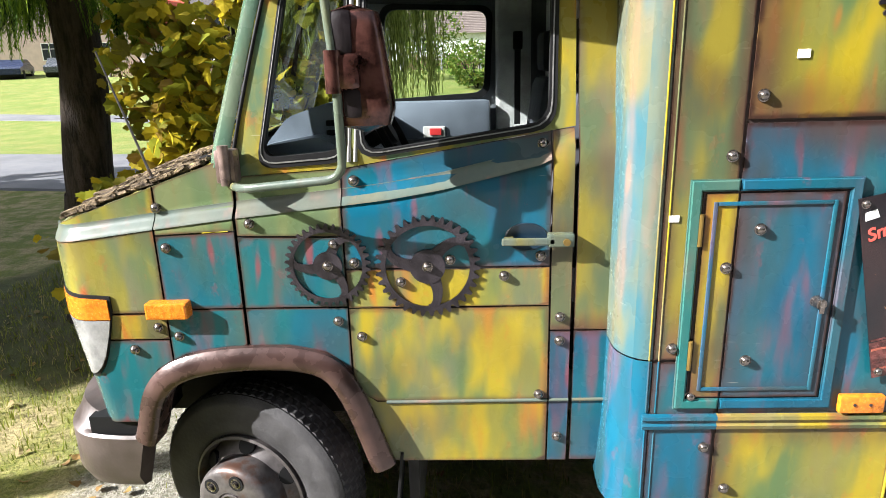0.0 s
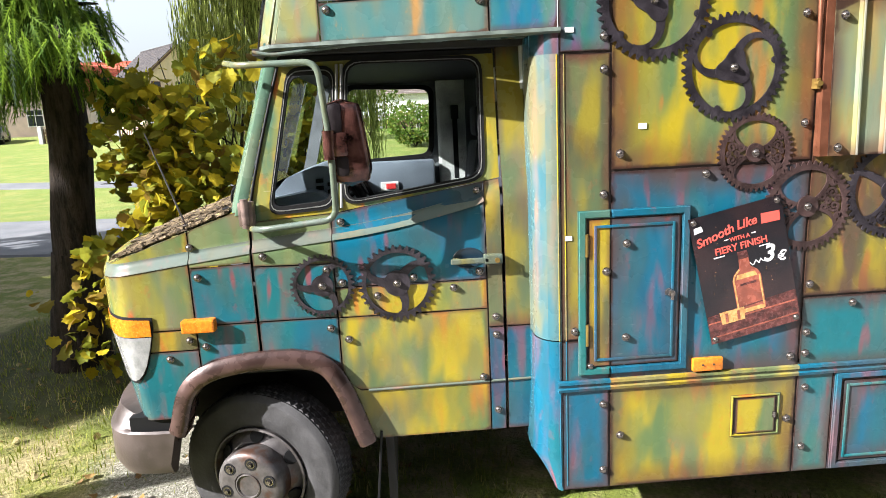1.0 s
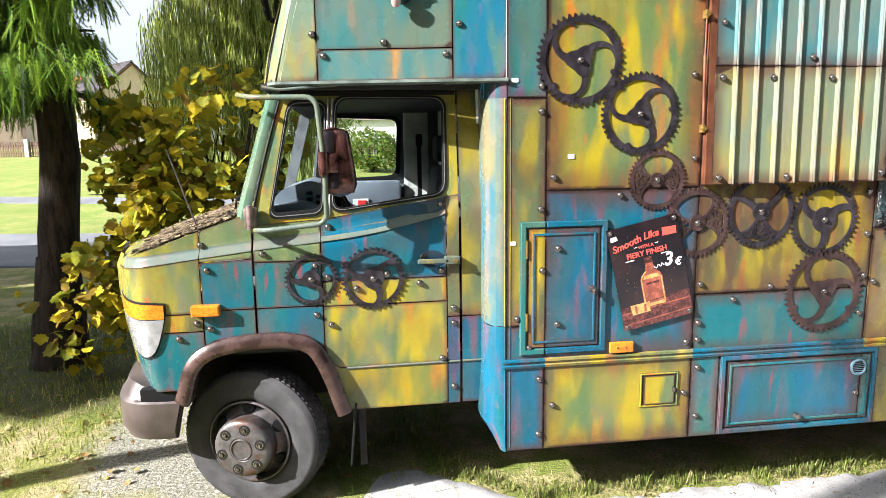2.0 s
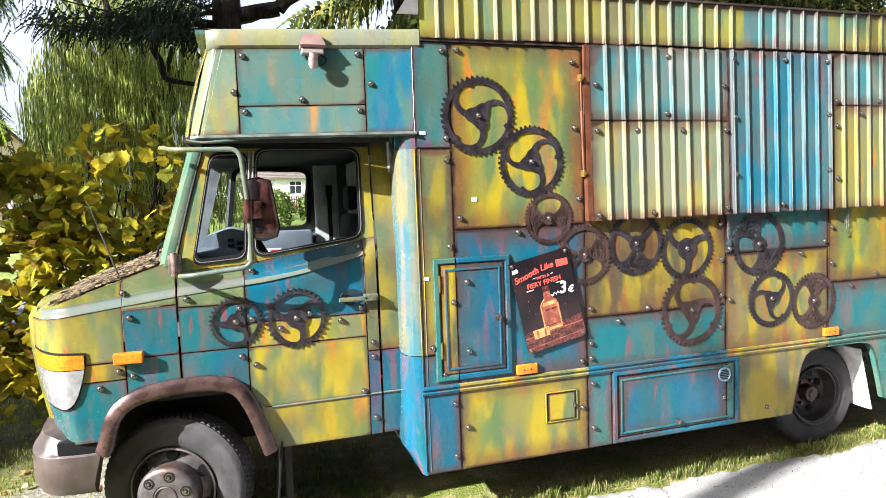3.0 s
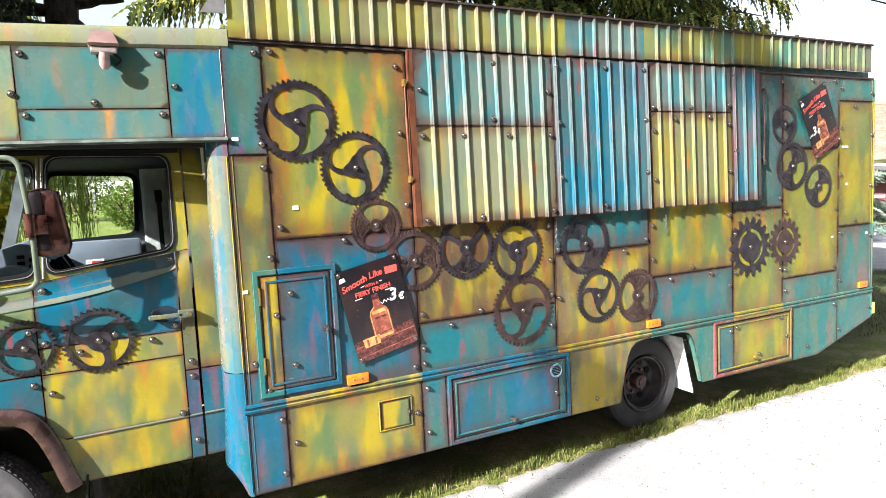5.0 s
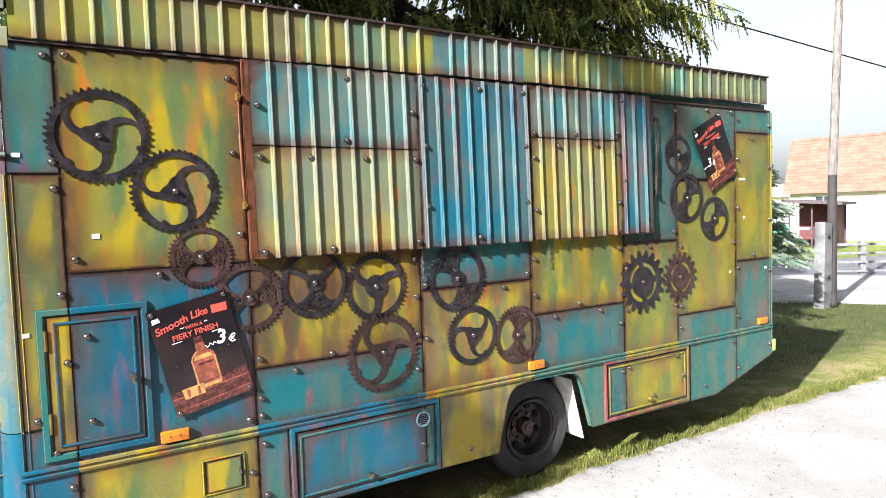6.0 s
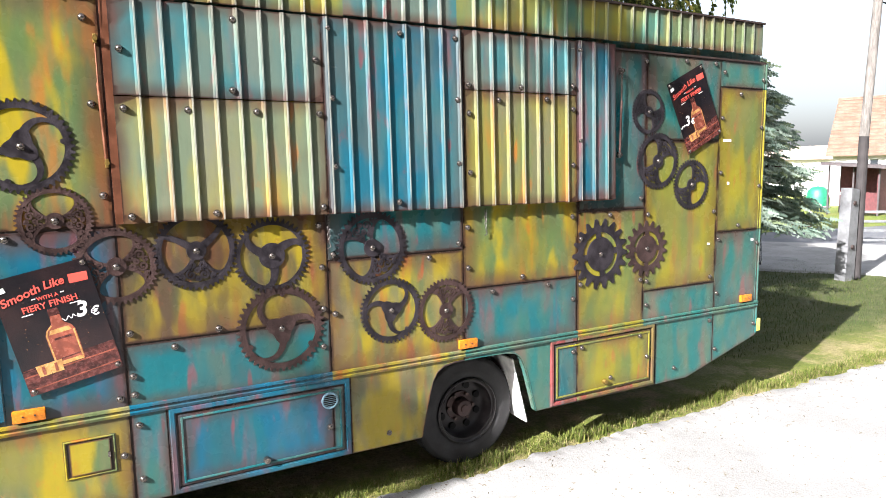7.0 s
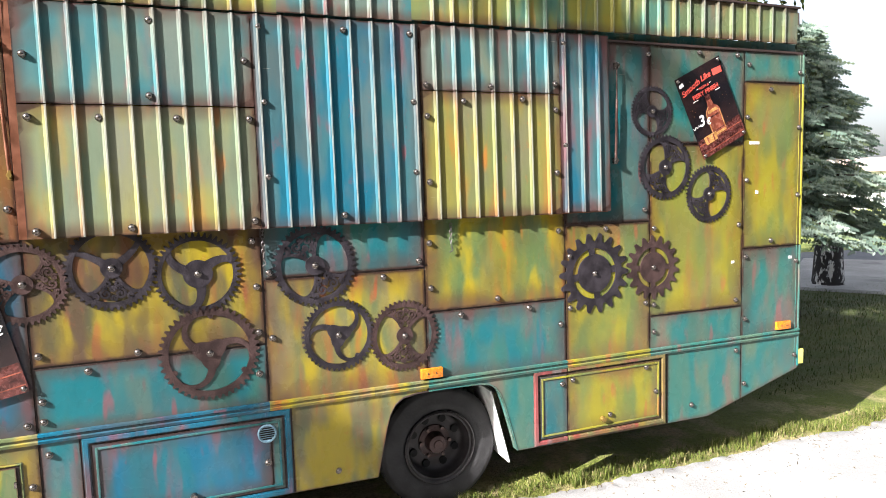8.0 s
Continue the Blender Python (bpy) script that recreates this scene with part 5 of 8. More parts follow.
# ---- cab interior ----
def interior():
    def p(name, bm, mat, label="", smooth=False):
        return part(name, bm, mat, truck, label, smooth)
    # far door with its window
    far_win = rounded([(0.38, 1.845), (1.035, 1.875), (1.058, 2.35), (0.45, 2.375)], 0.07)
    p("far_door", fill([(-0.5, 0.85), (1.40, 0.6), (1.40, 2.44), (0.27, 2.44), (0.08, 1.72), (-0.5, 1.5)], [far_win, rounded([(0.185, 1.80), (0.335, 1.835), (0.405, 2.36), (0.335, 2.36)], 0.03)], 2.3 - CY - 0.05, 0.04), m_lining, "grey lining of the far cab door")
    p("window_seal", fill(grow(far_win, 0.028), [grow(far_win, -0.012)], 2.3 - CY - 0.075, 0.05), m_black)
    bm = bmesh.new()
    box(bm, 1.095, 1.30, 1.98, 2.04, 1.2, 2.44, 0.02)
    box(bm, 1.385, 1.40, 0.3, 2.0, 0.7, 2.44)
    p("inner_lining", bm, m_inner, "pale grey cab lining")
    bm = bmesh.new()
    box(bm, 0.25, 1.38, 0.33, 2.03, 2.395, 2.428, 0.01)
    p("headliner", bm, m_black, "black headliner")
    bm = bmesh.new()
    box(bm, 0.40, 1.06, 1.93, 2.03, 1.62, 1.845, 0.03)
    p("door_armrest", bm, m_dash, "dark grey far door lining with an arm rest", True)
    bm = bmesh.new()
    def slab(pts, y0, y1):
        ends = [[bm.verts.new((x, y, z)) for x, z in rounded(pts, 0.03, 3)] for y in (y0, y1)]
        k = len(ends[0])
        bm.faces.new(ends[0])
        bm.faces.new(ends[1])
        for i in range(k):
            bm.faces.new((ends[0][i], ends[0][(i + 1) % k], ends[1][(i + 1) % k], ends[1][i]))
    slab([(0.04, 1.40), (0.05, 1.72), (0.20, 1.79), (0.40, 1.82), (0.49, 1.77), (0.47, 1.60), (0.42, 1.40)], 0.32, 1.98)
    p("dashboard", bm, m_dash, "dark grey plastic dashboard", True)
    bm = bmesh.new()
    slab([(0.16, 1.77), (0.26, 1.88), (0.42, 1.93), (0.52, 1.90), (0.50, 1.76)], 0.46, 0.96)
    slab([(0.20, 1.78), (0.30, 1.86), (0.46, 1.85), (0.50, 1.76)], 1.05, 1.55)
    p("instrument_hood", bm, m_dash, "hooded instrument binnacle", True)
    for k in range(6):
        bm = bmesh.new()
        vx, vz = 0.40 + 0.055 * (k % 2), 1.775 + 0.035 * (k // 2) - 0.02 * (k % 2)
        box(bm, vx, vx + 0.036, 0.448, 0.464, vz, vz + 0.020, 0.003)
        p("dash_vent", bm, m_black, "small dark air vent")
    bm = bmesh.new()
    box(bm, 0.66, 0.79, 1.918, 1.94, 1.635, 1.70, 0.006)
    p("ashtray", bm, m_inner)
    bm = bmesh.new()
    box(bm, 0.70, 0.77, 1.912, 1.925, 1.648, 1.688, 0.004)
    p("red_label", bm, plain("red_plastic", (0.45, 0.03, 0.03), 0.4))
    # steering wheel
    bm = bmesh.new()
    m = Matrix.Translation((0.60, 0.72, 1.80)) @ pose(0, 0, 0, 0, 62, 0)
    seg, sub = 40, 8
    rings = []
    for i in range(seg):
        a = 2 * math.pi * i / seg
        rings.append([bm.verts.new(m @ Vector(((0.21 + 0.016 * math.cos(b)) * math.cos(a), (0.21 + 0.016 * math.cos(b)) * math.sin(a), 0.016 * math.sin(b)))) for b in [2 * math.pi * k / sub for k in range(sub)]])
    for i in range(seg):
        for k in range(sub):
            a, b = rings[i], rings[(i + 1) % seg]
            bm.faces.new((a[k], a[(k + 1) % sub], b[(k + 1) % sub], b[k]))
    for ang in (0, 130, 230):
        a = radians(ang)
        cyl(bm, m @ Vector((0, 0, -0.03)), m @ Vector((0.21 * math.cos(a), 0.21 * math.sin(a), 0)), 0.018, 0.012, 8)
    cyl(bm, m @ Vector((0, 0, -0.05)), m @ Vector((0, 0, 0.01)), 0.06)
    cyl(bm, m @ Vector((0, 0, -0.35)), m @ Vector((0, 0, -0.04)), 0.03)
    p("steering_wheel", bm, m_black, "black steering wheel", True)
    for y in (0.62, 1.60):
        bm = bmesh.new()
        box(bm, 0.80, 1.30, y - 0.24, y + 0.24, 1.20, 1.36, 0.05)
        box(bm, 1.20, 1.36, y - 0.23, y + 0.23, 1.3, 1.98, 0.05, Matrix.Translation((1.25, y, 1.3)) @ pose(0, 0, 0, 0, 8, 0) @ Matrix.Translation((-1.25, -y, -1.3)))
        box(bm, 1.30, 1.39, y - 0.13, y + 0.13, 2.0, 2.2, 0.04)
        p("seat", bm, m_seat, "dark cloth cab seat", True)
    bm = bmesh.new()
    box(bm, 1.20, 1.235, 1.93, 1.95, 1.7, 2.2, 0.004)
    box(bm, 1.19, 1.245, 1.92, 1.95, 2.12, 2.22, 0.01)
    p("seat_belt", bm, m_black, "black seat belt on the far pillar")
    bm = bmesh.new()
    box(bm, -0.5, 1.4, 0.3, 2.0, 0.95, 1.0)
    p("cab_floor", bm, m_dark)


interior()


# ---- bolts ----
def bolt_mesh():
    bm = bmesh.new()
    lathe(bm, [(0.0185, 0.0), (0.0185, 0.003), (0.0155, 0.0035), (0.0148, 0.009), (0.0105, 0.0145), (0.0043, 0.017), (0.0, 0.0172)], 14)
    ob = part("bolt", bm, m_bolt, truck, "domed steel bolt", True)
    ob.matrix_basis = Matrix.Translation((1.62, -0.004, 0.99)) @ pose(0, 0, 0, 90, 0, 0)
    return ob


BOLT = bolt_mesh()
UP = pose(0, 0, 0, 90, 0, 0)


def bolts(y, pts):
    for x, z in pts:
        clone(BOLT, Matrix.Translation((x, hatch_y(z) - 0.0025 if y == YS else y, z)) @ UP, truck)


FRONT = -0.0045
bolts(FRONT, [(6.25, 2.92), (6.68, 2.95), (7.02, 2.95), (7.13, 2.89), (7.34, 2.72), (7.12, 2.52), (7.12, 2.07), (7.36, 1.62), (7.05, 1.75), (7.12, 1.51), (7.12, 1.05), (7.03, 1.2), (7.04, 0.82), (7.12, 0.56), (6.63, 0.47), (6.30, 1.04), (6.30, 1.23), (6.23, 1.25), (6.22, 1.89), (6.30, 1.76), (5.91, 1.775)])
bolts(FRONT, [(5.55, 1.78), (5.63, 1.61), (5.63, 1.27), (5.56, 1.17), (5.33, 1.30), (5.11, 1.38), (4.67, 1.75), (4.67, 1.48), (4.60, 1.65), (4.38, 1.57), (4.86, 1.30), (3.74, 1.28), (3.67, 1.32), (3.66, 1.09), (3.74, 1.64), (3.67, 1.57), (3.66, 1.82), (3.07, 1.28), (2.84, 1.21), (2.63, 1.31), (2.63, 1.08), (4.07, 0.46)])
bolts(FRONT, [(1.68, 2.29), (1.75, 1.94), (1.68, 1.77), (1.68, 0.80), (1.76, 0.64), (1.68, 0.47), (2.13, 1.835), (1.55, 1.16), (2.63, 0.98), (2.56, 0.97), (2.64, 0.81), (2.56, 0.66), (2.64, 0.51), (1.67, 2.93), (1.76, 2.94), (2.53, 2.89), (1.68, 2.42), (2.54, 2.48), (2.56, 2.03)])
bolts(FRONT, [(7.62, z) for z in (2.85, 2.45, 1.95, 1.45, 0.72)])
bolts(YS, [(3.23, 2.94), (3.67, 2.76), (2.68, 2.75), (3.21, 2.57), (2.68, 2.46), (2.98, 2.46), (3.33, 2.46), (3.68, 2.46), (3.68, 1.93), (3.09, 1.92), (2.68, 1.92), (3.75, 2.94), (4.20, 2.95), (4.58, 2.95), (3.76, 2.55), (4.59, 2.57)])
bolts(YS, [(3.76, 2.16), (4.59, 2.17), (4.16, 1.94), (4.67, 2.67), (5.08, 2.67), (4.67, 2.49), (4.90, 2.58), (5.29, 2.60), (5.52, 2.70), (5.52, 2.54), (4.67, 2.11), (5.52, 2.15), (5.59, 2.95), (5.59, 2.32)])
for x, z in ((0.448, 1.468), (0.515, 1.401), (0.846, 1.406), (0.673, 1.328), (0.165, 1.545), (-0.135, 1.465), (-0.205, 1.170), (-0.135, 1.135), (-0.305, 1.085), (0.445, 1.185), (0.525, 1.125), (0.525, 1.68), (1.16, 1.79), (1.03, 1.345), (1.155, 1.415), (1.225, 1.19), (1.225, 1.10), (1.155, 0.89), (1.225, 0.71), (-0.165, 1.60)):
    clone(BOLT, Matrix.Translation((x, cab_y(x, z) - 0.001, z)) @ UP, truck)
for x, z in ((0.545, 2.90), (1.18, 2.91), (0.49, 2.70), (0.86, 2.655), (0.545, 2.59), (1.18, 2.59), (1.25, 2.74)):
    clone(BOLT, Matrix.Translation((x, over_y(x) - 0.001, z)) @ UP, truck)


# ---- iron gears ----
def ring_plate(bm, outer, inner, h0, h1):
    """A flat ring between two lists of radii at even angles."""
    n = len(outer)
    vs = []
    for rad, h in ((outer, h0), (outer, h1), (inner, h1), (inner, h0)):
        vs.append([bm.verts.new((r * math.cos(2 * math.pi * i / n), r * math.sin(2 * math.pi * i / n), h)) for i, r in enumerate(rad)])
    for a, b in zip(vs, vs[1:]):
        for i in range(n):
            j = (i + 1) % n
            bm.faces.new((a[i], a[j], b[j], b[i]))


def strip_plate(bm, left, right, h0, h1):
    """A flat bent bar between two lines of (x, y)."""
    n = len(left)
    a = [bm.verts.new((x, y, h1)) for x, y in left]
    b = [bm.verts.new((x, y, h1)) for x, y in right]
    c = [bm.verts.new((x, y, h0)) for x, y in left]
    d = [bm.verts.new((x, y, h0)) for x, y in right]
    for i in range(n - 1):
        bm.faces.new((a[i], a[i + 1], b[i + 1], b[i]))
        bm.faces.new((a[i], a[i + 1], c[i + 1], c[i]))
        bm.faces.new((b[i], b[i + 1], d[i + 1], d[i]))
    for k in (0, n - 1):
        bm.faces.new((a[k], b[k], d[k], c[k]))


def arm(bm, r0, r1, a0, swirl, w0, w1, h0, h1, n=12, hook=1.0):
    left, right = [], []
    for i in range(n + 1):
        t = i / n
        r = r0 + (r1 - r0) * math.sin(t * math.pi / 2) ** hook
        a = a0 + swirl * t ** 1.3
        w = w0 + (w1 - w0) * t ** 0.7
        dr, da = (r1 - r0) * math.cos(t * math.pi / 2) + 0.02, swirl * r
        L = math.hypot(dr, da) or 1
        nx, ny = -da / L, dr / L
        ca, sa = math.cos(a), math.sin(a)
        for side, line in ((1, left), (-1, right)):
            px, py = r + nx * w * side, ny * w * side
            line.append((px * ca - py * sa, px * sa + py * ca))
    strip_plate(bm, left, right, h0, h1)


def curl(bm, cx, cy, r, a0, turns, w, h0, h1, flip=1):
    left, right = [], []
    n = 22
    for i in range(n + 1):
        t = i / n
        rad = r * (1 - 0.85 * t)
        a = a0 + flip * turns * 2 * math.pi * t
        left.append((cx + (rad + w) * math.cos(a), cy + (rad + w) * math.sin(a)))
        right.append((cx + (rad - w) * math.cos(a), cy + (rad - w) * math.sin(a)))
    strip_plate(bm, left, right, h0, h1)


def teeth(n, r, depth):
    """Radii round a rim of square, slightly hooked teeth."""
    return [r - depth * (1 - k) for _ in range(n) for k in (0, 0, 0.08, 0.86, 1.0, 0.97, 0.40)]


def gear(x, z, r, style, turn=0.0, y=None, mat=None, n=44, label="", way=-1):
    bm = bmesh.new()
    h0, h1 = 0.001, 0.0065
    y = FRONT if y is None else y
    m = 44
    third = 2 * math.pi / 3
    if style == "cog":
        rim = teeth(n, r, r * 0.20)
        ring_plate(bm, rim, [r * 0.62] * len(rim), h0, h1)
        ring_plate(bm, [r * 0.48] * m, [0.004] * m, h0, h1 + 0.001)
        for k in range(4):
            a = 2 * math.pi * k / 4
            w = r * 0.085
            strip_plate(bm, [(r * q * math.cos(a) - w * math.sin(a), r * q * math.sin(a) + w * math.cos(a)) for q in (0.45, 0.66)],
                        [(r * q * math.cos(a) + w * math.sin(a), r * q * math.sin(a) - w * math.cos(a)) for q in (0.45, 0.66)], h0, h1 - 0.001)
    else:
        rim = teeth(n, r, r * (0.115 if style == "trefoil" else 0.085))
        ri = r * 0.795
        ring_plate(bm, rim, [ri] * len(rim), h0, h1)
        if style == "swirl":
            # a three-cornered hub whose arms thin out and run into the rim
            hub = [r * (0.300 + 0.065 * math.cos(3 * 2 * math.pi * i / m)) for i in range(m)]
            ring_plate(bm, hub, [0.004] * m, h0, h1 + 0.001)
            for k in range(3):
                arm(bm, r * 0.20, r * 0.81, third * k, way * 0.85, r * 0.100, r * 0.030, h0, h1 - 0.001, 16, 0.9)
                a = third * (k + 0.42)
                lathe(bm, [(r * 0.060, h0), (r * 0.060, h1 - 0.001), (0.0, h1 - 0.001)], 12, Matrix.Translation((ri * 0.985 * math.cos(a), ri * 0.985 * math.sin(a), 0)))
        elif style == "trefoil":
            ring_plate(bm, [r * 0.335] * m, [0.004] * m, h0, h1 + 0.001)
            for k in range(3):
                arm(bm, r * 0.25, r * 0.82, third * k, way * 0.42, r * 0.13, r * 0.060, h0, h1 - 0.001, 14, 1.0)
        else:
            ring_plate(bm, [r * 0.235] * m, [0.004] * m, h0, h1 + 0.003)
            axes = (0.0, math.pi) if style == "ornate" else (-math.pi / 2,)
            for ax in axes:
                for s in (1, -1):
                    arm(bm, r * 0.17, r * 0.83, ax + s * 0.42, s * 0.50, r * 0.050, r * 0.034, h0, h1 - 0.001, 12)
            if style == "ornate_three":
                for a in (math.pi * 0.2, math.pi * 0.8):
                    arm(bm, r * 0.18, r * 0.82, a, 0.18, r * 0.10, r * 0.050, h0, h1 - 0.001, 12)
            for ax in axes:
                ca, sa = math.cos(ax), math.sin(ax)
                for cx, cy, cr, a0, fl in ((0.37, 0.12, 0.105, 0, 1), (0.37, -0.12, 0.105, 0, -1), (0.60, 0.15, 0.125, math.pi, -1), (0.60, -0.15, 0.125, math.pi, 1), (0.49, 0.0, 0.075, 1.5, 1), (0.66, 0.38, 0.09, 2.2, 1), (0.66, -0.38, 0.09, -2.2, -1), (0.70, 0.0, 0.07, 0.4, 1)):
                    curl(bm, (cx * ca - cy * sa) * r, (cx * sa + cy * ca) * r, cr * r, a0 + ax, 1.4, r * 0.027, h0, h1, fl)
    gearob = part("gear", bm, mat or m_iron, truck, label or "flat dark iron gear")
    gearob.matrix_basis = Matrix.Translation((x, y, z)) @ UP @ pose(0, 0, 0, 0, 0, turn)
    b = new("gear_bolt", BOLT.data)
    b.parent = gearob
    b.location = (0, 0, 0.0075)
    return gearob


SW, ORN, TRE = "flat iron gear with three curved arms", "iron gear with scrolled filigree spokes", "flat iron gear with a broad three-armed hub"
gear(1.888, 2.552, 0.242, "swirl", 52, label=SW)
gear(2.232, 2.272, 0.226, "swirl", 78, label=SW)
gear(2.342, 1.914, 0.170, "ornate", 0, label=ORN, mat=m_gearbrown)
gear(2.592, 1.667, 0.200, "ornate", 12, label=ORN, mat=m_gearbrown)
gear(2.979, 1.720, 0.216, "ornate_three", 0, label=ORN)
gear(3.380, 1.662, 0.220, "trefoil", 40, label=TRE)
gear(3.990, 1.664, 0.232, "ornate", -62, label=ORN)
gear(3.415, 1.235, 0.256, "swirl", 36, label=SW, mat=m_gearbrown)
gear(4.105, 1.258, 0.210, "swirl", 18, label=SW, way=1)
gear(4.496, 1.212, 0.214, "ornate", 84, label=ORN, mat=m_gearbrown)
gear(5.818, 1.484, 0.268, "cog", 8, n=18, label="heavy dark cog with arc slots")
gear(6.290, 1.491, 0.222, "cog", 0, n=18, label="brown iron cog with arc slots", mat=m_gearbrown)
gear(6.282, 2.546, 0.171, "ornate", -27, label=ORN)
gear(6.391, 2.172, 0.222, "ornate", 58, label=ORN)
gear(6.772, 1.980, 0.204, "ornate", 50, label=ORN)
gear(0.424, 1.393, 0.150, "trefoil", 72, CY - 0.003, n=34, label=TRE)
gear(0.768, 1.384, 0.182, "trefoil", 55, CY - 0.003, n=34, label=TRE)


# ---- hatches in the box side ----
def frame_ring(x0, x1, z0, z1, w, mat, name, split=None, mat2=None, h=0.014, parent=None):
    """A raised rounded frame, in two paints where a seam runs through it."""
    a, b, c, d = x0 + w, x1 - w, z0 + w, z1 - w
    if split is None:
        shapes = [([(x0, z0), (x1, z0), (x1, z1), (x0, z1)], [[(a, c), (b, c), (b, d), (a, d)]], mat)]
    else:
        s, t = split - 0.002, split + 0.002
        shapes = [([(x0, z0), (s, z0), (s, c), (a, c), (a, d), (s, d), (s, z1), (x0, z1)], [], mat2),
                  ([(x1, z1), (t, z1), (t, d), (b, d), (b, c), (t, c), (t, z0), (x1, z0)], [], mat)]
    for outline, holes, mt in shapes:
        bm = fill(outline, holes, FRONT - h, h)
        lay = seam_layer(bm)
        bm.normal_update()
        sharp = [e_ for e_ in bm.edges if len(e_.link_faces) == 2 and e_.calc_face_angle(0) > 0.5 and all(v.co.y < FRONT - h * 0.5 for v in e_.verts)]
        bmesh.ops.bevel(bm, geom=sharp, offset=0.006, segments=3, affect="EDGES")
        for v in bm.verts:
            v[lay] = 0.80 if v.co.y > FRONT - h * 0.4 else 0.25
        part(name, bm, mt, truck, "", True)


def hatch_door(name, x0, x1, z0, z1, panels, label, inset=0.03, gap=0.006):
    """A flush door in its frame: a dark gap, then painted sheets with a pressed border."""
    bm = bmesh.new()
    box(bm, x0, x1, FRONT - 0.002, 0.001, z0, z1)
    base = part(name, bm, m_core, truck, label)
    for a, b, mt in panels:
        a, b = max(a, x0 + gap), min(b, x1 - gap)
        part("door_sheet", sheet([(a, z0 + gap), (b, z0 + gap), (b, z1 - gap), (a, z1 - gap)], FRONT - 0.002, 0.006, 0.012 if x1 - x0 < 0.3 else 0.0), mt, base)
    if inset is None:
        return base
    bm = bmesh.new()
    w = 0.012
    for p, q, r, s in ((x0 + inset, x0 + inset + w, z0 + inset, z1 - inset), (x1 - inset - w, x1 - inset, z0 + inset, z1 - inset), (x0 + inset + w, x1 - inset - w, z0 + inset, z0 + inset + w), (x0 + inset + w, x1 - inset - w, z1 - inset - w, z1 - inset)):
        box(bm, p, q, FRONT - 0.014, FRONT - 0.006, r, s, 0.003)
    part("pressed_border", bm, panels[-1][2], base, "", True)
    return base


frame_ring(1.565, 2.065, 0.948, 1.703, 0.036, m_blue, "hatch_surround", 1.71, m_teal_soft)
h1 = hatch_door("side_hatch", 1.606, 2.026, 0.985, 1.666, [(1.614, 1.706, m_olive), (1.714, 2.018, m_blue)], "locked side hatch painted blue and yellow")
bm = bmesh.new()
cyl(bm, (1.975, -0.012, 1.318), (1.975, -0.045, 1.318), 0.02, 0.016, 14)
box(bm, 1.968, 1.982, -0.052, -0.044, 1.29, 1.335, 0.003)
part("twist_latch", bm, m_bolt, h1, "silver twist latch", True)
for z in (1.14, 1.55):
    bm = bmesh.new()
    cyl(bm, (1.603, -0.014, z - 0.05), (1.603, -0.014, z + 0.05), 0.008, seg=10)
    part("hinge", bm, m_brass, h1)
bolts(FRONT - 0.008, [(1.78, 1.55), (1.69, 1.43), (1.78, 1.12)])

frame_ring(2.785, 3.812, 0.383, 0.872, 0.032, m_blue, "hatch_surround")
h2 = hatch_door("lower_hatch", 2.822, 3.775, 0.42, 0.835, [(2.83, 3.70, m_blue), (3.708, 3.767, m_teal)], "wide blue lower hatch with round vent", 0.02)
bm = bmesh.new()
lathe(bm, [(0.052, 0), (0.052, 0.01), (0.045, 0.014), (0.040, 0.006), (0.0, 0.006)], 28)
vent = part("vent", bm, plain("vent_pale_blue", (0.16, 0.27, 0.34), 0.4), h2, "round blue air vent", True)
vent.matrix_basis = Matrix.Translation((3.682, FRONT - 0.008, 0.752)) @ UP
for k in range(6):
    bm = bmesh.new()
    zz = -0.030 + 0.012 * k
    L = math.sqrt(0.04 ** 2 - zz ** 2)
    box(bm, -L, L, zz - 0.0036, zz + 0.0036, 0.005, 0.0075, 0, None)
    part("vent_slot", bm, m_black, vent)
bm = bmesh.new()
cyl(bm, (3.29, -0.012, 0.468), (3.29, -0.04, 0.468), 0.02, 0.017, 16)
part("knob", bm, m_bolt, h2, "round silver knob", True)
bolts(FRONT - 0.008, [(3.68, 0.585)])

m_red = truck_paint("paint_red", (0.13, 0.028, 0.028), (0.11, 0.05, 0.04), (0.13, 0.11, 0.03), (0.21, 0.05, 0.05), (0.1, 0.12, 0.12), 0.4)
frame_ring(5.352, 6.392, 0.382, 0.878, 0.03, truck_paint("paint_red_olive", (0.120, 0.110, 0.035), (0.14, 0.05, 0.035), (0.10, 0.105, 0.04), (0.17, 0.12, 0.02), (0.20, 0.030, 0.030), 0.8), "hatch_surround", 5.60, m_red)
h3 = hatch_door("lower_hatch", 5.386, 6.358, 0.416, 0.844, [(5.394, 5.596, m_teal), (5.604, 6.35, m_olive_soft)], "olive lower hatch with red surround", 0.02)
bm = bmesh.new()
cyl(bm, (5.87, -0.012, 0.49), (5.87, -0.04, 0.49), 0.02, 0.017, 16)
part("knob", bm, m_brass, h3, "round brass knob", True)
bolts(FRONT - 0.008, [(5.64, 0.79), (5.56, 0.77), (6.31, 0.62), (6.23, 0.80), (5.93, 0.51)])

frame_ring(2.285, 2.525, 0.585, 0.795, 0.016, m_yellow, "flap_surround", h=0.007)
h4 = hatch_door("fuel_flap", 2.302, 2.508, 0.602, 0.778, [(2.314, 2.496, m_yellow)], "small square olive flap", None, 0.003)
bm = bmesh.new()
box(bm, 2.485, 2.497, -0.022, -0.008, 0.675, 0.705, 0.002)
part("catch", bm, m_bolt, h4)

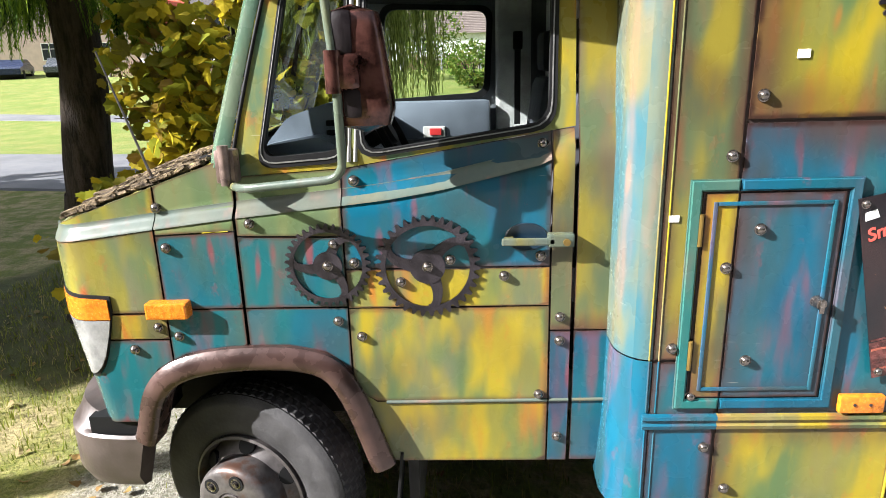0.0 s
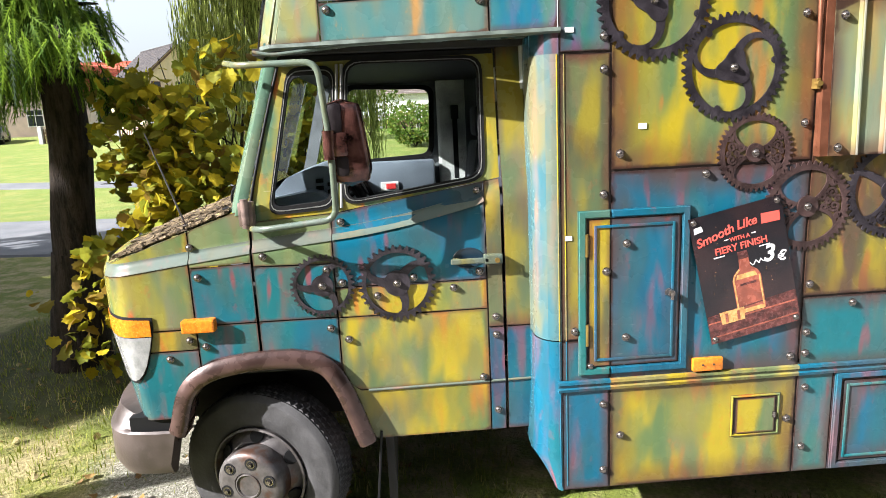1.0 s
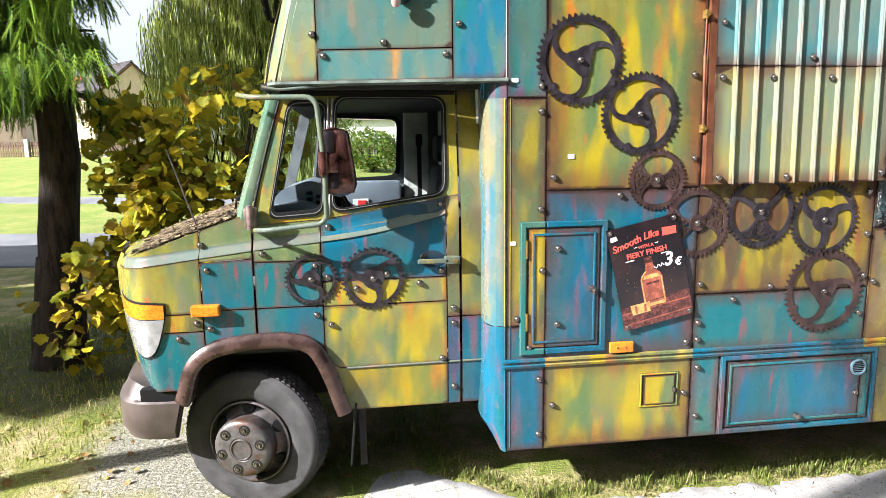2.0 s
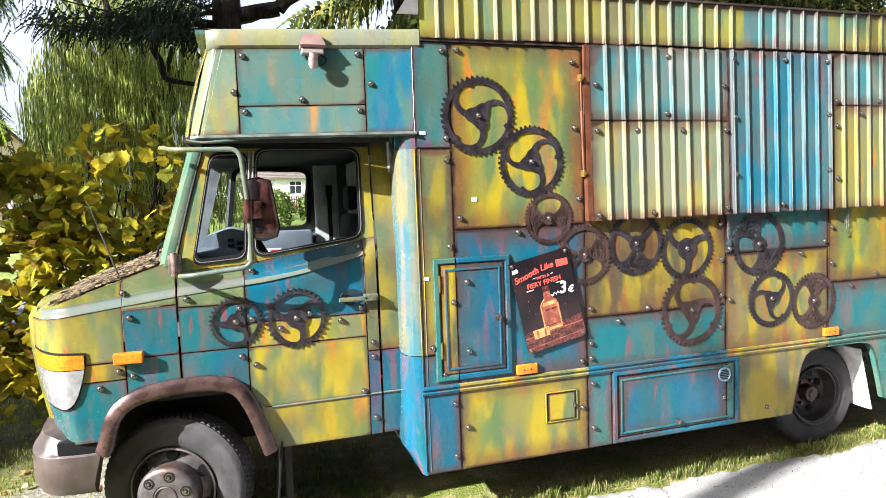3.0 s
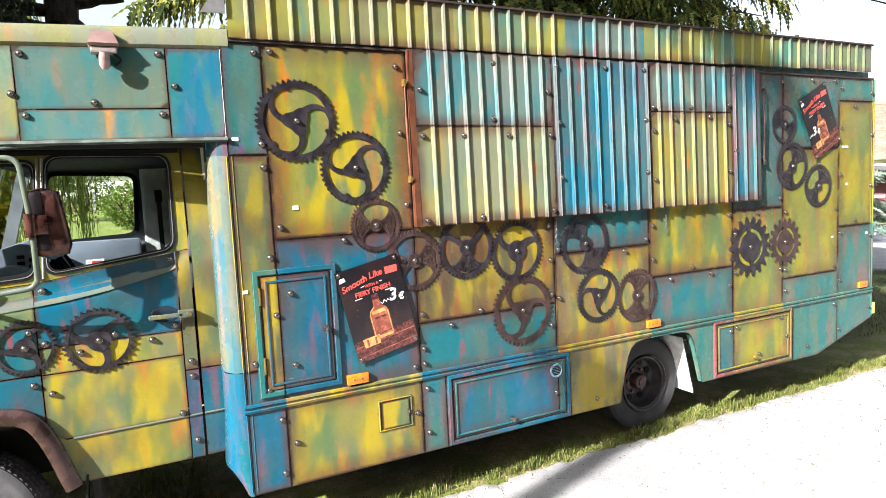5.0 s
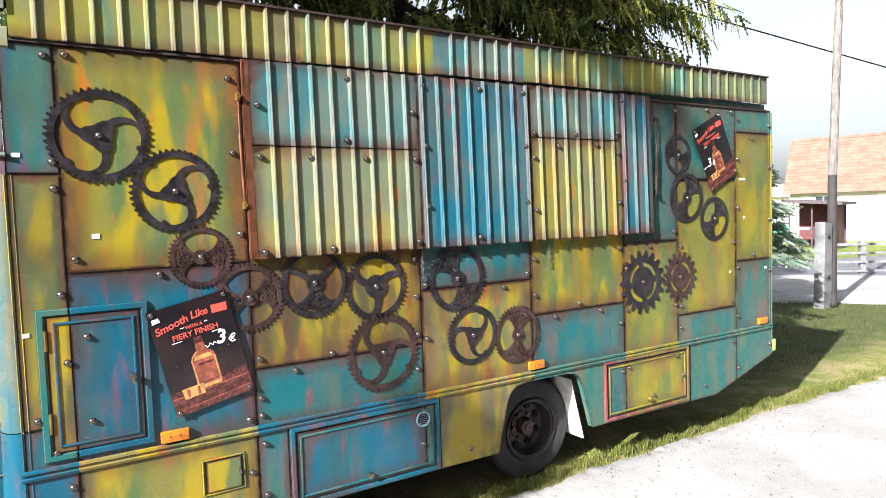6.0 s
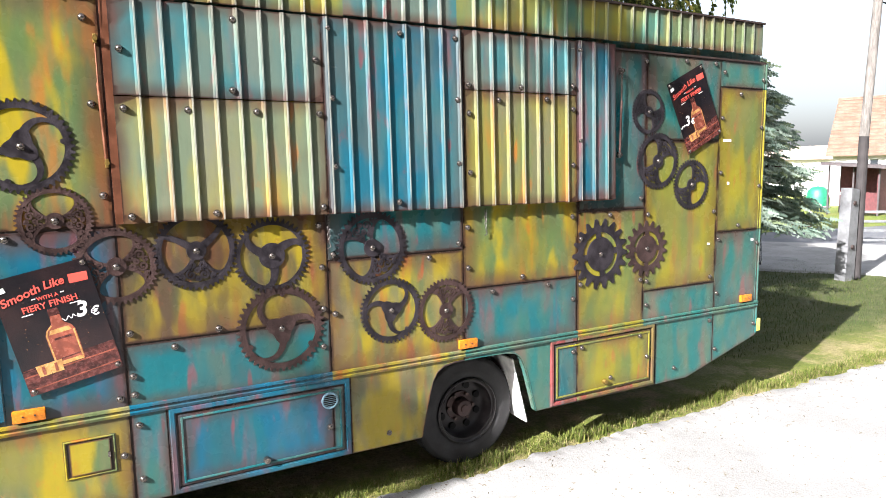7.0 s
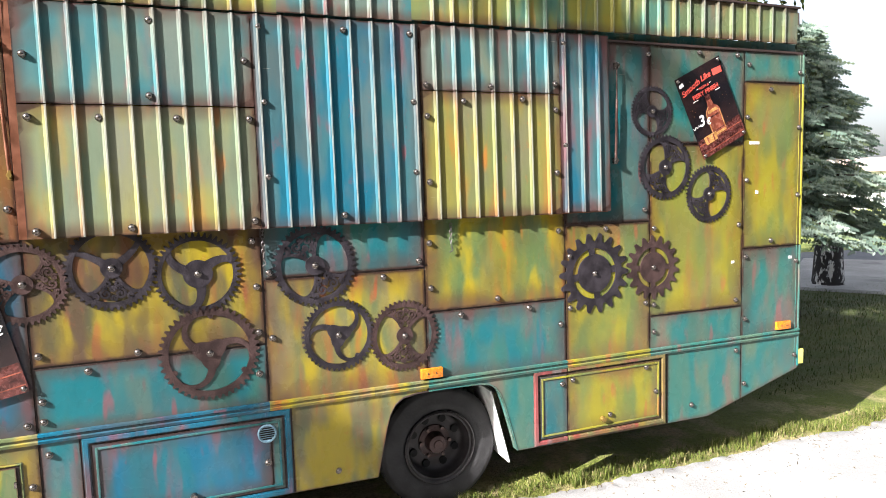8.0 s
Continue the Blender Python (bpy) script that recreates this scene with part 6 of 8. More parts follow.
# marker lamps, tail lamp
for x in (2.160, 4.655, 7.490):
    bm = bmesh.new()
    box(bm, x - 0.07, x + 0.07, FRONT - 0.024, FRONT, 0.935, 0.997, 0.006)
    lamp = part("marker_lamp", bm, m_amber, truck, "amber side marker lamp", True)
    for dx in (-0.025, 0.025):
        bm = bmesh.new()
        cyl(bm, (x + dx, FRONT - 0.0225, 0.966), (x + dx, FRONT - 0.027, 0.966), 0.005, seg=8)
        part("screw", bm, m_core, lamp)
bm = bmesh.new()
box(bm, 7.664, 7.72, -0.01, 0.06, 0.64, 0.755, 0.008)
part("tail_lamp", bm, plain("yellow_lens", (0.65, 0.6, 0.12), 0.25), truck, "small pale yellow rear lamp")

# gas struts and hook chains of the serving hatch
for x0, z0, x1, z1, mt in ((2.578, 2.79, 2.588, 2.19, m_copper), (5.985, 2.83, 5.975, 2.22, m_bronze)):
    bm = bmesh.new()
    mid = z0 + (z1 - z0) * 0.35
    cyl(bm, (x0, -0.03, z0), (x0, -0.03, mid), 0.005, seg=10)
    cyl(bm, (x0, -0.03, mid), (x1, -0.03, z1), 0.009, seg=12)
    st = part("hatch_strut", bm, mt, truck, "thin copper-coloured gas strut", True)
    for x, z in ((x0, z0), (x1, z1)):
        bm = bmesh.new()
        box(bm, x - 0.009, x + 0.009, -0.040, 0.0, z - 0.022, z + 0.022, 0.004)
        cyl(bm, (x, -0.05, z), (x, -0.02, z), 0.012, seg=10)
        part("strut_end", bm, m_brass if mt is m_copper else m_bolt, st, "brass strut end" if mt is m_copper else "steel strut end")
bm = bmesh.new()
box(bm, 2.604, 2.612, -0.026, -0.004, 1.90, 2.99)
part("hatch_hinge_strip", bm, m_copper, truck, "rusty vertical strip beside the hatch")
for x, z0, z1 in ((3.716, 1.88, 1.72), (4.803, 1.85, 1.73)):
    bm = bmesh.new()
    k = 0
    z = z0
    while z > z1:
        lathe(bm, [(0.009, -0.002), (0.011, 0.0), (0.009, 0.002), (0.007, 0.0), (0.009, -0.002)], 10, Matrix.Translation((x, -0.02, z)) @ pose(0, 0, 0, 90, 0, 90 * (k % 2)) @ Matrix.Diagonal((1, 1.5, 1, 1)))
        z -= 0.02
        k += 1
    tube(bm, [(x, -0.02, z1), (x + 0.012, -0.02, z1 - 0.03), (x - 0.01, -0.02, z1 - 0.04)], 0.004, 6)
    part("hook_chain", bm, m_rim, truck, "short steel chain with a hook", True)
m_white = plain("white_sticker", (0.78, 0.77, 0.74), 0.6)
for x, z, w, h in ((1.847, 2.05, 0.034, 0.024), (1.525, 1.585, 0.03, 0.02), (7.19, 2.336, 0.09, 0.02), (7.22, 1.98, 0.022, 0.022), (7.0, 1.48, 0.026, 0.018), (7.56, 1.48, 0.03, 0.02), (1.535, 2.45, 0.035, 0.02)):
    bm = bmesh.new()
    box(bm, x - w / 2, x + w / 2, FRONT - 0.003, FRONT, z - h / 2, z + h / 2)
    part("paper_scrap", bm, m_white, truck, "torn white paper scrap")


# ---- posters ----
def words(text, size, mat, parent, m, shear=0.0, name="lettering"):
    cu = bpy.data.curves.new(name, "FONT")
    cu.body, cu.size, cu.shear, cu.extrude, cu.offset = text, size, shear, 0.0006, size * 0.022
    cu.align_x, cu.align_y = "CENTER", "CENTER"
    tmp = new("tmp_text", cu)
    bpy.context.view_layer.update()
    me = bpy.data.meshes.new_from_object(tmp.evaluated_get(bpy.context.evaluated_depsgraph_get()))
    bpy.data.objects.remove(tmp)
    me.materials.clear()
    me.materials.append(mat)
    ob = new(name, me)
    ob.parent, ob.matrix_basis = parent, m
    return ob


def poster_backdrop():
    n = Nodes("poster_print")
    c = n.mix(n.ramp(n.noise(3, 3), 0.4, 0.7), (0.006, 0.005, 0.007), (0.025, 0.012, 0.012))
    c = n.mix(n.ramp(n.noise(90, 2, 0.5), 0.74, 0.78), c, (0.35, 0.2, 0.1))
    return n.done(c, 0.22)


m_poster = poster_backdrop()
m_ptext = Nodes("poster_red").done((0.55, 0.075, 0.055), 0.3)
m_pwhite = Nodes("poster_white").done((0.85, 0.83, 0.8), 0.3)
m_liquor = plain("poster_amber", (0.21, 0.058, 0.036), 0.25, 0, 0.35, 14, 0)
m_gold = plain("poster_gold", (0.42, 0.22, 0.075), 0.25, 0, 0.35, 25, 0)
m_plank = plain("poster_wood", (0.07, 0.020, 0.017), 0.25, 0, 0.6, 30, 0)


def poster(x, z, turn, price):
    bm = bmesh.new()
    box(bm, -0.21, 0.21, -0.297, 0.297, 0.0, 0.003)
    p = part("poster", bm, m_poster, truck, "dark drinks poster with red lettering and an amber bottle")
    p.matrix_basis = Matrix.Translation((x, FRONT - 0.014, z)) @ UP @ pose(0, 0, 0, 0, 0, turn)

    def flat(name, pts, mat, h=0.0036, label=""):
        b = bmesh.new()
        lo = [b.verts.new((u, v, 0.0025)) for u, v in pts]
        up = [b.verts.new((u, v, h)) for u, v in pts]
        b.faces.new(up)
        for i in range(len(pts)):
            b.faces.new((lo[i], lo[(i + 1) % len(pts)], up[(i + 1) % len(pts)], up[i]))
        return part(name, b, mat, p, label)

    def at(u, v, r=0.0):
        return pose(u, v, 0.0045, 0, 0, r)

    words("Smooth", 0.056, m_ptext, p, at(-0.108, 0.192, 11), 0.2)
    words("Like", 0.056, m_ptext, p, at(0.040, 0.215, 3), 0.2)
    flat("name_bar", [(0.106, 0.192), (0.190, 0.187), (0.194, 0.231), (0.110, 0.238)], m_ptext, label="plain red bar in place of a name")
    words("WITH A", 0.026, m_ptext, p, at(0.0, 0.158))
    words("FIERY FINISH", 0.043, m_ptext, p, at(0.0, 0.120))
    for u, v, w in ((-0.105, 0.095, 0.05), (0.105, 0.095, 0.05), (-0.06, 0.163, 0.018), (0.065, 0.163, 0.018)):
        flat("dash", [(u - w / 2, v - 0.002), (u + w / 2, v - 0.002), (u + w / 2, v + 0.002), (u - w / 2, v + 0.002)], m_pwhite)
    # table, bottle, glass
    flat("table", [(-0.21, -0.297), (0.21, -0.297), (0.21, -0.15), (-0.21, -0.175)], m_plank, 0.0032, "reddish printed table top")
    for k, (va, vb, w) in enumerate(((-0.168, -0.148, 0.003), (-0.20, -0.195, 0.0035), (-0.245, -0.222, 0.0022), (-0.268, -0.258, 0.003))):
        flat("table_gleam", [(-0.205, va - w), (0.205, vb - w), (0.205, vb + w), (-0.205, va + w)], m_liquor if k % 2 else m_plank, 0.0042)
    body = [(-0.062, -0.19), (0.062, -0.19), (0.066, -0.18), (0.066, -0.03), (0.055, -0.005), (0.026, 0.02), (0.022, 0.06), (-0.022, 0.06), (-0.026, 0.02), (-0.055, -0.005), (-0.066, -0.03), (-0.066, -0.18)]
    flat("bottle", body, m_liquor, 0.0040, "printed amber whiskey bottle")
    flat("bottle_cap", [(-0.024, 0.062), (0.024, 0.062), (0.022, 0.095), (-0.022, 0.095)], m_plank, 0.0042)
    flat("bottle_gleam", [(-0.064, -0.18), (-0.057, -0.18), (-0.057, -0.03), (-0.048, -0.008), (-0.024, 0.012), (-0.03, 0.016), (-0.056, -0.008), (-0.064, -0.03)], m_gold, 0.0046)
    flat("bottle_gleam", [(0.055, -0.03), (0.062, -0.03), (0.062, -0.17), (0.055, -0.17)], m_gold, 0.0046)
    flat("bottle_gleam", [(-0.05, -0.03), (0.05, -0.03), (0.04, -0.008), (-0.04, -0.008)], m_gold, 0.0046)
    flat("bottle_base", [(-0.06, -0.19), (0.06, -0.19), (0.06, -0.172), (-0.06, -0.172)], m_gold, 0.0046)
    flat("label_bar", [(-0.035, -0.062), (0.04, -0.062), (0.04, -0.052), (-0.035, -0.052)], m_plank, 0.0046)
    for u, v in ((-0.12, -0.205), (-0.065, -0.205)):
        flat("glass", [(u - 0.026, v - 0.012), (u + 0.026, v - 0.012), (u + 0.03, v + 0.045), (u - 0.03, v + 0.045)], m_gold, 0.0050, "printed tumbler of amber spirit")
        flat("glass_shade", [(u - 0.008, v - 0.006), (u + 0.004, v - 0.006), (u + 0.006, v + 0.036), (u - 0.006, v + 0.036)], m_liquor, 0.0056)
    u, v = price
    words("3", 0.105, m_pwhite, p, at(u - 0.015, v + 0.005, -6), 0.2, "chalked_price")
    words("€", 0.060, m_pwhite, p, at(u + 0.040, v - 0.022, -2), 0.2, "chalked_price")
    for k, (du, dv) in enumerate(((-0.105, -0.012), (-0.090, -0.026), (-0.078, -0.006), (-0.066, -0.024), (-0.056, -0.004))):
        nu, nv = (du + 0.011, dv + (0.018 if k % 2 else -0.016))
        flat("scribble", [(u + du, v + dv), (u + du + 0.004, v + dv), (u + nu + 0.004, v + nv), (u + nu, v + nv)], m_pwhite)
    rng = random.Random(int(x * 10))
    for k in range(26):
        a, b_ = rng.uniform(-0.17, 0.17), rng.uniform(-0.12, 0.07)
        if abs(a) < 0.075:
            continue
        w = rng.uniform(0.0012, 0.003)
        flat("spark", [(a, b_), (a + w, b_ + w * 2), (a + w * 1.5, b_ + w)], m_gold)
    for cu_, cv in ((-0.19, 0.277), (0.19, 0.277), (0.19, -0.277), (-0.19, -0.277)):
        b = new("poster_bolt", BOLT.data)
        b.parent, b.location, b.scale = p, (cu_, cv, 0.003), (0.75, 0.75, 0.75)
    flat("paper_scrap", [(-0.195, 0.225), (-0.155, 0.23), (-0.16, 0.255), (-0.193, 0.25)], m_pwhite, 0.0052)


poster(2.318, 1.393, 12.5, (0.13, 0.045))
poster(6.775, 2.578, 26.0, (-0.105, -0.055))


# ---- trees, grass and houses round the truck ----
def raw_mesh(name, verts, faces, mat, parent=None, label="", smooth=False):
    me = bpy.data.meshes.new(name)
    me.from_pydata([tuple(v) for v in verts], [], [tuple(f) for f in faces])
    me.materials.append(mat)
    if smooth:
        me.shade_smooth()
    ob = new(name, me)
    ob.parent = parent
    if label:
        tagged(ob, label)
    return ob


def leaf_material(name, a, b, c, trans=0.35):
    """Leaves that vary one by one and let some light through."""
    n = Nodes(name)
    geo = n.add("ShaderNodeNewGeometry")
    r = geo.outputs["Random Per Island"]
    col = n.mix(n.ramp(r, 0.15, 0.55), a, b)
    col = n.mix(n.ramp(r, 0.70, 0.95), col, c)
    col = n.mix(n.ramp(n.noise(30, 3), 0.45, 0.75, 0.0, 0.35), col, tuple(v * 0.45 for v in a))
    out = n.tree.nodes["Material Output"]
    n.done(col, 0.6, 0, 0.07)
    tl = n.add("ShaderNodeBsdfTranslucent", Color=col)
    mx = n.add("ShaderNodeMixShader")
    n.put(mx, "0", trans)
    n.put(mx, "1", n.bsdf.outputs[0])
    n.put(mx, "2", tl.outputs[0])
    n.tree.links.new(mx.outputs[0], out.inputs[0])
    return n.mat


def bark(name, a, b):
    n = Nodes(name)
    w = n.noise(1.0, 5, 0.7, (16, 16, 3.5))
    n.bump(w, 1.0, 0.05)
    return n.done(n.mix(n.ramp(w, 0.35, 0.65), a, b), 0.9, 0, 0.2)


m_bark = bark("dark_bark", (0.012, 0.009, 0.007), (0.045, 0.034, 0.026))
m_maple = leaf_material("maple_leaf", (0.42, 0.33, 0.020), (0.170, 0.190, 0.020), (0.20, 0.13, 0.026), 0.45)
m_larch = leaf_material("larch_needles", (0.06, 0.12, 0.014), (0.20, 0.31, 0.030), (0.02, 0.04, 0.012), 0.45)
m_willow = leaf_material("willow_leaf", (0.16, 0.20, 0.040), (0.40, 0.44, 0.11), (0.10, 0.13, 0.03), 0.45)
m_spruce = leaf_material("spruce_needles", (0.034, 0.052, 0.017), (0.115, 0.142, 0.032), (0.28, 0.25, 0.055), 0.35)
m_bluespruce = leaf_material("blue_spruce_needles", (0.12, 0.175, 0.135), (0.25, 0.31, 0.255), (0.15, 0.19, 0.10), 0.3)
m_pine = leaf_material("pine_needles", (0.010, 0.019, 0.011), (0.017, 0.028, 0.016), (0.032, 0.040, 0.016), 0.12)
m_belt = leaf_material("belt_leaf", (0.016, 0.026, 0.010), (0.034, 0.050, 0.016), (0.060, 0.062, 0.018), 0.25)
m_bush = leaf_material("bush_leaf", (0.07, 0.13, 0.02), (0.12, 0.17, 0.03), (0.20, 0.20, 0.04), 0.35)


def limb(bm, p0, p1, r0, r1, bends=5, wob=0.08, rng=random, seg=9):
    p0, p1 = Vector(p0), Vector(p1)
    L = (p1 - p0).length
    rings = []
    for i in range(bends + 1):
        t = i / bends
        p = p0.lerp(p1, t) + Vector((rng.uniform(-1, 1), rng.uniform(-1, 1), rng.uniform(-0.4, 0.4))) * wob * L * math.sin(math.pi * t) * 0.5
        r = r0 + (r1 - r0) * t
        q = (p1 - p0).to_track_quat("Z", "Y")
        rings.append([bm.verts.new(p + q @ Vector((r * math.cos(2 * math.pi * k / seg), r * math.sin(2 * math.pi * k / seg), 0)) * rng.uniform(0.92, 1.08)) for k in range(seg)])
    for a, b in zip(rings, rings[1:]):
        for k in range(seg):
            bm.faces.new((a[k], a[(k + 1) % seg], b[(k + 1) % seg], b[k]))
    return p1


HALF_MAPLE = [(0.07, -0.32), (0.29, -0.35), (0.33, -0.18), (0.51, -0.02), (0.42, 0.09), (0.43, 0.27), (0.28, 0.26), (0.19, 0.38)]
MAPLE = [(0.0, -0.42)] + HALF_MAPLE + [(0.0, 0.52)] + [(-x, y) for x, y in reversed(HALF_MAPLE)]
DIAMOND = [(0.0, -0.5), (0.14, 0.0), (0.0, 0.5), (-0.14, 0.0)]
OVAL = [(0.0, -0.5), (0.24, -0.2), (0.22, 0.18), (0.0, 0.5), (-0.22, 0.18), (-0.24, -0.2)]


def leaves(name, centres, size, shape, mat, parent, label, rng, droop=0.5, curl_=0.18, vary=0.4):
    """One mesh of many single leaves, each a bent polygon of its own."""
    n = len(centres)
    k = len(shape)
    sh = np.array(shape)
    c = np.array(centres)
    a = rng.uniform(0, 2 * np.pi, n)
    tilt = rng.normal(droop, 0.5, n)
    roll = rng.normal(0, 0.6, n)
    s = size * (1 + vary * rng.uniform(-1, 1, n))
    u = np.stack([np.cos(a), np.sin(a), 0 * a], 1)
    w = np.stack([-np.sin(a) * np.cos(tilt), np.cos(a) * np.cos(tilt), -np.sin(tilt)], 1)
    nrm = np.cross(u, w)
    u2 = u * np.cos(roll)[:, None] + nrm * np.sin(roll)[:, None]
    nrm2 = np.cross(u2, w)
    bend = curl_ * (np.abs(sh[:, 0]) * 2) ** 2 - curl_ * 0.5 * (sh[:, 1] * 2) ** 2
    V = c[:, None, :] + s[:, None, None] * (sh[None, :, 0, None] * u2[:, None, :] + sh[None, :, 1, None] * w[:, None, :] + bend[None, :, None] * nrm2[:, None, :] * 0.5)
    mid = c + 0.02 * s[:, None] * nrm2
    allv = np.concatenate([V, mid[:, None, :]], 1).reshape(-1, 3)
    base = (np.arange(n) * (k + 1))[:, None]
    i = np.arange(k)[None, :]
    f = np.stack([base + i, base + (i + 1) % k, np.broadcast_to(base + k, (n, k))], 2).reshape(-1, 3)
    return raw_mesh(name, allv.tolist(), f.tolist(), mat, parent, label)


def maple(x, y, z=0.0):
    t = thing("maple_bush", x, y, z, "young maple with large yellow-green autumn leaves", "tree")
    rng = random.Random(11)
    nr = np.random.default_rng(11)
    bm = bmesh.new()
    tips = []
    for k in range(9):
        a = rng.uniform(0, 2 * math.pi)
        tip = limb(bm, (rng.uniform(-0.15, 0.15), rng.uniform(-0.1, 0.1), 0), (0.75 * math.cos(a) * rng.uniform(0.5, 1.4), 0.45 * math.sin(a), rng.uniform(1.7, 2.7)), 0.03, 0.012, 6, 0.12, rng, 7)
        for j in range(4):
            s = limb(bm, Vector((0, 0, 0.3)).lerp(tip, rng.uniform(0.35, 0.95)), tip + Vector((rng.uniform(-0.5, 0.5), rng.uniform(-0.4, 0.4), rng.uniform(-0.7, 0.25))), 0.011, 0.004, 3, 0.15, rng, 5)
            tips.append(s)
    part("stem", bm, m_bark, t, "", True)
    pts = []
    for bx, by, bz, rx, ry, rz, n in ((0.02, 0, 1.35, 0.92, 0.6, 1.05, 1150), (0.15, -0.1, 2.15, 0.85, 0.5, 0.75, 680), (-0.15, -0.25, 0.65, 0.95, 0.45, 0.55, 700), (0.75, 0.1, 1.55, 0.45, 0.4, 0.75, 480), (-0.25, -0.2, 1.6, 0.45, 0.4, 0.6, 280), (-1.05, -0.35, 0.75, 0.50, 0.35, 0.62, 420), (-0.55, -0.1, 2.0, 0.42, 0.4, 0.85, 420)):
        d = nr.normal(0, 1, (n, 3))
        d /= np.linalg.norm(d, axis=1)[:, None]
        rad = nr.uniform(0.45, 1.08, n) ** 0.7
        p = d * rad[:, None] * np.array([rx, ry, rz]) + np.array([bx, by, bz])
        keep = [not (noise.noise(Vector(q) * 1.9 + Vector((3, 1, 7))) < -0.10) for q in p]
        pts.append(p[np.array(keep)])
    P = np.concatenate(pts)
    P = P[P[:, 2] > 0.12]
    leaves("crown", P, 0.122, MAPLE, m_maple, t, "large yellow-green lobed leaves", nr, 0.75)
    return t


maple(-0.80, 3.05)


def feather(L, w, pairs=5):
    """A twig with needle tufts: flat jagged outline along x."""
    pts = [(0.0, -0.04 * w)]
    for i in range(pairs):
        t0 = (i + 0.25) / pairs
        pts += [(t0 * L, -w * (1.05 - 0.75 * t0)), ((i + 0.75) / pairs * L, -0.12 * w)]
    pts.append((L, 0))
    for i in reversed(range(pairs)):
        t0 = (i + 0.25) / pairs
        pts += [((i + 0.75) / pairs * L, 0.12 * w), (t0 * L, w * (1.05 - 0.75 * t0))]
    pts.append((0.0, 0.04 * w))
    return pts


def needled(pairs):
    """A hanging twig: thin forward-slanting needles on both sides of a fine stem."""
    up, down = [], []
    for i in range(pairs):
        t = (i + 0.2) / pairs
        w = 1.0 - 0.55 * t
        up += [(t, 0.10), (t + 1.15 / pairs, w), (t + 0.40 / pairs, 0.10)]
        down += [(t + 0.1 / pairs, -0.10), (t + 1.25 / pairs, -w), (t + 0.50 / pairs, -0.10)]
    return [(0.0, -0.08)] + down + [(1.04, 0.0)] + up[::-1] + [(0.0, 0.08)]


def conifer(name, x, y, z0, z1, r0, r1, mat, label, seed, branches=70, per=42, sag=0.35, twig=0.30, wide=0.06, hang=0.6, trunk_r=0.2, top=None, sector=None, category="spruce tree", bmat=None, tilt=0.0, needles=0, shift=0.0):
    """Trunk, sagging limbs, and feathered twigs that hang from them."""
    t = thing(name, x, y, 0, label, category)
    rng = random.Random(seed)
    bm = bmesh.new()
    H = top or z1 + 1
    limb(bm, (-0.1 * tilt, 0, -0.1), (tilt * H, 0, H), trunk_r, trunk_r * 0.35, 12, 0.012, rng, 14)
    limb(bm, (0, 0, -0.1), (tilt * 1.1, 0, 1.1), trunk_r * 1.45, trunk_r * 0.90, 5, 0.01, rng, 14)
    part("trunk", bm, bmat or m_bark, t, "", True)
    fe = np.array(needled(needles) if needles else feather(1.0, 1.0))
    k = len(fe)
    V, F = [], []
    bm = bmesh.new()
    for b in range(branches):
        f = (b + rng.random()) / branches
        z = z0 + (z1 - z0) * f
        a = rng.uniform(0, 2 * math.pi) if sector is None else rng.uniform(*sector)
        R = (r0 + (r1 - r0) * f) * rng.uniform(0.6, 1.12)
        if tilt and b % 9 == 0:
            a, R = rng.uniform(5.9, 7.0), R * 0.55
        d = Vector((math.cos(a), math.sin(a), 0))
        side = Vector((-d.y, d.x, 0))
        foot = Vector((tilt * z + shift, 0, 0))
        tip = foot + d * R + Vector((0, 0, z - sag * R + rng.uniform(-0.1, 0.15)))
        limb(bm, (foot.x, 0, z), tip, 0.035, 0.008, 4, 0.05, rng, 6)
        for j in range(per):
            s = rng.uniform(0.22, 1.04)
            p = foot + d * (R * s) + Vector((0, 0, z - sag * R * s ** 1.4)) + side * rng.gauss(0, 0.10 * R * s + 0.05) + Vector((0, 0, rng.gauss(0, 0.05)))
            out = (d * rng.uniform(0.1, 0.9) + side * rng.uniform(-0.9, 0.9) + Vector((0, 0, -hang * rng.uniform(0.3, 2.0)))).normalized()
            nrm = out.cross(Vector((rng.uniform(-1, 1), rng.uniform(-1, 1), rng.uniform(-0.3, 0.3)))).normalized()
            L, w = twig * rng.uniform(0.6, 1.35), wide * rng.uniform(0.7, 1.3)
            base = len(V)
            for u, v in fe:
                q = p + out * (u * L) + nrm * (v * w) + Vector((0, 0, -0.10 * L * u * u))
                V.append((q.x, q.y, q.z))
            F.append(tuple(range(base, base + k)))
    tagged(part("branchwork", bm, bmat or m_bark, t, "", True), kind="stuff")
    raw_mesh("crown", V, F, mat, t)
    return t


# larch beside the maple; its dark trunk and light hanging twigs
conifer("larch", -2.32, 3.24, 2.72, 7.3, 1.10, 1.10, m_larch, "larch with dark trunk and light green drooping twigs", 3, 80, 120, 0.30, 0.30, 0.036, 1.9, 0.20, 8.5, (2.3, 5.3), "larch tree", None, 0.085, 10)
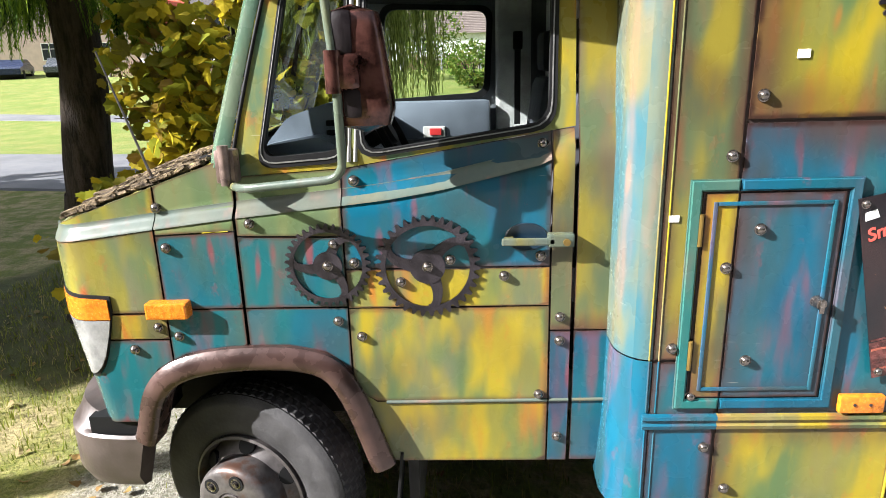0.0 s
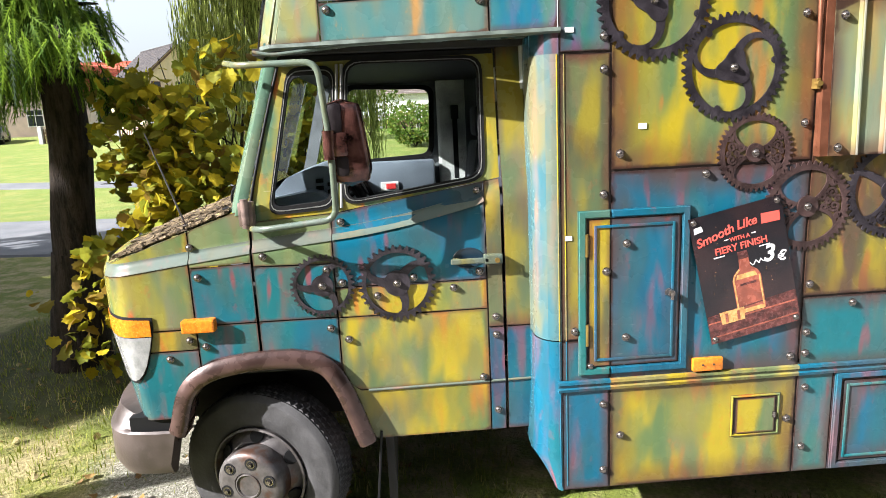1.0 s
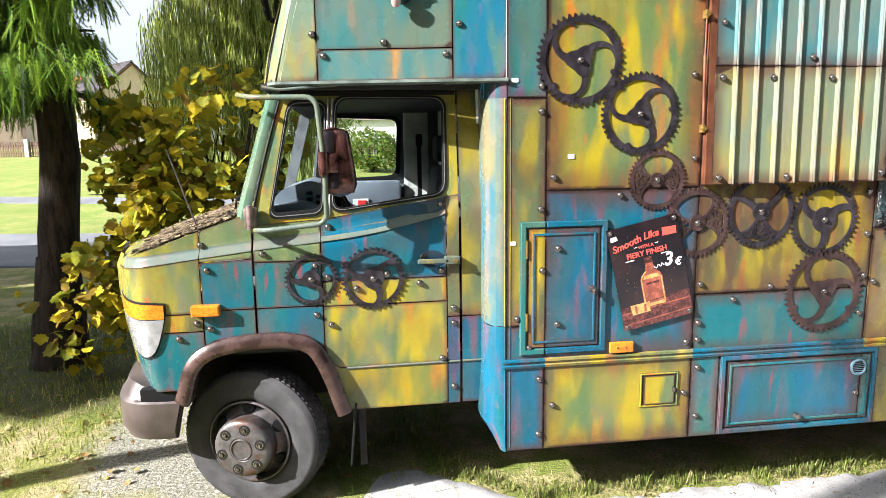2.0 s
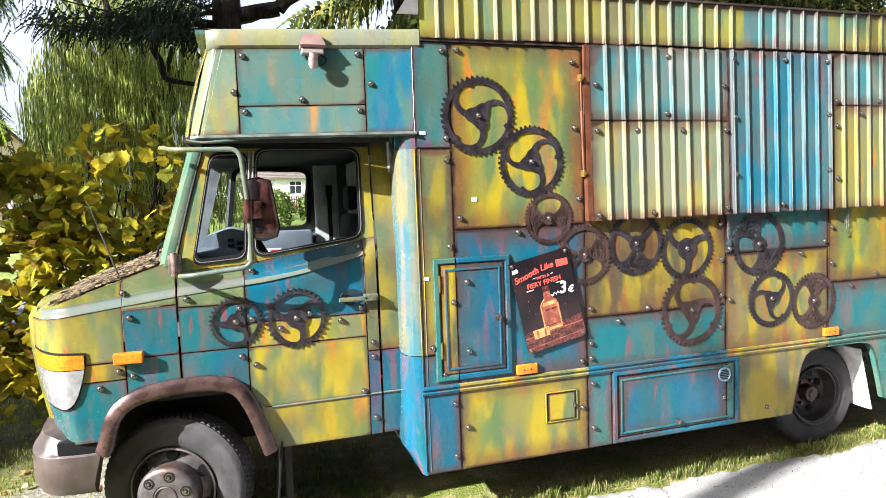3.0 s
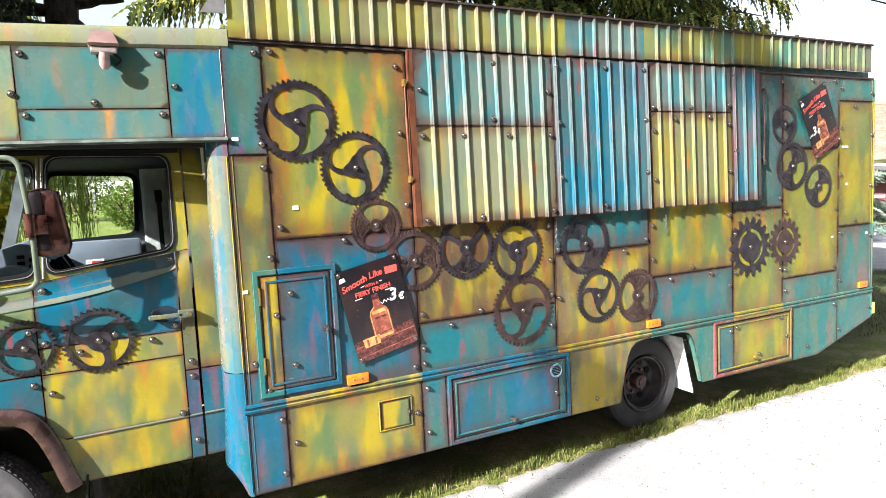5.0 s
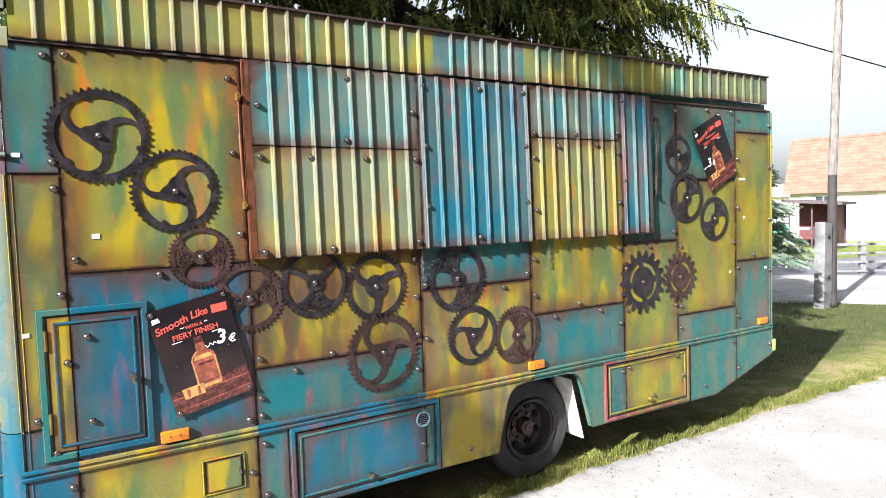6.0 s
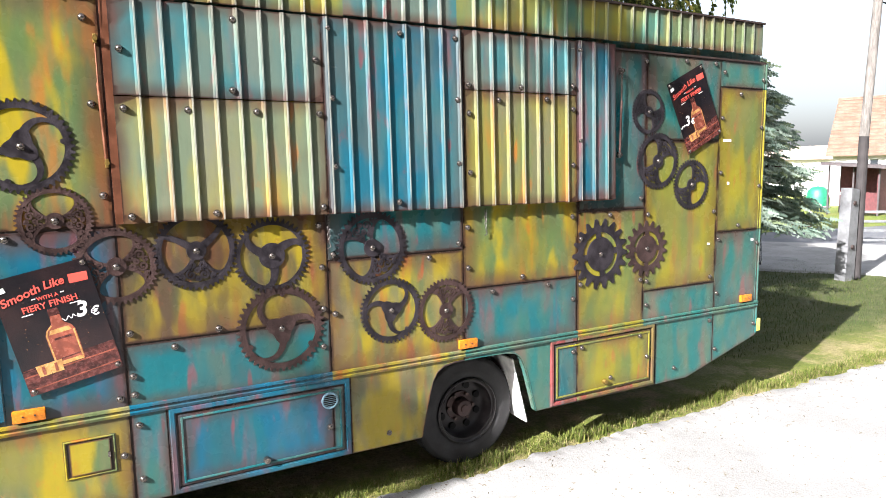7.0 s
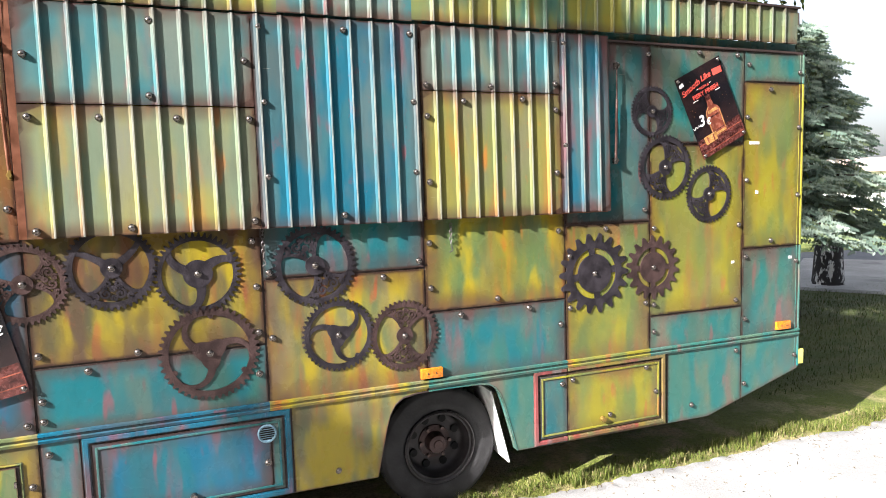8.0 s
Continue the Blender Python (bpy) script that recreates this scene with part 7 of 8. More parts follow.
# row of drooping spruces behind the box
for x, y, z0, r, seed in ((2.9, 5.6, 3.3, 1.7, 21), (4.6, 5.4, 2.6, 2.0, 22), (6.4, 5.2, 2.6, 2.1, 23), (8.2, 5.0, 2.7, 2.1, 24), (9.9, 4.9, 2.9, 2.35, 25), (11.9, 5.8, 6.1, 2.2, 26)):
    conifer("spruce", x, y, z0, max(7.8, z0 + 3.2), r, 1.5, m_spruce, "tall dark spruce with hanging boughs behind the truck", seed, 64, 70, 0.46, 0.36, 0.045, 1.5, 0.22, 9)
conifer("blue_spruce", 11.75, 3.55, 1.2, 4.3, 1.65, 0.15, m_bluespruce, "young blue-green spruce with level branches", 31, 150, 120, 0.06, 0.19, 0.045, 0.10, 0.10, 4.5)
# pine with a crooked limb over the cab
pine = conifer("pine", 1.75, 7.8, 4.7, 8.6, 3.1, 1.8, m_pine, "dark pine with thick crooked limbs above the cab", 41, 44, 150, 0.06, 0.24, 0.022, 0.7, 0.30, 4.3, (2.3, 4.2), "pine tree", shift=-1.35)
bm = bmesh.new()
rng = random.Random(8)
p = limb(bm, (0, 0, 3.5), (-0.75, 0, 4.2), 0.23, 0.23, 5, 0.03, rng, 12)
p = limb(bm, p, (-1.35, 0, 4.9), 0.23, 0.24, 5, 0.03, rng, 12)
limb(bm, p, (-1.30, 0, 10.0), 0.24, 0.10, 10, 0.02, rng, 12)
p = limb(bm, (-1.30, 0, 5.25), (-0.50, -0.1, 5.42), 0.15, 0.12, 5, 0.05, rng)
p = limb(bm, p, (0.20, -0.1, 6.05), 0.12, 0.08, 5, 0.08, rng)
limb(bm, p, (0.75, 0.2, 6.9), 0.08, 0.03, 4, 0.1, rng)
p = limb(bm, (-1.40, 0, 5.10), (-2.15, -0.1, 5.15), 0.09, 0.07, 5, 0.05, rng)
p = limb(bm, p, (-2.50, -0.1, 4.7), 0.07, 0.06, 5, 0.1, rng)
p = limb(bm, p, (-2.35, -0.1, 4.2), 0.06, 0.05, 5, 0.1, rng)
limb(bm, p, (-1.75, 0.0, 4.1), 0.05, 0.03, 4, 0.1, rng)
part("crooked_limb", bm, m_bark, pine, "thick crooked dark limb", True)


def willow(x, y, R, H):
    t = thing("weeping_willow", x, y, 0, "tall weeping willow with yellow-green hanging strands", "tree")
    rng = random.Random(51)
    bm = bmesh.new()
    limb(bm, (0, 0, 0), (0.2, 0, H * 0.5), 0.5, 0.3, 6, 0.03, rng, 12)
    part("trunk", bm, m_bark, t, "", True)
    for k in range(14):
        a = 2 * math.pi * k / 14
        bm = bmesh.new()
        limb(bm, (0.2, 0, H * 0.42), (R * 0.7 * math.cos(a), R * 0.7 * math.sin(a), H * rng.uniform(0.7, 0.95)), 0.16, 0.04, 5, 0.1, rng, 7)
        part("limb", bm, m_bark, t, "", True)
    V, F = [], []
    for k in range(430):
        a, r = rng.uniform(0, 2 * math.pi), R * math.sqrt(rng.uniform(0.04, 0.97))
        ctop = H * (1 - 0.42 * (r / R) ** 2.2) * rng.uniform(0.82, 1.03)
        cord = rng.uniform(0.30, 0.85) * ctop
        for j in range(6):
            px, py = r * math.cos(a) + rng.gauss(0, 0.045), r * math.sin(a) + rng.gauss(0, 0.045)
            ztop, L = ctop + rng.uniform(-0.3, 0.1), cord * rng.uniform(0.75, 1.08)
            n = int(L / 0.12)
            for i in range(n):
                z = ztop - L * i / n
                x0 = px + 0.02 * math.sin(i * 0.12 + k) + rng.gauss(0, 0.012)
                y0 = py + rng.gauss(0, 0.012)
                b = rng.uniform(0, math.pi)
                w, h = rng.uniform(0.007, 0.013), rng.uniform(0.14, 0.24)
                ux, uy = w * math.cos(b), w * math.sin(b)
                o = len(V)
                V += [(x0, y0, z), (x0 + ux, y0 + uy, z - h * 0.45), (x0 + 0.012 * math.cos(3 * b), y0, z - h), (x0 - ux, y0 - uy, z - h * 0.45)]
                F.append((o, o + 1, o + 2, o + 3))
    raw_mesh("crown", V, F, m_willow, t, "hanging willow strands")
    return t


willow(-1.75, 12.4, 2.25, 7.9)


def bush(x, y, R, H, mat, label, seed, n=700, size=0.2):
    t = thing("bush", x, y, rise(x, y), label, "bush", "bushes along the gardens")
    rng = random.Random(seed)
    bm = bmesh.new()
    for k in range(6):
        a = rng.uniform(0, 6.28)
        limb(bm, (0, 0, 0), (R * 0.6 * math.cos(a), R * 0.6 * math.sin(a), H * 0.75), 0.05, 0.015, 4, 0.1, rng, 6)
    part("stem", bm, m_bark, t, "", True)
    nr = np.random.default_rng(seed)
    d = nr.normal(0, 1, (n, 3))
    d /= np.linalg.norm(d, axis=1)[:, None]
    lump = np.array([1 + 0.35 * noise.noise(Vector(q) * 2.2 + Vector((seed, 0, 0))) for q in d])
    p = d * (nr.uniform(0.5, 1.0, n) ** 0.5 * lump)[:, None] * np.array([R, R, H * 0.5]) + np.array([0, 0, H * 0.52])
    leaves("crown", p, size, OVAL, mat, t, "", nr, 0.5)
    return t


for i, (x, y, R, H) in enumerate(((1.6, 31, 1.5, 2.2), (4.6, 31, 1.4, 2.2), (-0.9, 36, 1.9, 5.0), (9.5, 33, 2.4, 3.0))):
    bush(x, y, R, H, m_bush, "leafy green garden bush", 60 + i, 2200, 0.19)


# unseen broad tree, added up the drive to cast shade over the lawn
shade = bush(-10.9, 2.2, 2.5, 6.4, m_bush, "unseen leafy tree added to shade the lawn", 91, 3600, 0.55)
shade.name = "shade_tree"
# unseen pine, its high crown added to fill the shade behind the tail
conifer("pine", -6.5, -0.9, 10.8, 15.5, 3.0, 2.6, m_pine, "unseen tall pine added to shade the grass behind the truck", 45, 130, 90, 0.05, 0.48, 0.11, 0.5, 0.13, 15.6, None, "pine tree")


# unseen trunk, added to throw a soft band of shade across the gravel
def bare_tree(x, y, H):
    t = thing("bare_tree", x, y, 0, "unseen slender trunk added to cast a band of shade on the drive", "tree")
    rng = random.Random(19)
    bm = bmesh.new()
    top = limb(bm, (0, 0, -0.1), (0.15, 0.05, H), 0.20, 0.12, 8, 0.015, rng, 12)
    part("trunk", bm, m_bark, t, "", True)
    for k in range(5):
        bm = bmesh.new()
        a = rng.uniform(0, 2 * math.pi)
        limb(bm, (0.13, 0.04, H * rng.uniform(0.86, 0.98)), (0.13 + 0.5 * math.cos(a), 0.5 * math.sin(a), H + rng.uniform(0.0, 0.5)), 0.035, 0.012, 4, 0.1, rng, 6)
        part("limb", bm, m_bark, t, "", True)
    return t


bare_tree(-9.0, -4.60, 9.0)


# ---- grass and fallen leaves ----
def blades(name, count, place, hmin, hmax, mat, label, seed):
    rng = random.Random(seed)
    V, F = [], []
    for k in range(count):
        x, y = place(rng)
        h = rng.uniform(hmin, hmax) * (0.6 + 0.7 * (0.5 + 0.5 * noise2(x, y, 1.7)))
        a = rng.uniform(0, 2 * math.pi)
        lean_ = rng.uniform(0.1, 0.8) * h
        dx, dy = math.cos(a), math.sin(a)
        w = rng.uniform(0.002, 0.0045)
        z = 0.03 * noise2(x, y, 0.8) - 0.01 + (0.03 if x < 1.2 else 0)
        b = len(V)
        V += [(x - dy * w, y + dx * w, z), (x + dy * w, y - dx * w, z), (x + dx * lean_ * 0.4 + dy * w * 0.8, y + dy * lean_ * 0.4 - dx * w * 0.8, z + h * 0.6), (x + dx * lean_ * 0.4 - dy * w * 0.8, y + dy * lean_ * 0.4 + dx * w * 0.8, z + h * 0.6), (x + dx * lean_, y + dy * lean_, z + h)]
        F += [(b, b + 1, b + 2, b + 3), (b + 3, b + 2, b + 4)]
    return tagged(raw_mesh(name, V, F, mat), label, "grass", kind="stuff")


m_blade = leaf_material("grass_blade", (0.13, 0.16, 0.022), (0.20, 0.215, 0.04), (0.34, 0.29, 0.12), 0.3)
m_dry = leaf_material("dry_leaf", (0.28, 0.19, 0.06), (0.17, 0.10, 0.04), (0.36, 0.30, 0.16), 0.2)


m_twig = leaf_material("dry_twig", (0.10, 0.075, 0.04), (0.045, 0.035, 0.02), (0.20, 0.16, 0.09), 0.1)


def verge_spot(rng):
    x = rng.uniform(1.2, 11.0)
    y = verge(x) + 0.085 + rng.gauss(0, 0.065)
    tuft = noise2(x, y, 7.0) + 0.6 * noise2(x, y, 2.5)
    return (x, y) if tuft > -0.05 or rng.random() < 0.3 else (x, verge(x) + 0.06 + abs(rng.gauss(0, 0.10)))


def lawn_spot(rng):
    while True:
        x, y = rng.uniform(-3.6, 1.4), rng.uniform(-0.2, 5.0)
        if y < verge(x) - 0.05 and rng.random() < 0.85:
            continue
        if math.hypot(x + 0.45, (y - 1.25) * 0.8) < 0.75 and rng.random() < 0.85:
            continue
        if noise2(x, y, 1.3) > -0.25 or rng.random() < 0.25:
            return x, y


def rear_spot(rng):
    return rng.uniform(7.2, 16), rng.uniform(0.9, 5.5)


m_verge = leaf_material("verge_grass_blade", (0.080, 0.112, 0.022), (0.150, 0.168, 0.040), (0.26, 0.22, 0.11), 0.3)
blades("verge_grass", 11000, verge_spot, 0.010, 0.050, m_verge, "short sunlit grass along the gravel edge", 1)


def tuft_spot(rng):
    """Loose tufts, taller than the rest, along the verge."""
    k = rng.randrange(46)
    c = random.Random(700 + k)
    x = c.uniform(1.3, 10.0)
    return x + rng.gauss(0, 0.035), verge(x) + c.uniform(0.03, 0.16) + rng.gauss(0, 0.022)


blades("grass_tufts", 3400, tuft_spot, 0.035, 0.10, m_verge, "taller grass tufts along the gravel edge", 4)
blades("lawn_grass", 15000, lawn_spot, 0.02, 0.09, m_blade, "patchy lawn grass beside the cab", 2)
# blades coloured darker for the shade behind the truck
m_rear_shade_blade = leaf_material("rear_shade_grass_blade", (0.045, 0.070, 0.018), (0.070, 0.090, 0.025), (0.10, 0.10, 0.045), 0.2)
blades("rear_grass", 16000, rear_spot, 0.02, 0.07, m_rear_shade_blade, "grass behind the truck with its shade painted dark", 3)
nr = np.random.default_rng(9)
P = np.stack([nr.uniform(-3.2, 0.8, 300), nr.uniform(0.0, 4.5, 300), nr.uniform(0.03, 0.05, 300)], 1)
tagged(leaves("fallen_leaves", P, 0.05, MAPLE, m_dry, None, "", nr, 0.1, 0.3), "dry brown leaves scattered on the lawn", "leaves", kind="stuff")
near_edge = np.where(nr.random(1500) < 0.6, 0.13 - np.abs(nr.normal(0, 0.25, 1500)), nr.uniform(-2.8, 0.1, 1500))
P = np.stack([nr.uniform(1.5, 11, 1500), near_edge, np.full(1500, 0.042)], 1)
tagged(leaves("drive_debris", P, 0.024, DIAMOND, m_twig, None, "", nr, 0.05, 0.3), "small dry leaves and twigs on the gravel", "leaves", kind="stuff")


# ---- houses, fences, pole ----
m_wall = plain("white_render", (0.74, 0.72, 0.68), 0.9, 0, 0.06, 2, 0.2)
m_cream = plain("cream_render", (0.66, 0.52, 0.34), 0.9, 0, 0.08, 2, 0.2)
m_rose = plain("rose_render", (0.56, 0.44, 0.38), 0.9, 0, 0.08, 2, 0.2)
m_wood = plain("brown_wood", (0.10, 0.05, 0.028), 0.7, 0, 0.3, 6)
m_greywood = plain("grey_wood", (0.30, 0.29, 0.28), 0.85, 0, 0.25, 8)
m_concrete = plain("concrete", (0.27, 0.265, 0.26), 0.9, 0, 0.2, 6, 0.3)
m_window = plain("house_window", (0.03, 0.035, 0.04), 0.15, 0, 0.1)
m_frame = plain("window_frame_white", (0.7, 0.7, 0.68), 0.5, 0, 0.05)


def tile_material(name, a, b):
    n = Nodes(name)
    c = n.mix(n.ramp(n.noise(2.0, 5, 0.7), 0.35, 0.65), a, b)
    c = n.mix(n.ramp(n.noise(12, 3), 0.5, 0.75, 0, 0.5), c, tuple(v * 0.6 for v in a))
    n.bump(n.noise(20, 3), 0.4, 0.02)
    return n.done(c, 0.85, 0, 0.2)


m_tiles = tile_material("clay_tiles", (0.140, 0.088, 0.064), (0.190, 0.130, 0.100))
m_slate = tile_material("dark_tiles", (0.028, 0.026, 0.030), (0.05, 0.044, 0.042))
m_redtile = tile_material("red_tiles", (0.42, 0.09, 0.06), (0.50, 0.15, 0.09))


def house(name, x, y, turn, L, D, wall_h, ridge_h, wmat, rmat, label, windows, courses=18):
    """Gabled house; its long front lies on local y = 0 and faces local -y."""
    h = thing(name, x, y, rise(x, y), label, "house")
    h.rotation_euler = (0, 0, radians(turn))
    bm = bmesh.new()
    vs = {}
    for sx in (0, 1):
        X = sx * L
        for key, (yy, zz) in {"a": (0, -0.3), "b": (0, wall_h), "c": (D / 2, ridge_h - 0.15), "d": (D, wall_h), "e": (D, -0.3)}.items():
            vs[sx, key] = bm.verts.new((X, yy, zz))
    for sx in (0, 1):
        bm.faces.new([vs[sx, k] for k in "abcde"])
    for p, q in ("ab", "de"):
        bm.faces.new((vs[0, p], vs[1, p], vs[1, q], vs[0, q]))
    part("wall", bm, wmat, h)
    # roof laid in stepped courses
    bm = bmesh.new()
    over = 0.4
    slope = (ridge_h - wall_h) / (D / 2)
    for side in (0, 1):
        line = []
        for c in range(courses):
            y0 = -over + (D / 2 + over) * c / courses
            y1 = -over + (D / 2 + over) * (c + 1) / courses
            line += [(y0, wall_h + slope * y0 + 0.11), (y1, wall_h + slope * y1 + 0.01)]
        ends = [[bm.verts.new((X, D - y if side else y, z)) for y, z in line] for X in (-0.3, L + 0.3)]
        for k in range(len(line) - 1):
            bm.faces.new((ends[0][k], ends[1][k], ends[1][k + 1], ends[0][k + 1]))
    roof = part("roof", bm, rmat, h, "tiled pitched roof")
    bm = bmesh.new()
    box(bm, -0.3, L + 0.3, D / 2 - 0.12, D / 2 + 0.12, ridge_h - 0.02, ridge_h + 0.12)
    part("ridge", bm, rmat, roof)
    for wx, wz, ww, wh in windows:
        bm = bmesh.new()
        box(bm, wx - ww / 2, wx + ww / 2, -0.02, 0.02, wz, wz + wh)
        win = part("window", bm, m_window, h, "dark window pane")
        bm = bmesh.new()
        f = 0.06
        for p, q, r, s in ((wx - ww / 2 - f, wx - ww / 2, wz - f, wz + wh + f), (wx + ww / 2, wx + ww / 2 + f, wz - f, wz + wh + f), (wx - ww / 2, wx + ww / 2, wz - f, wz), (wx - ww / 2, wx + ww / 2, wz + wh, wz + wh + f), (wx - 0.025, wx + 0.025, wz, wz + wh), (wx - ww / 2, wx - 0.025, wz + wh * 0.66, wz + wh * 0.66 + 0.05), (wx + 0.025, wx + ww / 2, wz + wh * 0.66, wz + wh * 0.66 + 0.05)):
            box(bm, p, q, -0.05, 0.0, r, s)
        part("frame", bm, m_frame, win, "white window frame")
    return h


# the long low house beyond the road; its front faces the drive
house("farmhouse", 36.1, 16.2, -66, 20, 7.5, 2.75, 5.7, m_wall, m_tiles, "long white farmhouse with a clay-tiled roof", [(1.6, 1.0, 0.75, 1.35), (5.0, 1.0, 0.75, 1.35), (9.0, 1.0, 0.75, 1.35)], courses=17)
house("white_house", 44.0, 32.0, -80, 12, 7, 2.5, 3.4, m_wall, tile_material("pale_tiles", (0.30, 0.24, 0.20), (0.38, 0.31, 0.27)), "white house half hidden behind the spruce", [(2, 1.2, 0.9, 1.2), (5, 1.2, 0.9, 1.2)])
chalet = house("chalet", -13.6, 51.0, 133, 10, 10.0, 6.1, 10.4, m_cream, m_slate, "cream chalet with brown wooden balcony and dark roof", [])
chalet.scale = (0.62, 0.62, 0.62)
for yy, zz, ww, hh in ((8.3, 1.2, 0.8, 1.2), (5.5, 1.2, 1.0, 1.2), (8.0, 3.9, 0.9, 1.9), (5.0, 3.9, 0.9, 1.9)):
    bm = bmesh.new()
    box(bm, -0.03, 0.02, yy - ww / 2, yy + ww / 2, zz, zz + hh)
    win = part("window", bm, m_window, chalet, "dark window pane")
    bm = bmesh.new()
    for p, q, r, s in ((yy - ww / 2 - 0.1, yy - ww / 2, zz - 0.1, zz + hh + 0.1), (yy + ww / 2, yy + ww / 2 + 0.1, zz - 0.1, zz + hh + 0.1), (yy - ww / 2, yy + ww / 2, zz - 0.1, zz), (yy - ww / 2, yy + ww / 2, zz + hh, zz + hh + 0.1)):
        box(bm, -0.06, 0.0, p, q, r, s)
    part("frame", bm, m_wood, win, "brown window frame")
bm = bmesh.new()
box(bm, -1.3, -0.01, -0.3, 10.3, 3.45, 3.65)
box(bm, -1.3, -1.2, -0.3, 10.3, 4.55, 4.67)
balcony = part("balcony", bm, m_wood, chalet, "brown wooden balcony")
for k in range(44):
    bm = bmesh.new()
    box(bm, -1.28, -1.24, -0.25 + 0.24 * k, -0.11 + 0.24 * k, 3.65, 4.55)
    part("baluster", bm, m_wood, balcony)
for s in (0, 1):
    bm = bmesh.new()
    vs = [[bm.verts.new((x, y if s else 10.0 - y, z)) for y, z in ((-0.6, 5.45), (5.0, 10.27), (5.0, 10.0), (-0.6, 5.15))] for x in (-0.36, -0.30)]
    for q in vs:
        bm.faces.new(q)
    for k in range(4):
        bm.faces.new((vs[0][k], vs[0][(k + 1) % 4], vs[1][(k + 1) % 4], vs[1][k]))
    part("bargeboard", bm, m_wood, chalet, "brown bargeboard")
house("rose_house", -40, 50, 20, 14, 8, 6.2, 9.4, m_rose, m_slate, "rose-coloured house with a dark roof", [(3, 2.6, 1.1, 1.5), (7, 1.0, 1.1, 1.3), (11, 1.0, 1.1, 1.3)])
house("red_roof_house", -29, 58, 6, 10, 8, 3.4, 6.6, m_wall, m_redtile, "white house under a bright red roof", [(3, 1.0, 1.1, 1.3), (7, 1.0, 1.1, 1.3)])
house("grey_roof_house", -6, 62, 0, 14, 9, 2.6, 5.4, m_wall, tile_material("weathered_tiles", (0.15, 0.115, 0.108), (0.21, 0.165, 0.155)), "white house with a faded grey-pink roof beyond the gardens", [(3, 0.9, 1.1, 1.2), (11.5, 0.9, 1.1, 1.2)])


m_kiosk = plain("kiosk_timber", (0.055, 0.045, 0.047), 0.8, 0, 0.3, 6)


def kiosk(x, y, turn):
    k = thing("kiosk", x, y, 0, "small grey and red wooden kiosk with a flat roof", "kiosk")
    k.rotation_euler = (0, 0, radians(turn))
    k.scale = (0.62, 0.8, 1.0)
    for px in (0, 1.5, 3.0):
        for py in (0, 1.8):
            bm = bmesh.new()
            box(bm, px, px + 0.1, py, py + 0.1, 0, 2.1)
            part("post", bm, m_kiosk, k)
    bm = bmesh.new()
    box(bm, -0.4, 3.5, -0.5, 2.3, 2.1, 2.22, 0, Matrix.Rotation(0.05, 4, "Y"))
    part("roof", bm, m_kiosk, k)
    bm = bmesh.new()
    m_redboard = plain("red_boards", (0.085, 0.022, 0.024), 0.8)
    box(bm, 1.9, 3.0, 0.02, 0.08, 0.1, 0.95)
    part("red_boarding", bm, m_redboard, k, "faded red boarding")
    bm = bmesh.new()
    box(bm, 0.1, 3.0, 1.72, 1.80, 0.1, 2.05)
    box(bm, 2.92, 3.0, 0.1, 1.72, 0.1, 2.05)
    part("back_boarding", bm, m_redboard, k, "dark red boarded back and end wall")
    bm = bmesh.new()
    box(bm, 0.1, 1.4, 0.0, 0.5, 0.85, 0.95)
    part("counter", bm, m_greywood, k)
    return k


kiosk(30.0, 12.75, -78)


m_fence = plain("fence_grey", (0.13, 0.135, 0.14), 0.8, 0, 0.25, 8)


def rail_fence(x0, y0, x1, y1, n, name="rail_fence"):
    f = thing(name, x0, y0, 0, "weathered grey rail fence beside the road", "fence")
    d = Vector((x1 - x0, y1 - y0, 0))
    a = math.atan2(d.y, d.x)
    f.rotation_euler = (0, 0, a)
    L = d.length
    for i in range(n + 1):
        bm = bmesh.new()
        box(bm, L * i / n - 0.07, L * i / n + 0.07, -0.07, 0.07, 0, 0.98, 0.01)
        part("post", bm, m_fence, f)
    for z in (0.08, 0.33, 0.58, 0.83):
        bm = bmesh.new()
        box(bm, -0.1, L + 0.1, -0.11, -0.07, z, z + 0.07, 0.01)
        part("rail", bm, m_fence, f)
    return f


rail_fence(20.3, 6.05, 23.9, 3.0, 5)
road_strip("side_lane", (15.9, 7.0), (27.5, -9.0), 2.7, "pale gravel lane between the drive and the road", 0.034, m_gravel)


def picket_fence(x0, y0, x1, y1, step=0.16):
    f = thing("picket_fence", x0, y0, rise(x0, (y0 + y1) / 2) - 0.1, "dark wooden picket fence between pale posts", "fence")
    d = Vector((x1 - x0, y1 - y0, 0))
    f.rotation_euler = (0, 0, math.atan2(d.y, d.x))
    L = d.length
    bm = bmesh.new()
    box(bm, -0.03, 0.06, -0.02, 0.02, 0.1, 1.15)
    first = part("picket", bm, m_wood, f)
    k = 1
    while k * step < L:
        if k % 16:
            clone(first, Matrix.Translation((k * step, 0, 0)), f)
        k += 1
    bm = bmesh.new()
    box(bm, -0.14, 0.14, -0.14, 0.14, 0, 1.35, 0.02)
    post = part("post", bm, m_concrete, f)
    post.location.x = -0.2
    k = 16
    while k * step < L:
        clone(post, Matrix.Translation((k * step, 0, 0)), f)
        k += 16
    bm = bmesh.new()
    box(bm, 0, L, 0.02, 0.05, 0.35, 0.43)
    box(bm, 0, L, 0.02, 0.05, 0.85, 0.93)
    part("rail", bm, m_wood, f)
    return f


picket_fence(-24, 44.0, -4, 43.0)
picket_fence(-3, 43.0, 10, 42.0)
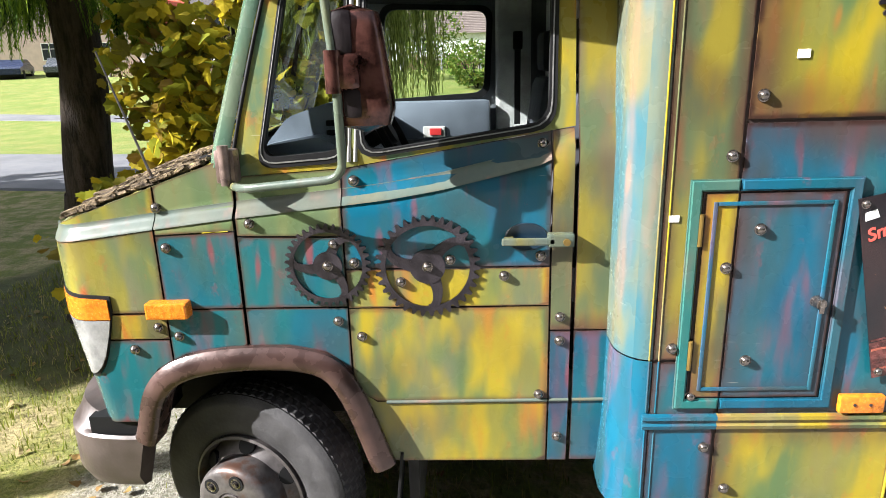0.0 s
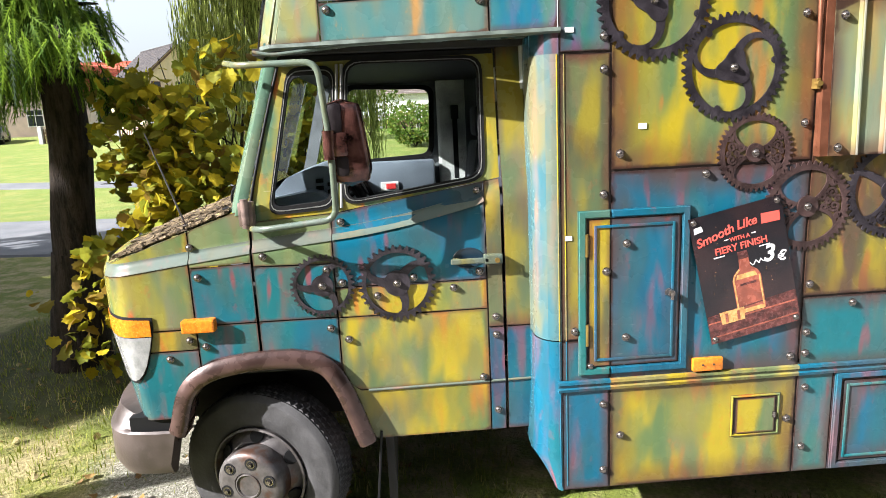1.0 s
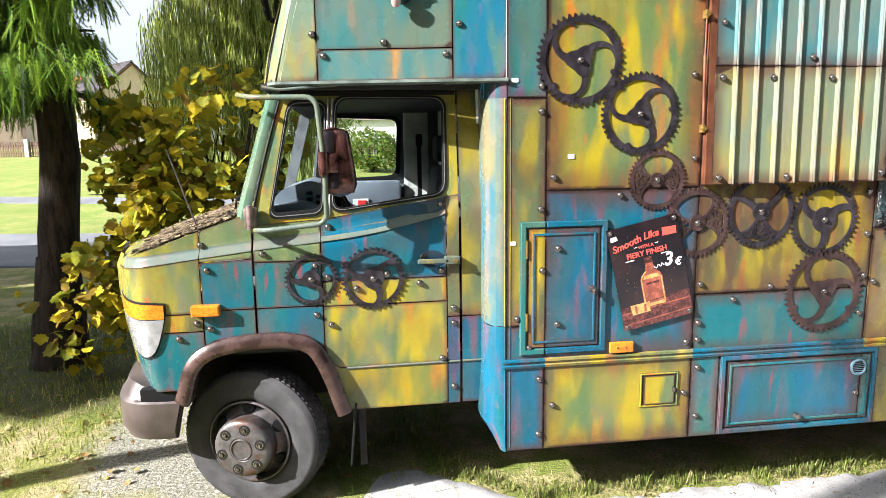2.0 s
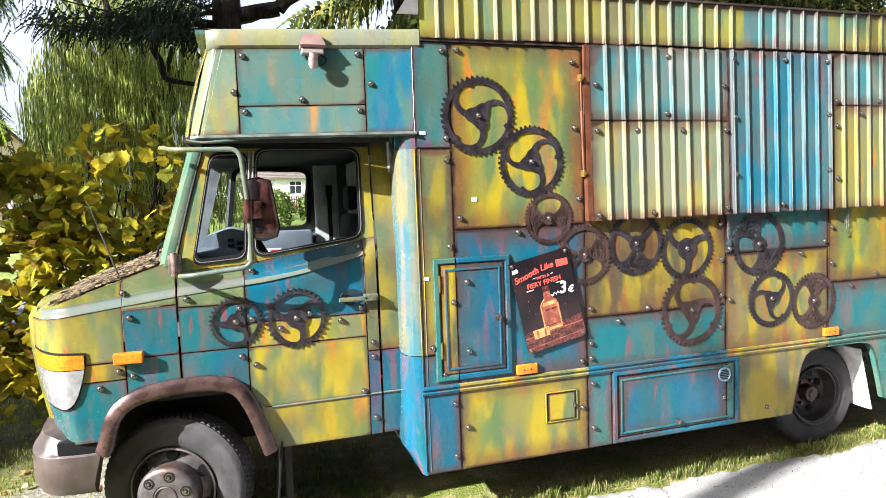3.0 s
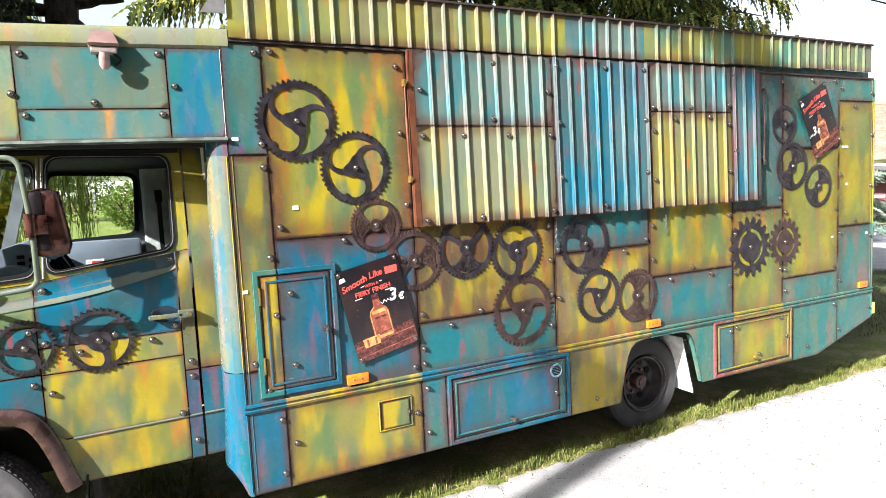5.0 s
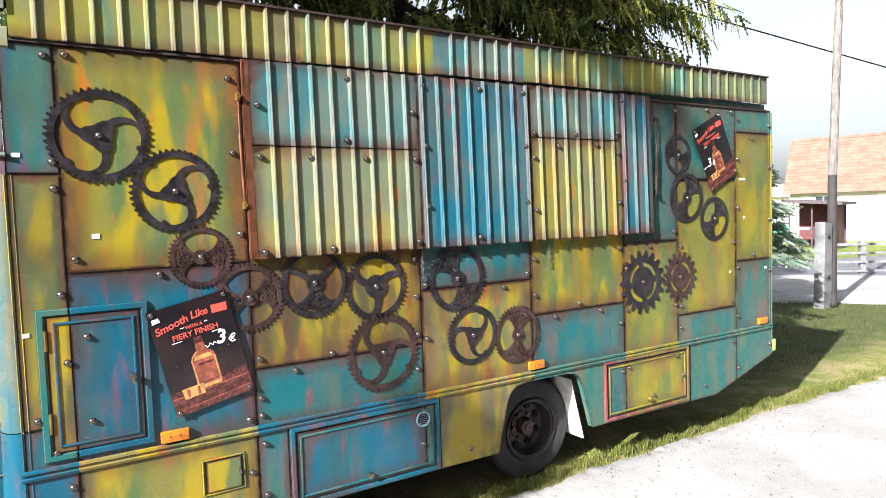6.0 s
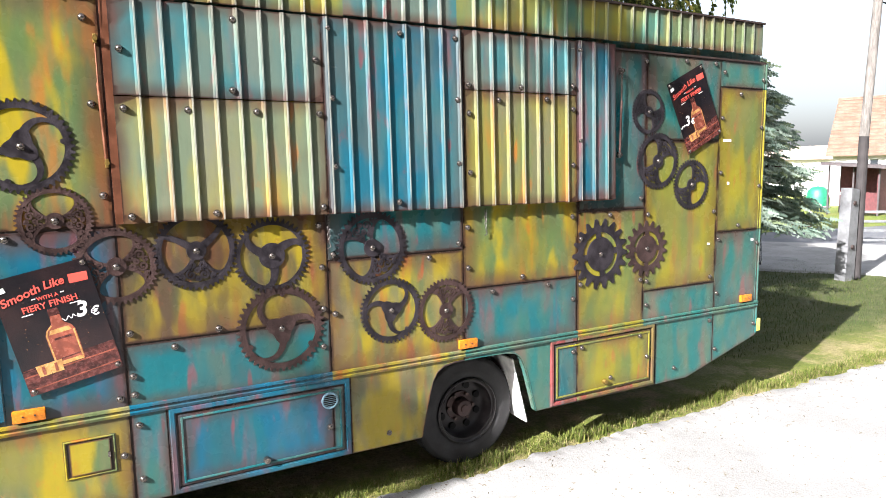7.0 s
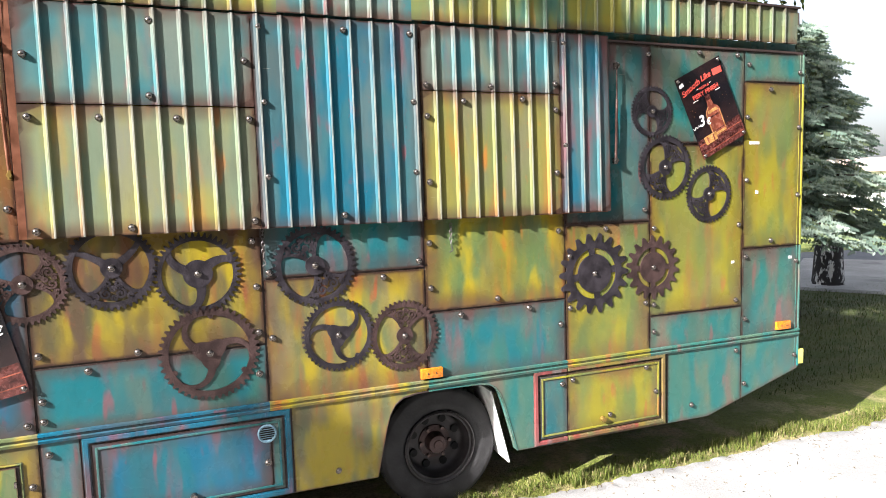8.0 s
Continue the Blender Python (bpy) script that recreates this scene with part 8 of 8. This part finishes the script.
road_strip("garden_path", (-70, 36), (-2, 21.0), 0.7, "pale concrete path across the lawn", 0.03, m_asphalt)


def pole():
    p = thing("utility_pole", 14.55, 3.12, 0, "leaning wooden utility pole bolted to a concrete stub", "utility pole")
    bm = bmesh.new()
    vs = []
    prof = [(-0.16, -0.1), (0.12, -0.1), (0.14, 1.66), (-0.10, 1.70)]
    for yy in (-0.10, 0.10):
        vs.append([bm.verts.new((a, yy, z)) for a, z in prof])
    bm.faces.new(vs[0]); bm.faces.new(vs[1])
    for k in range(4):
        bm.faces.new((vs[0][k], vs[0][(k + 1) % 4], vs[1][(k + 1) % 4], vs[1][k]))
    stub = part("concrete_stub", bm, plain("stub_concrete", (0.125, 0.127, 0.132), 0.9, 0, 0.3, 5, 0.4), p, "weathered concrete stub")
    for z in (0.62, 1.42):
        bm = bmesh.new()
        cyl(bm, (0.0, -0.10, z), (0.0, -0.125, z), 0.045, 0.035, 12)
        part("bolt", bm, m_core, stub)
    bm = bmesh.new()
    cyl(bm, (0.26, -0.04, 0.0), (0.31, -0.02, 2.62), 0.088, 0.082, 16)
    part("tarred_foot", bm, plain("tarred_wood", (0.028, 0.024, 0.024), 0.85), p, "tar-darkened lower pole")
    bm = bmesh.new()
    cyl(bm, (0.31, -0.02, 2.62), (0.72, -0.06, 9.5), 0.081, 0.062, 16)
    part("pole_shaft", bm, bark("weathered_pole", (0.11, 0.10, 0.09), (0.20, 0.185, 0.17)), p, "sun-bleached grey pole")
    bm = bmesh.new()
    tube(bm, [(0.6, 0.05, 8.6), (-3.5, 6.0, 7.3), (-10.0, 16.0, 7.0)], 0.012, 6)
    part("cable", bm, m_black, p, "thin black overhead cable")
    bm = bmesh.new()
    tube(bm, [(-8.5, 3.75, 7.4), (1.45, 2.0, 6.02), (5.45, 1.32, 5.48), (17.0, -0.6, 4.2)], 0.016, 6)
    part("cable", bm, m_black, p, "slack black service cable")
    return p


pole()
# tall grass at the stub, stump, bin
bm = bmesh.new()
lathe(bm, [(0.30, -0.05), (0.27, 0.2), (0.25, 0.6), (0.24, 0.92), (0.20, 0.97), (0.0, 0.97)], 18)
for v in bm.verts:
    v.co += Vector((1, 1, 0)) * 0.05 * noise.noise(v.co * 4)
n_ = Nodes("birch_bark")
w_ = n_.ramp(n_.noise(1.0, 4, 0.7, (9, 9, 3.5)), 0.54, 0.60)
n_.bump(w_, 0.5, 0.02)
m_birch = n_.done(n_.mix(w_, (0.02, 0.018, 0.018), (0.52, 0.51, 0.50)), 0.85)
st = tagged(link_mesh("tree_stump", bm, m_birch, None, "", True), "black and white birch stump on the grass", "stump")
st.location = (14.74, 5.28, 0)
bn = thing("garden_bin", 34.0, 15.6, 0, "green domed garden bin on the far lawn", "bin")
bm = bmesh.new()
lathe(bm, [(0.52, 0.0), (0.51, 0.5), (0.45, 0.85), (0.30, 1.02), (0.0, 1.08)], 24)
part("dome", bm, plain("green_plastic", (0.015, 0.16, 0.085), 0.5), bn, "", True)
bm = bmesh.new()
lathe(bm, [(0.56, 0.0), (0.56, 0.08), (0.51, 0.10)], 24)
part("base_rim", bm, m_concrete, bn, "", True)


def parked_car(x, y, turn, mat, label):
    c = thing("parked_car", x, y, rise(x, y), label, "car", "cars parked by the far houses")
    c.rotation_euler = (0, 0, radians(turn))
    bm = bmesh.new()
    prof = [(0, 0.35), (0, 0.75), (0.25, 0.85), (1.0, 0.92), (1.55, 1.38), (3.1, 1.42), (3.75, 0.98), (4.2, 0.9), (4.25, 0.4)]
    vs = [[bm.verts.new((a, yy + (0.12 if z > 1 else 0) * (1 if yy < 0.8 else -1), z)) for a, z in prof] for yy in (0.0, 1.7)]
    bm.faces.new(vs[0]); bm.faces.new(vs[1])
    for k in range(len(prof)):
        j = (k + 1) % len(prof)
        bm.faces.new((vs[0][k], vs[0][j], vs[1][j], vs[1][k]))
    part("body", bm, mat, c)
    bm = bmesh.new()
    box(bm, 1.45, 3.2, 0.07, 1.63, 1.0, 1.3)
    part("window", bm, m_window, c)
    for wx in (0.8, 3.4):
        bm = bmesh.new()
        cyl(bm, (wx, -0.02, 0.32), (wx, 1.72, 0.32), 0.32, seg=18)
        part("wheel", bm, m_black, c)
    return c


parked_car(-30.5, 44, 112, plain("blue_car_paint", (0.020, 0.028, 0.060), 0.25), "dark blue parked car by a far house")
parked_car(-27.5, 45, 112, plain("silver_car_paint", (0.10, 0.11, 0.12), 0.25, 0.4), "silver parked car by a far house")


# unseen belt of dark trees, added to cut skylight and reflections on the truck
def unseen_tree_belt():
    nr = np.random.default_rng(77)
    pts = []
    for k in range(58):
        a = -2.0 + 3.0 * k / 57
        sunny = abs(a + 1.23) < 0.5
        far = 36 if sunny else 19
        cx, cy = 3 + far * math.sin(a), -far * 0.9 * math.cos(a) - 2
        h, r = nr.uniform(9.5, 13.0) if sunny else nr.uniform(12.0, 16.0), nr.uniform(2.6, 3.8)
        n = 420
        d = nr.normal(0, 1, (n, 3))
        d /= np.linalg.norm(d, axis=1)[:, None]
        lump = np.array([1 + 0.4 * noise.noise(Vector(q) * 2.0 + Vector((k, 0, 0))) for q in d])
        p = d * lump[:, None] * np.array([r, r, h * 0.5]) + np.array([cx, cy, h * 0.5])
        pts.append(p[p[:, 2] > 0])
    tagged(leaves("unseen_tree_belt", np.concatenate(pts), 1.1, OVAL, m_belt, None, "", nr, 0.6), "unseen belt of dark trees added to block skylight and dim reflections", "trees", kind="stuff")


unseen_tree_belt()
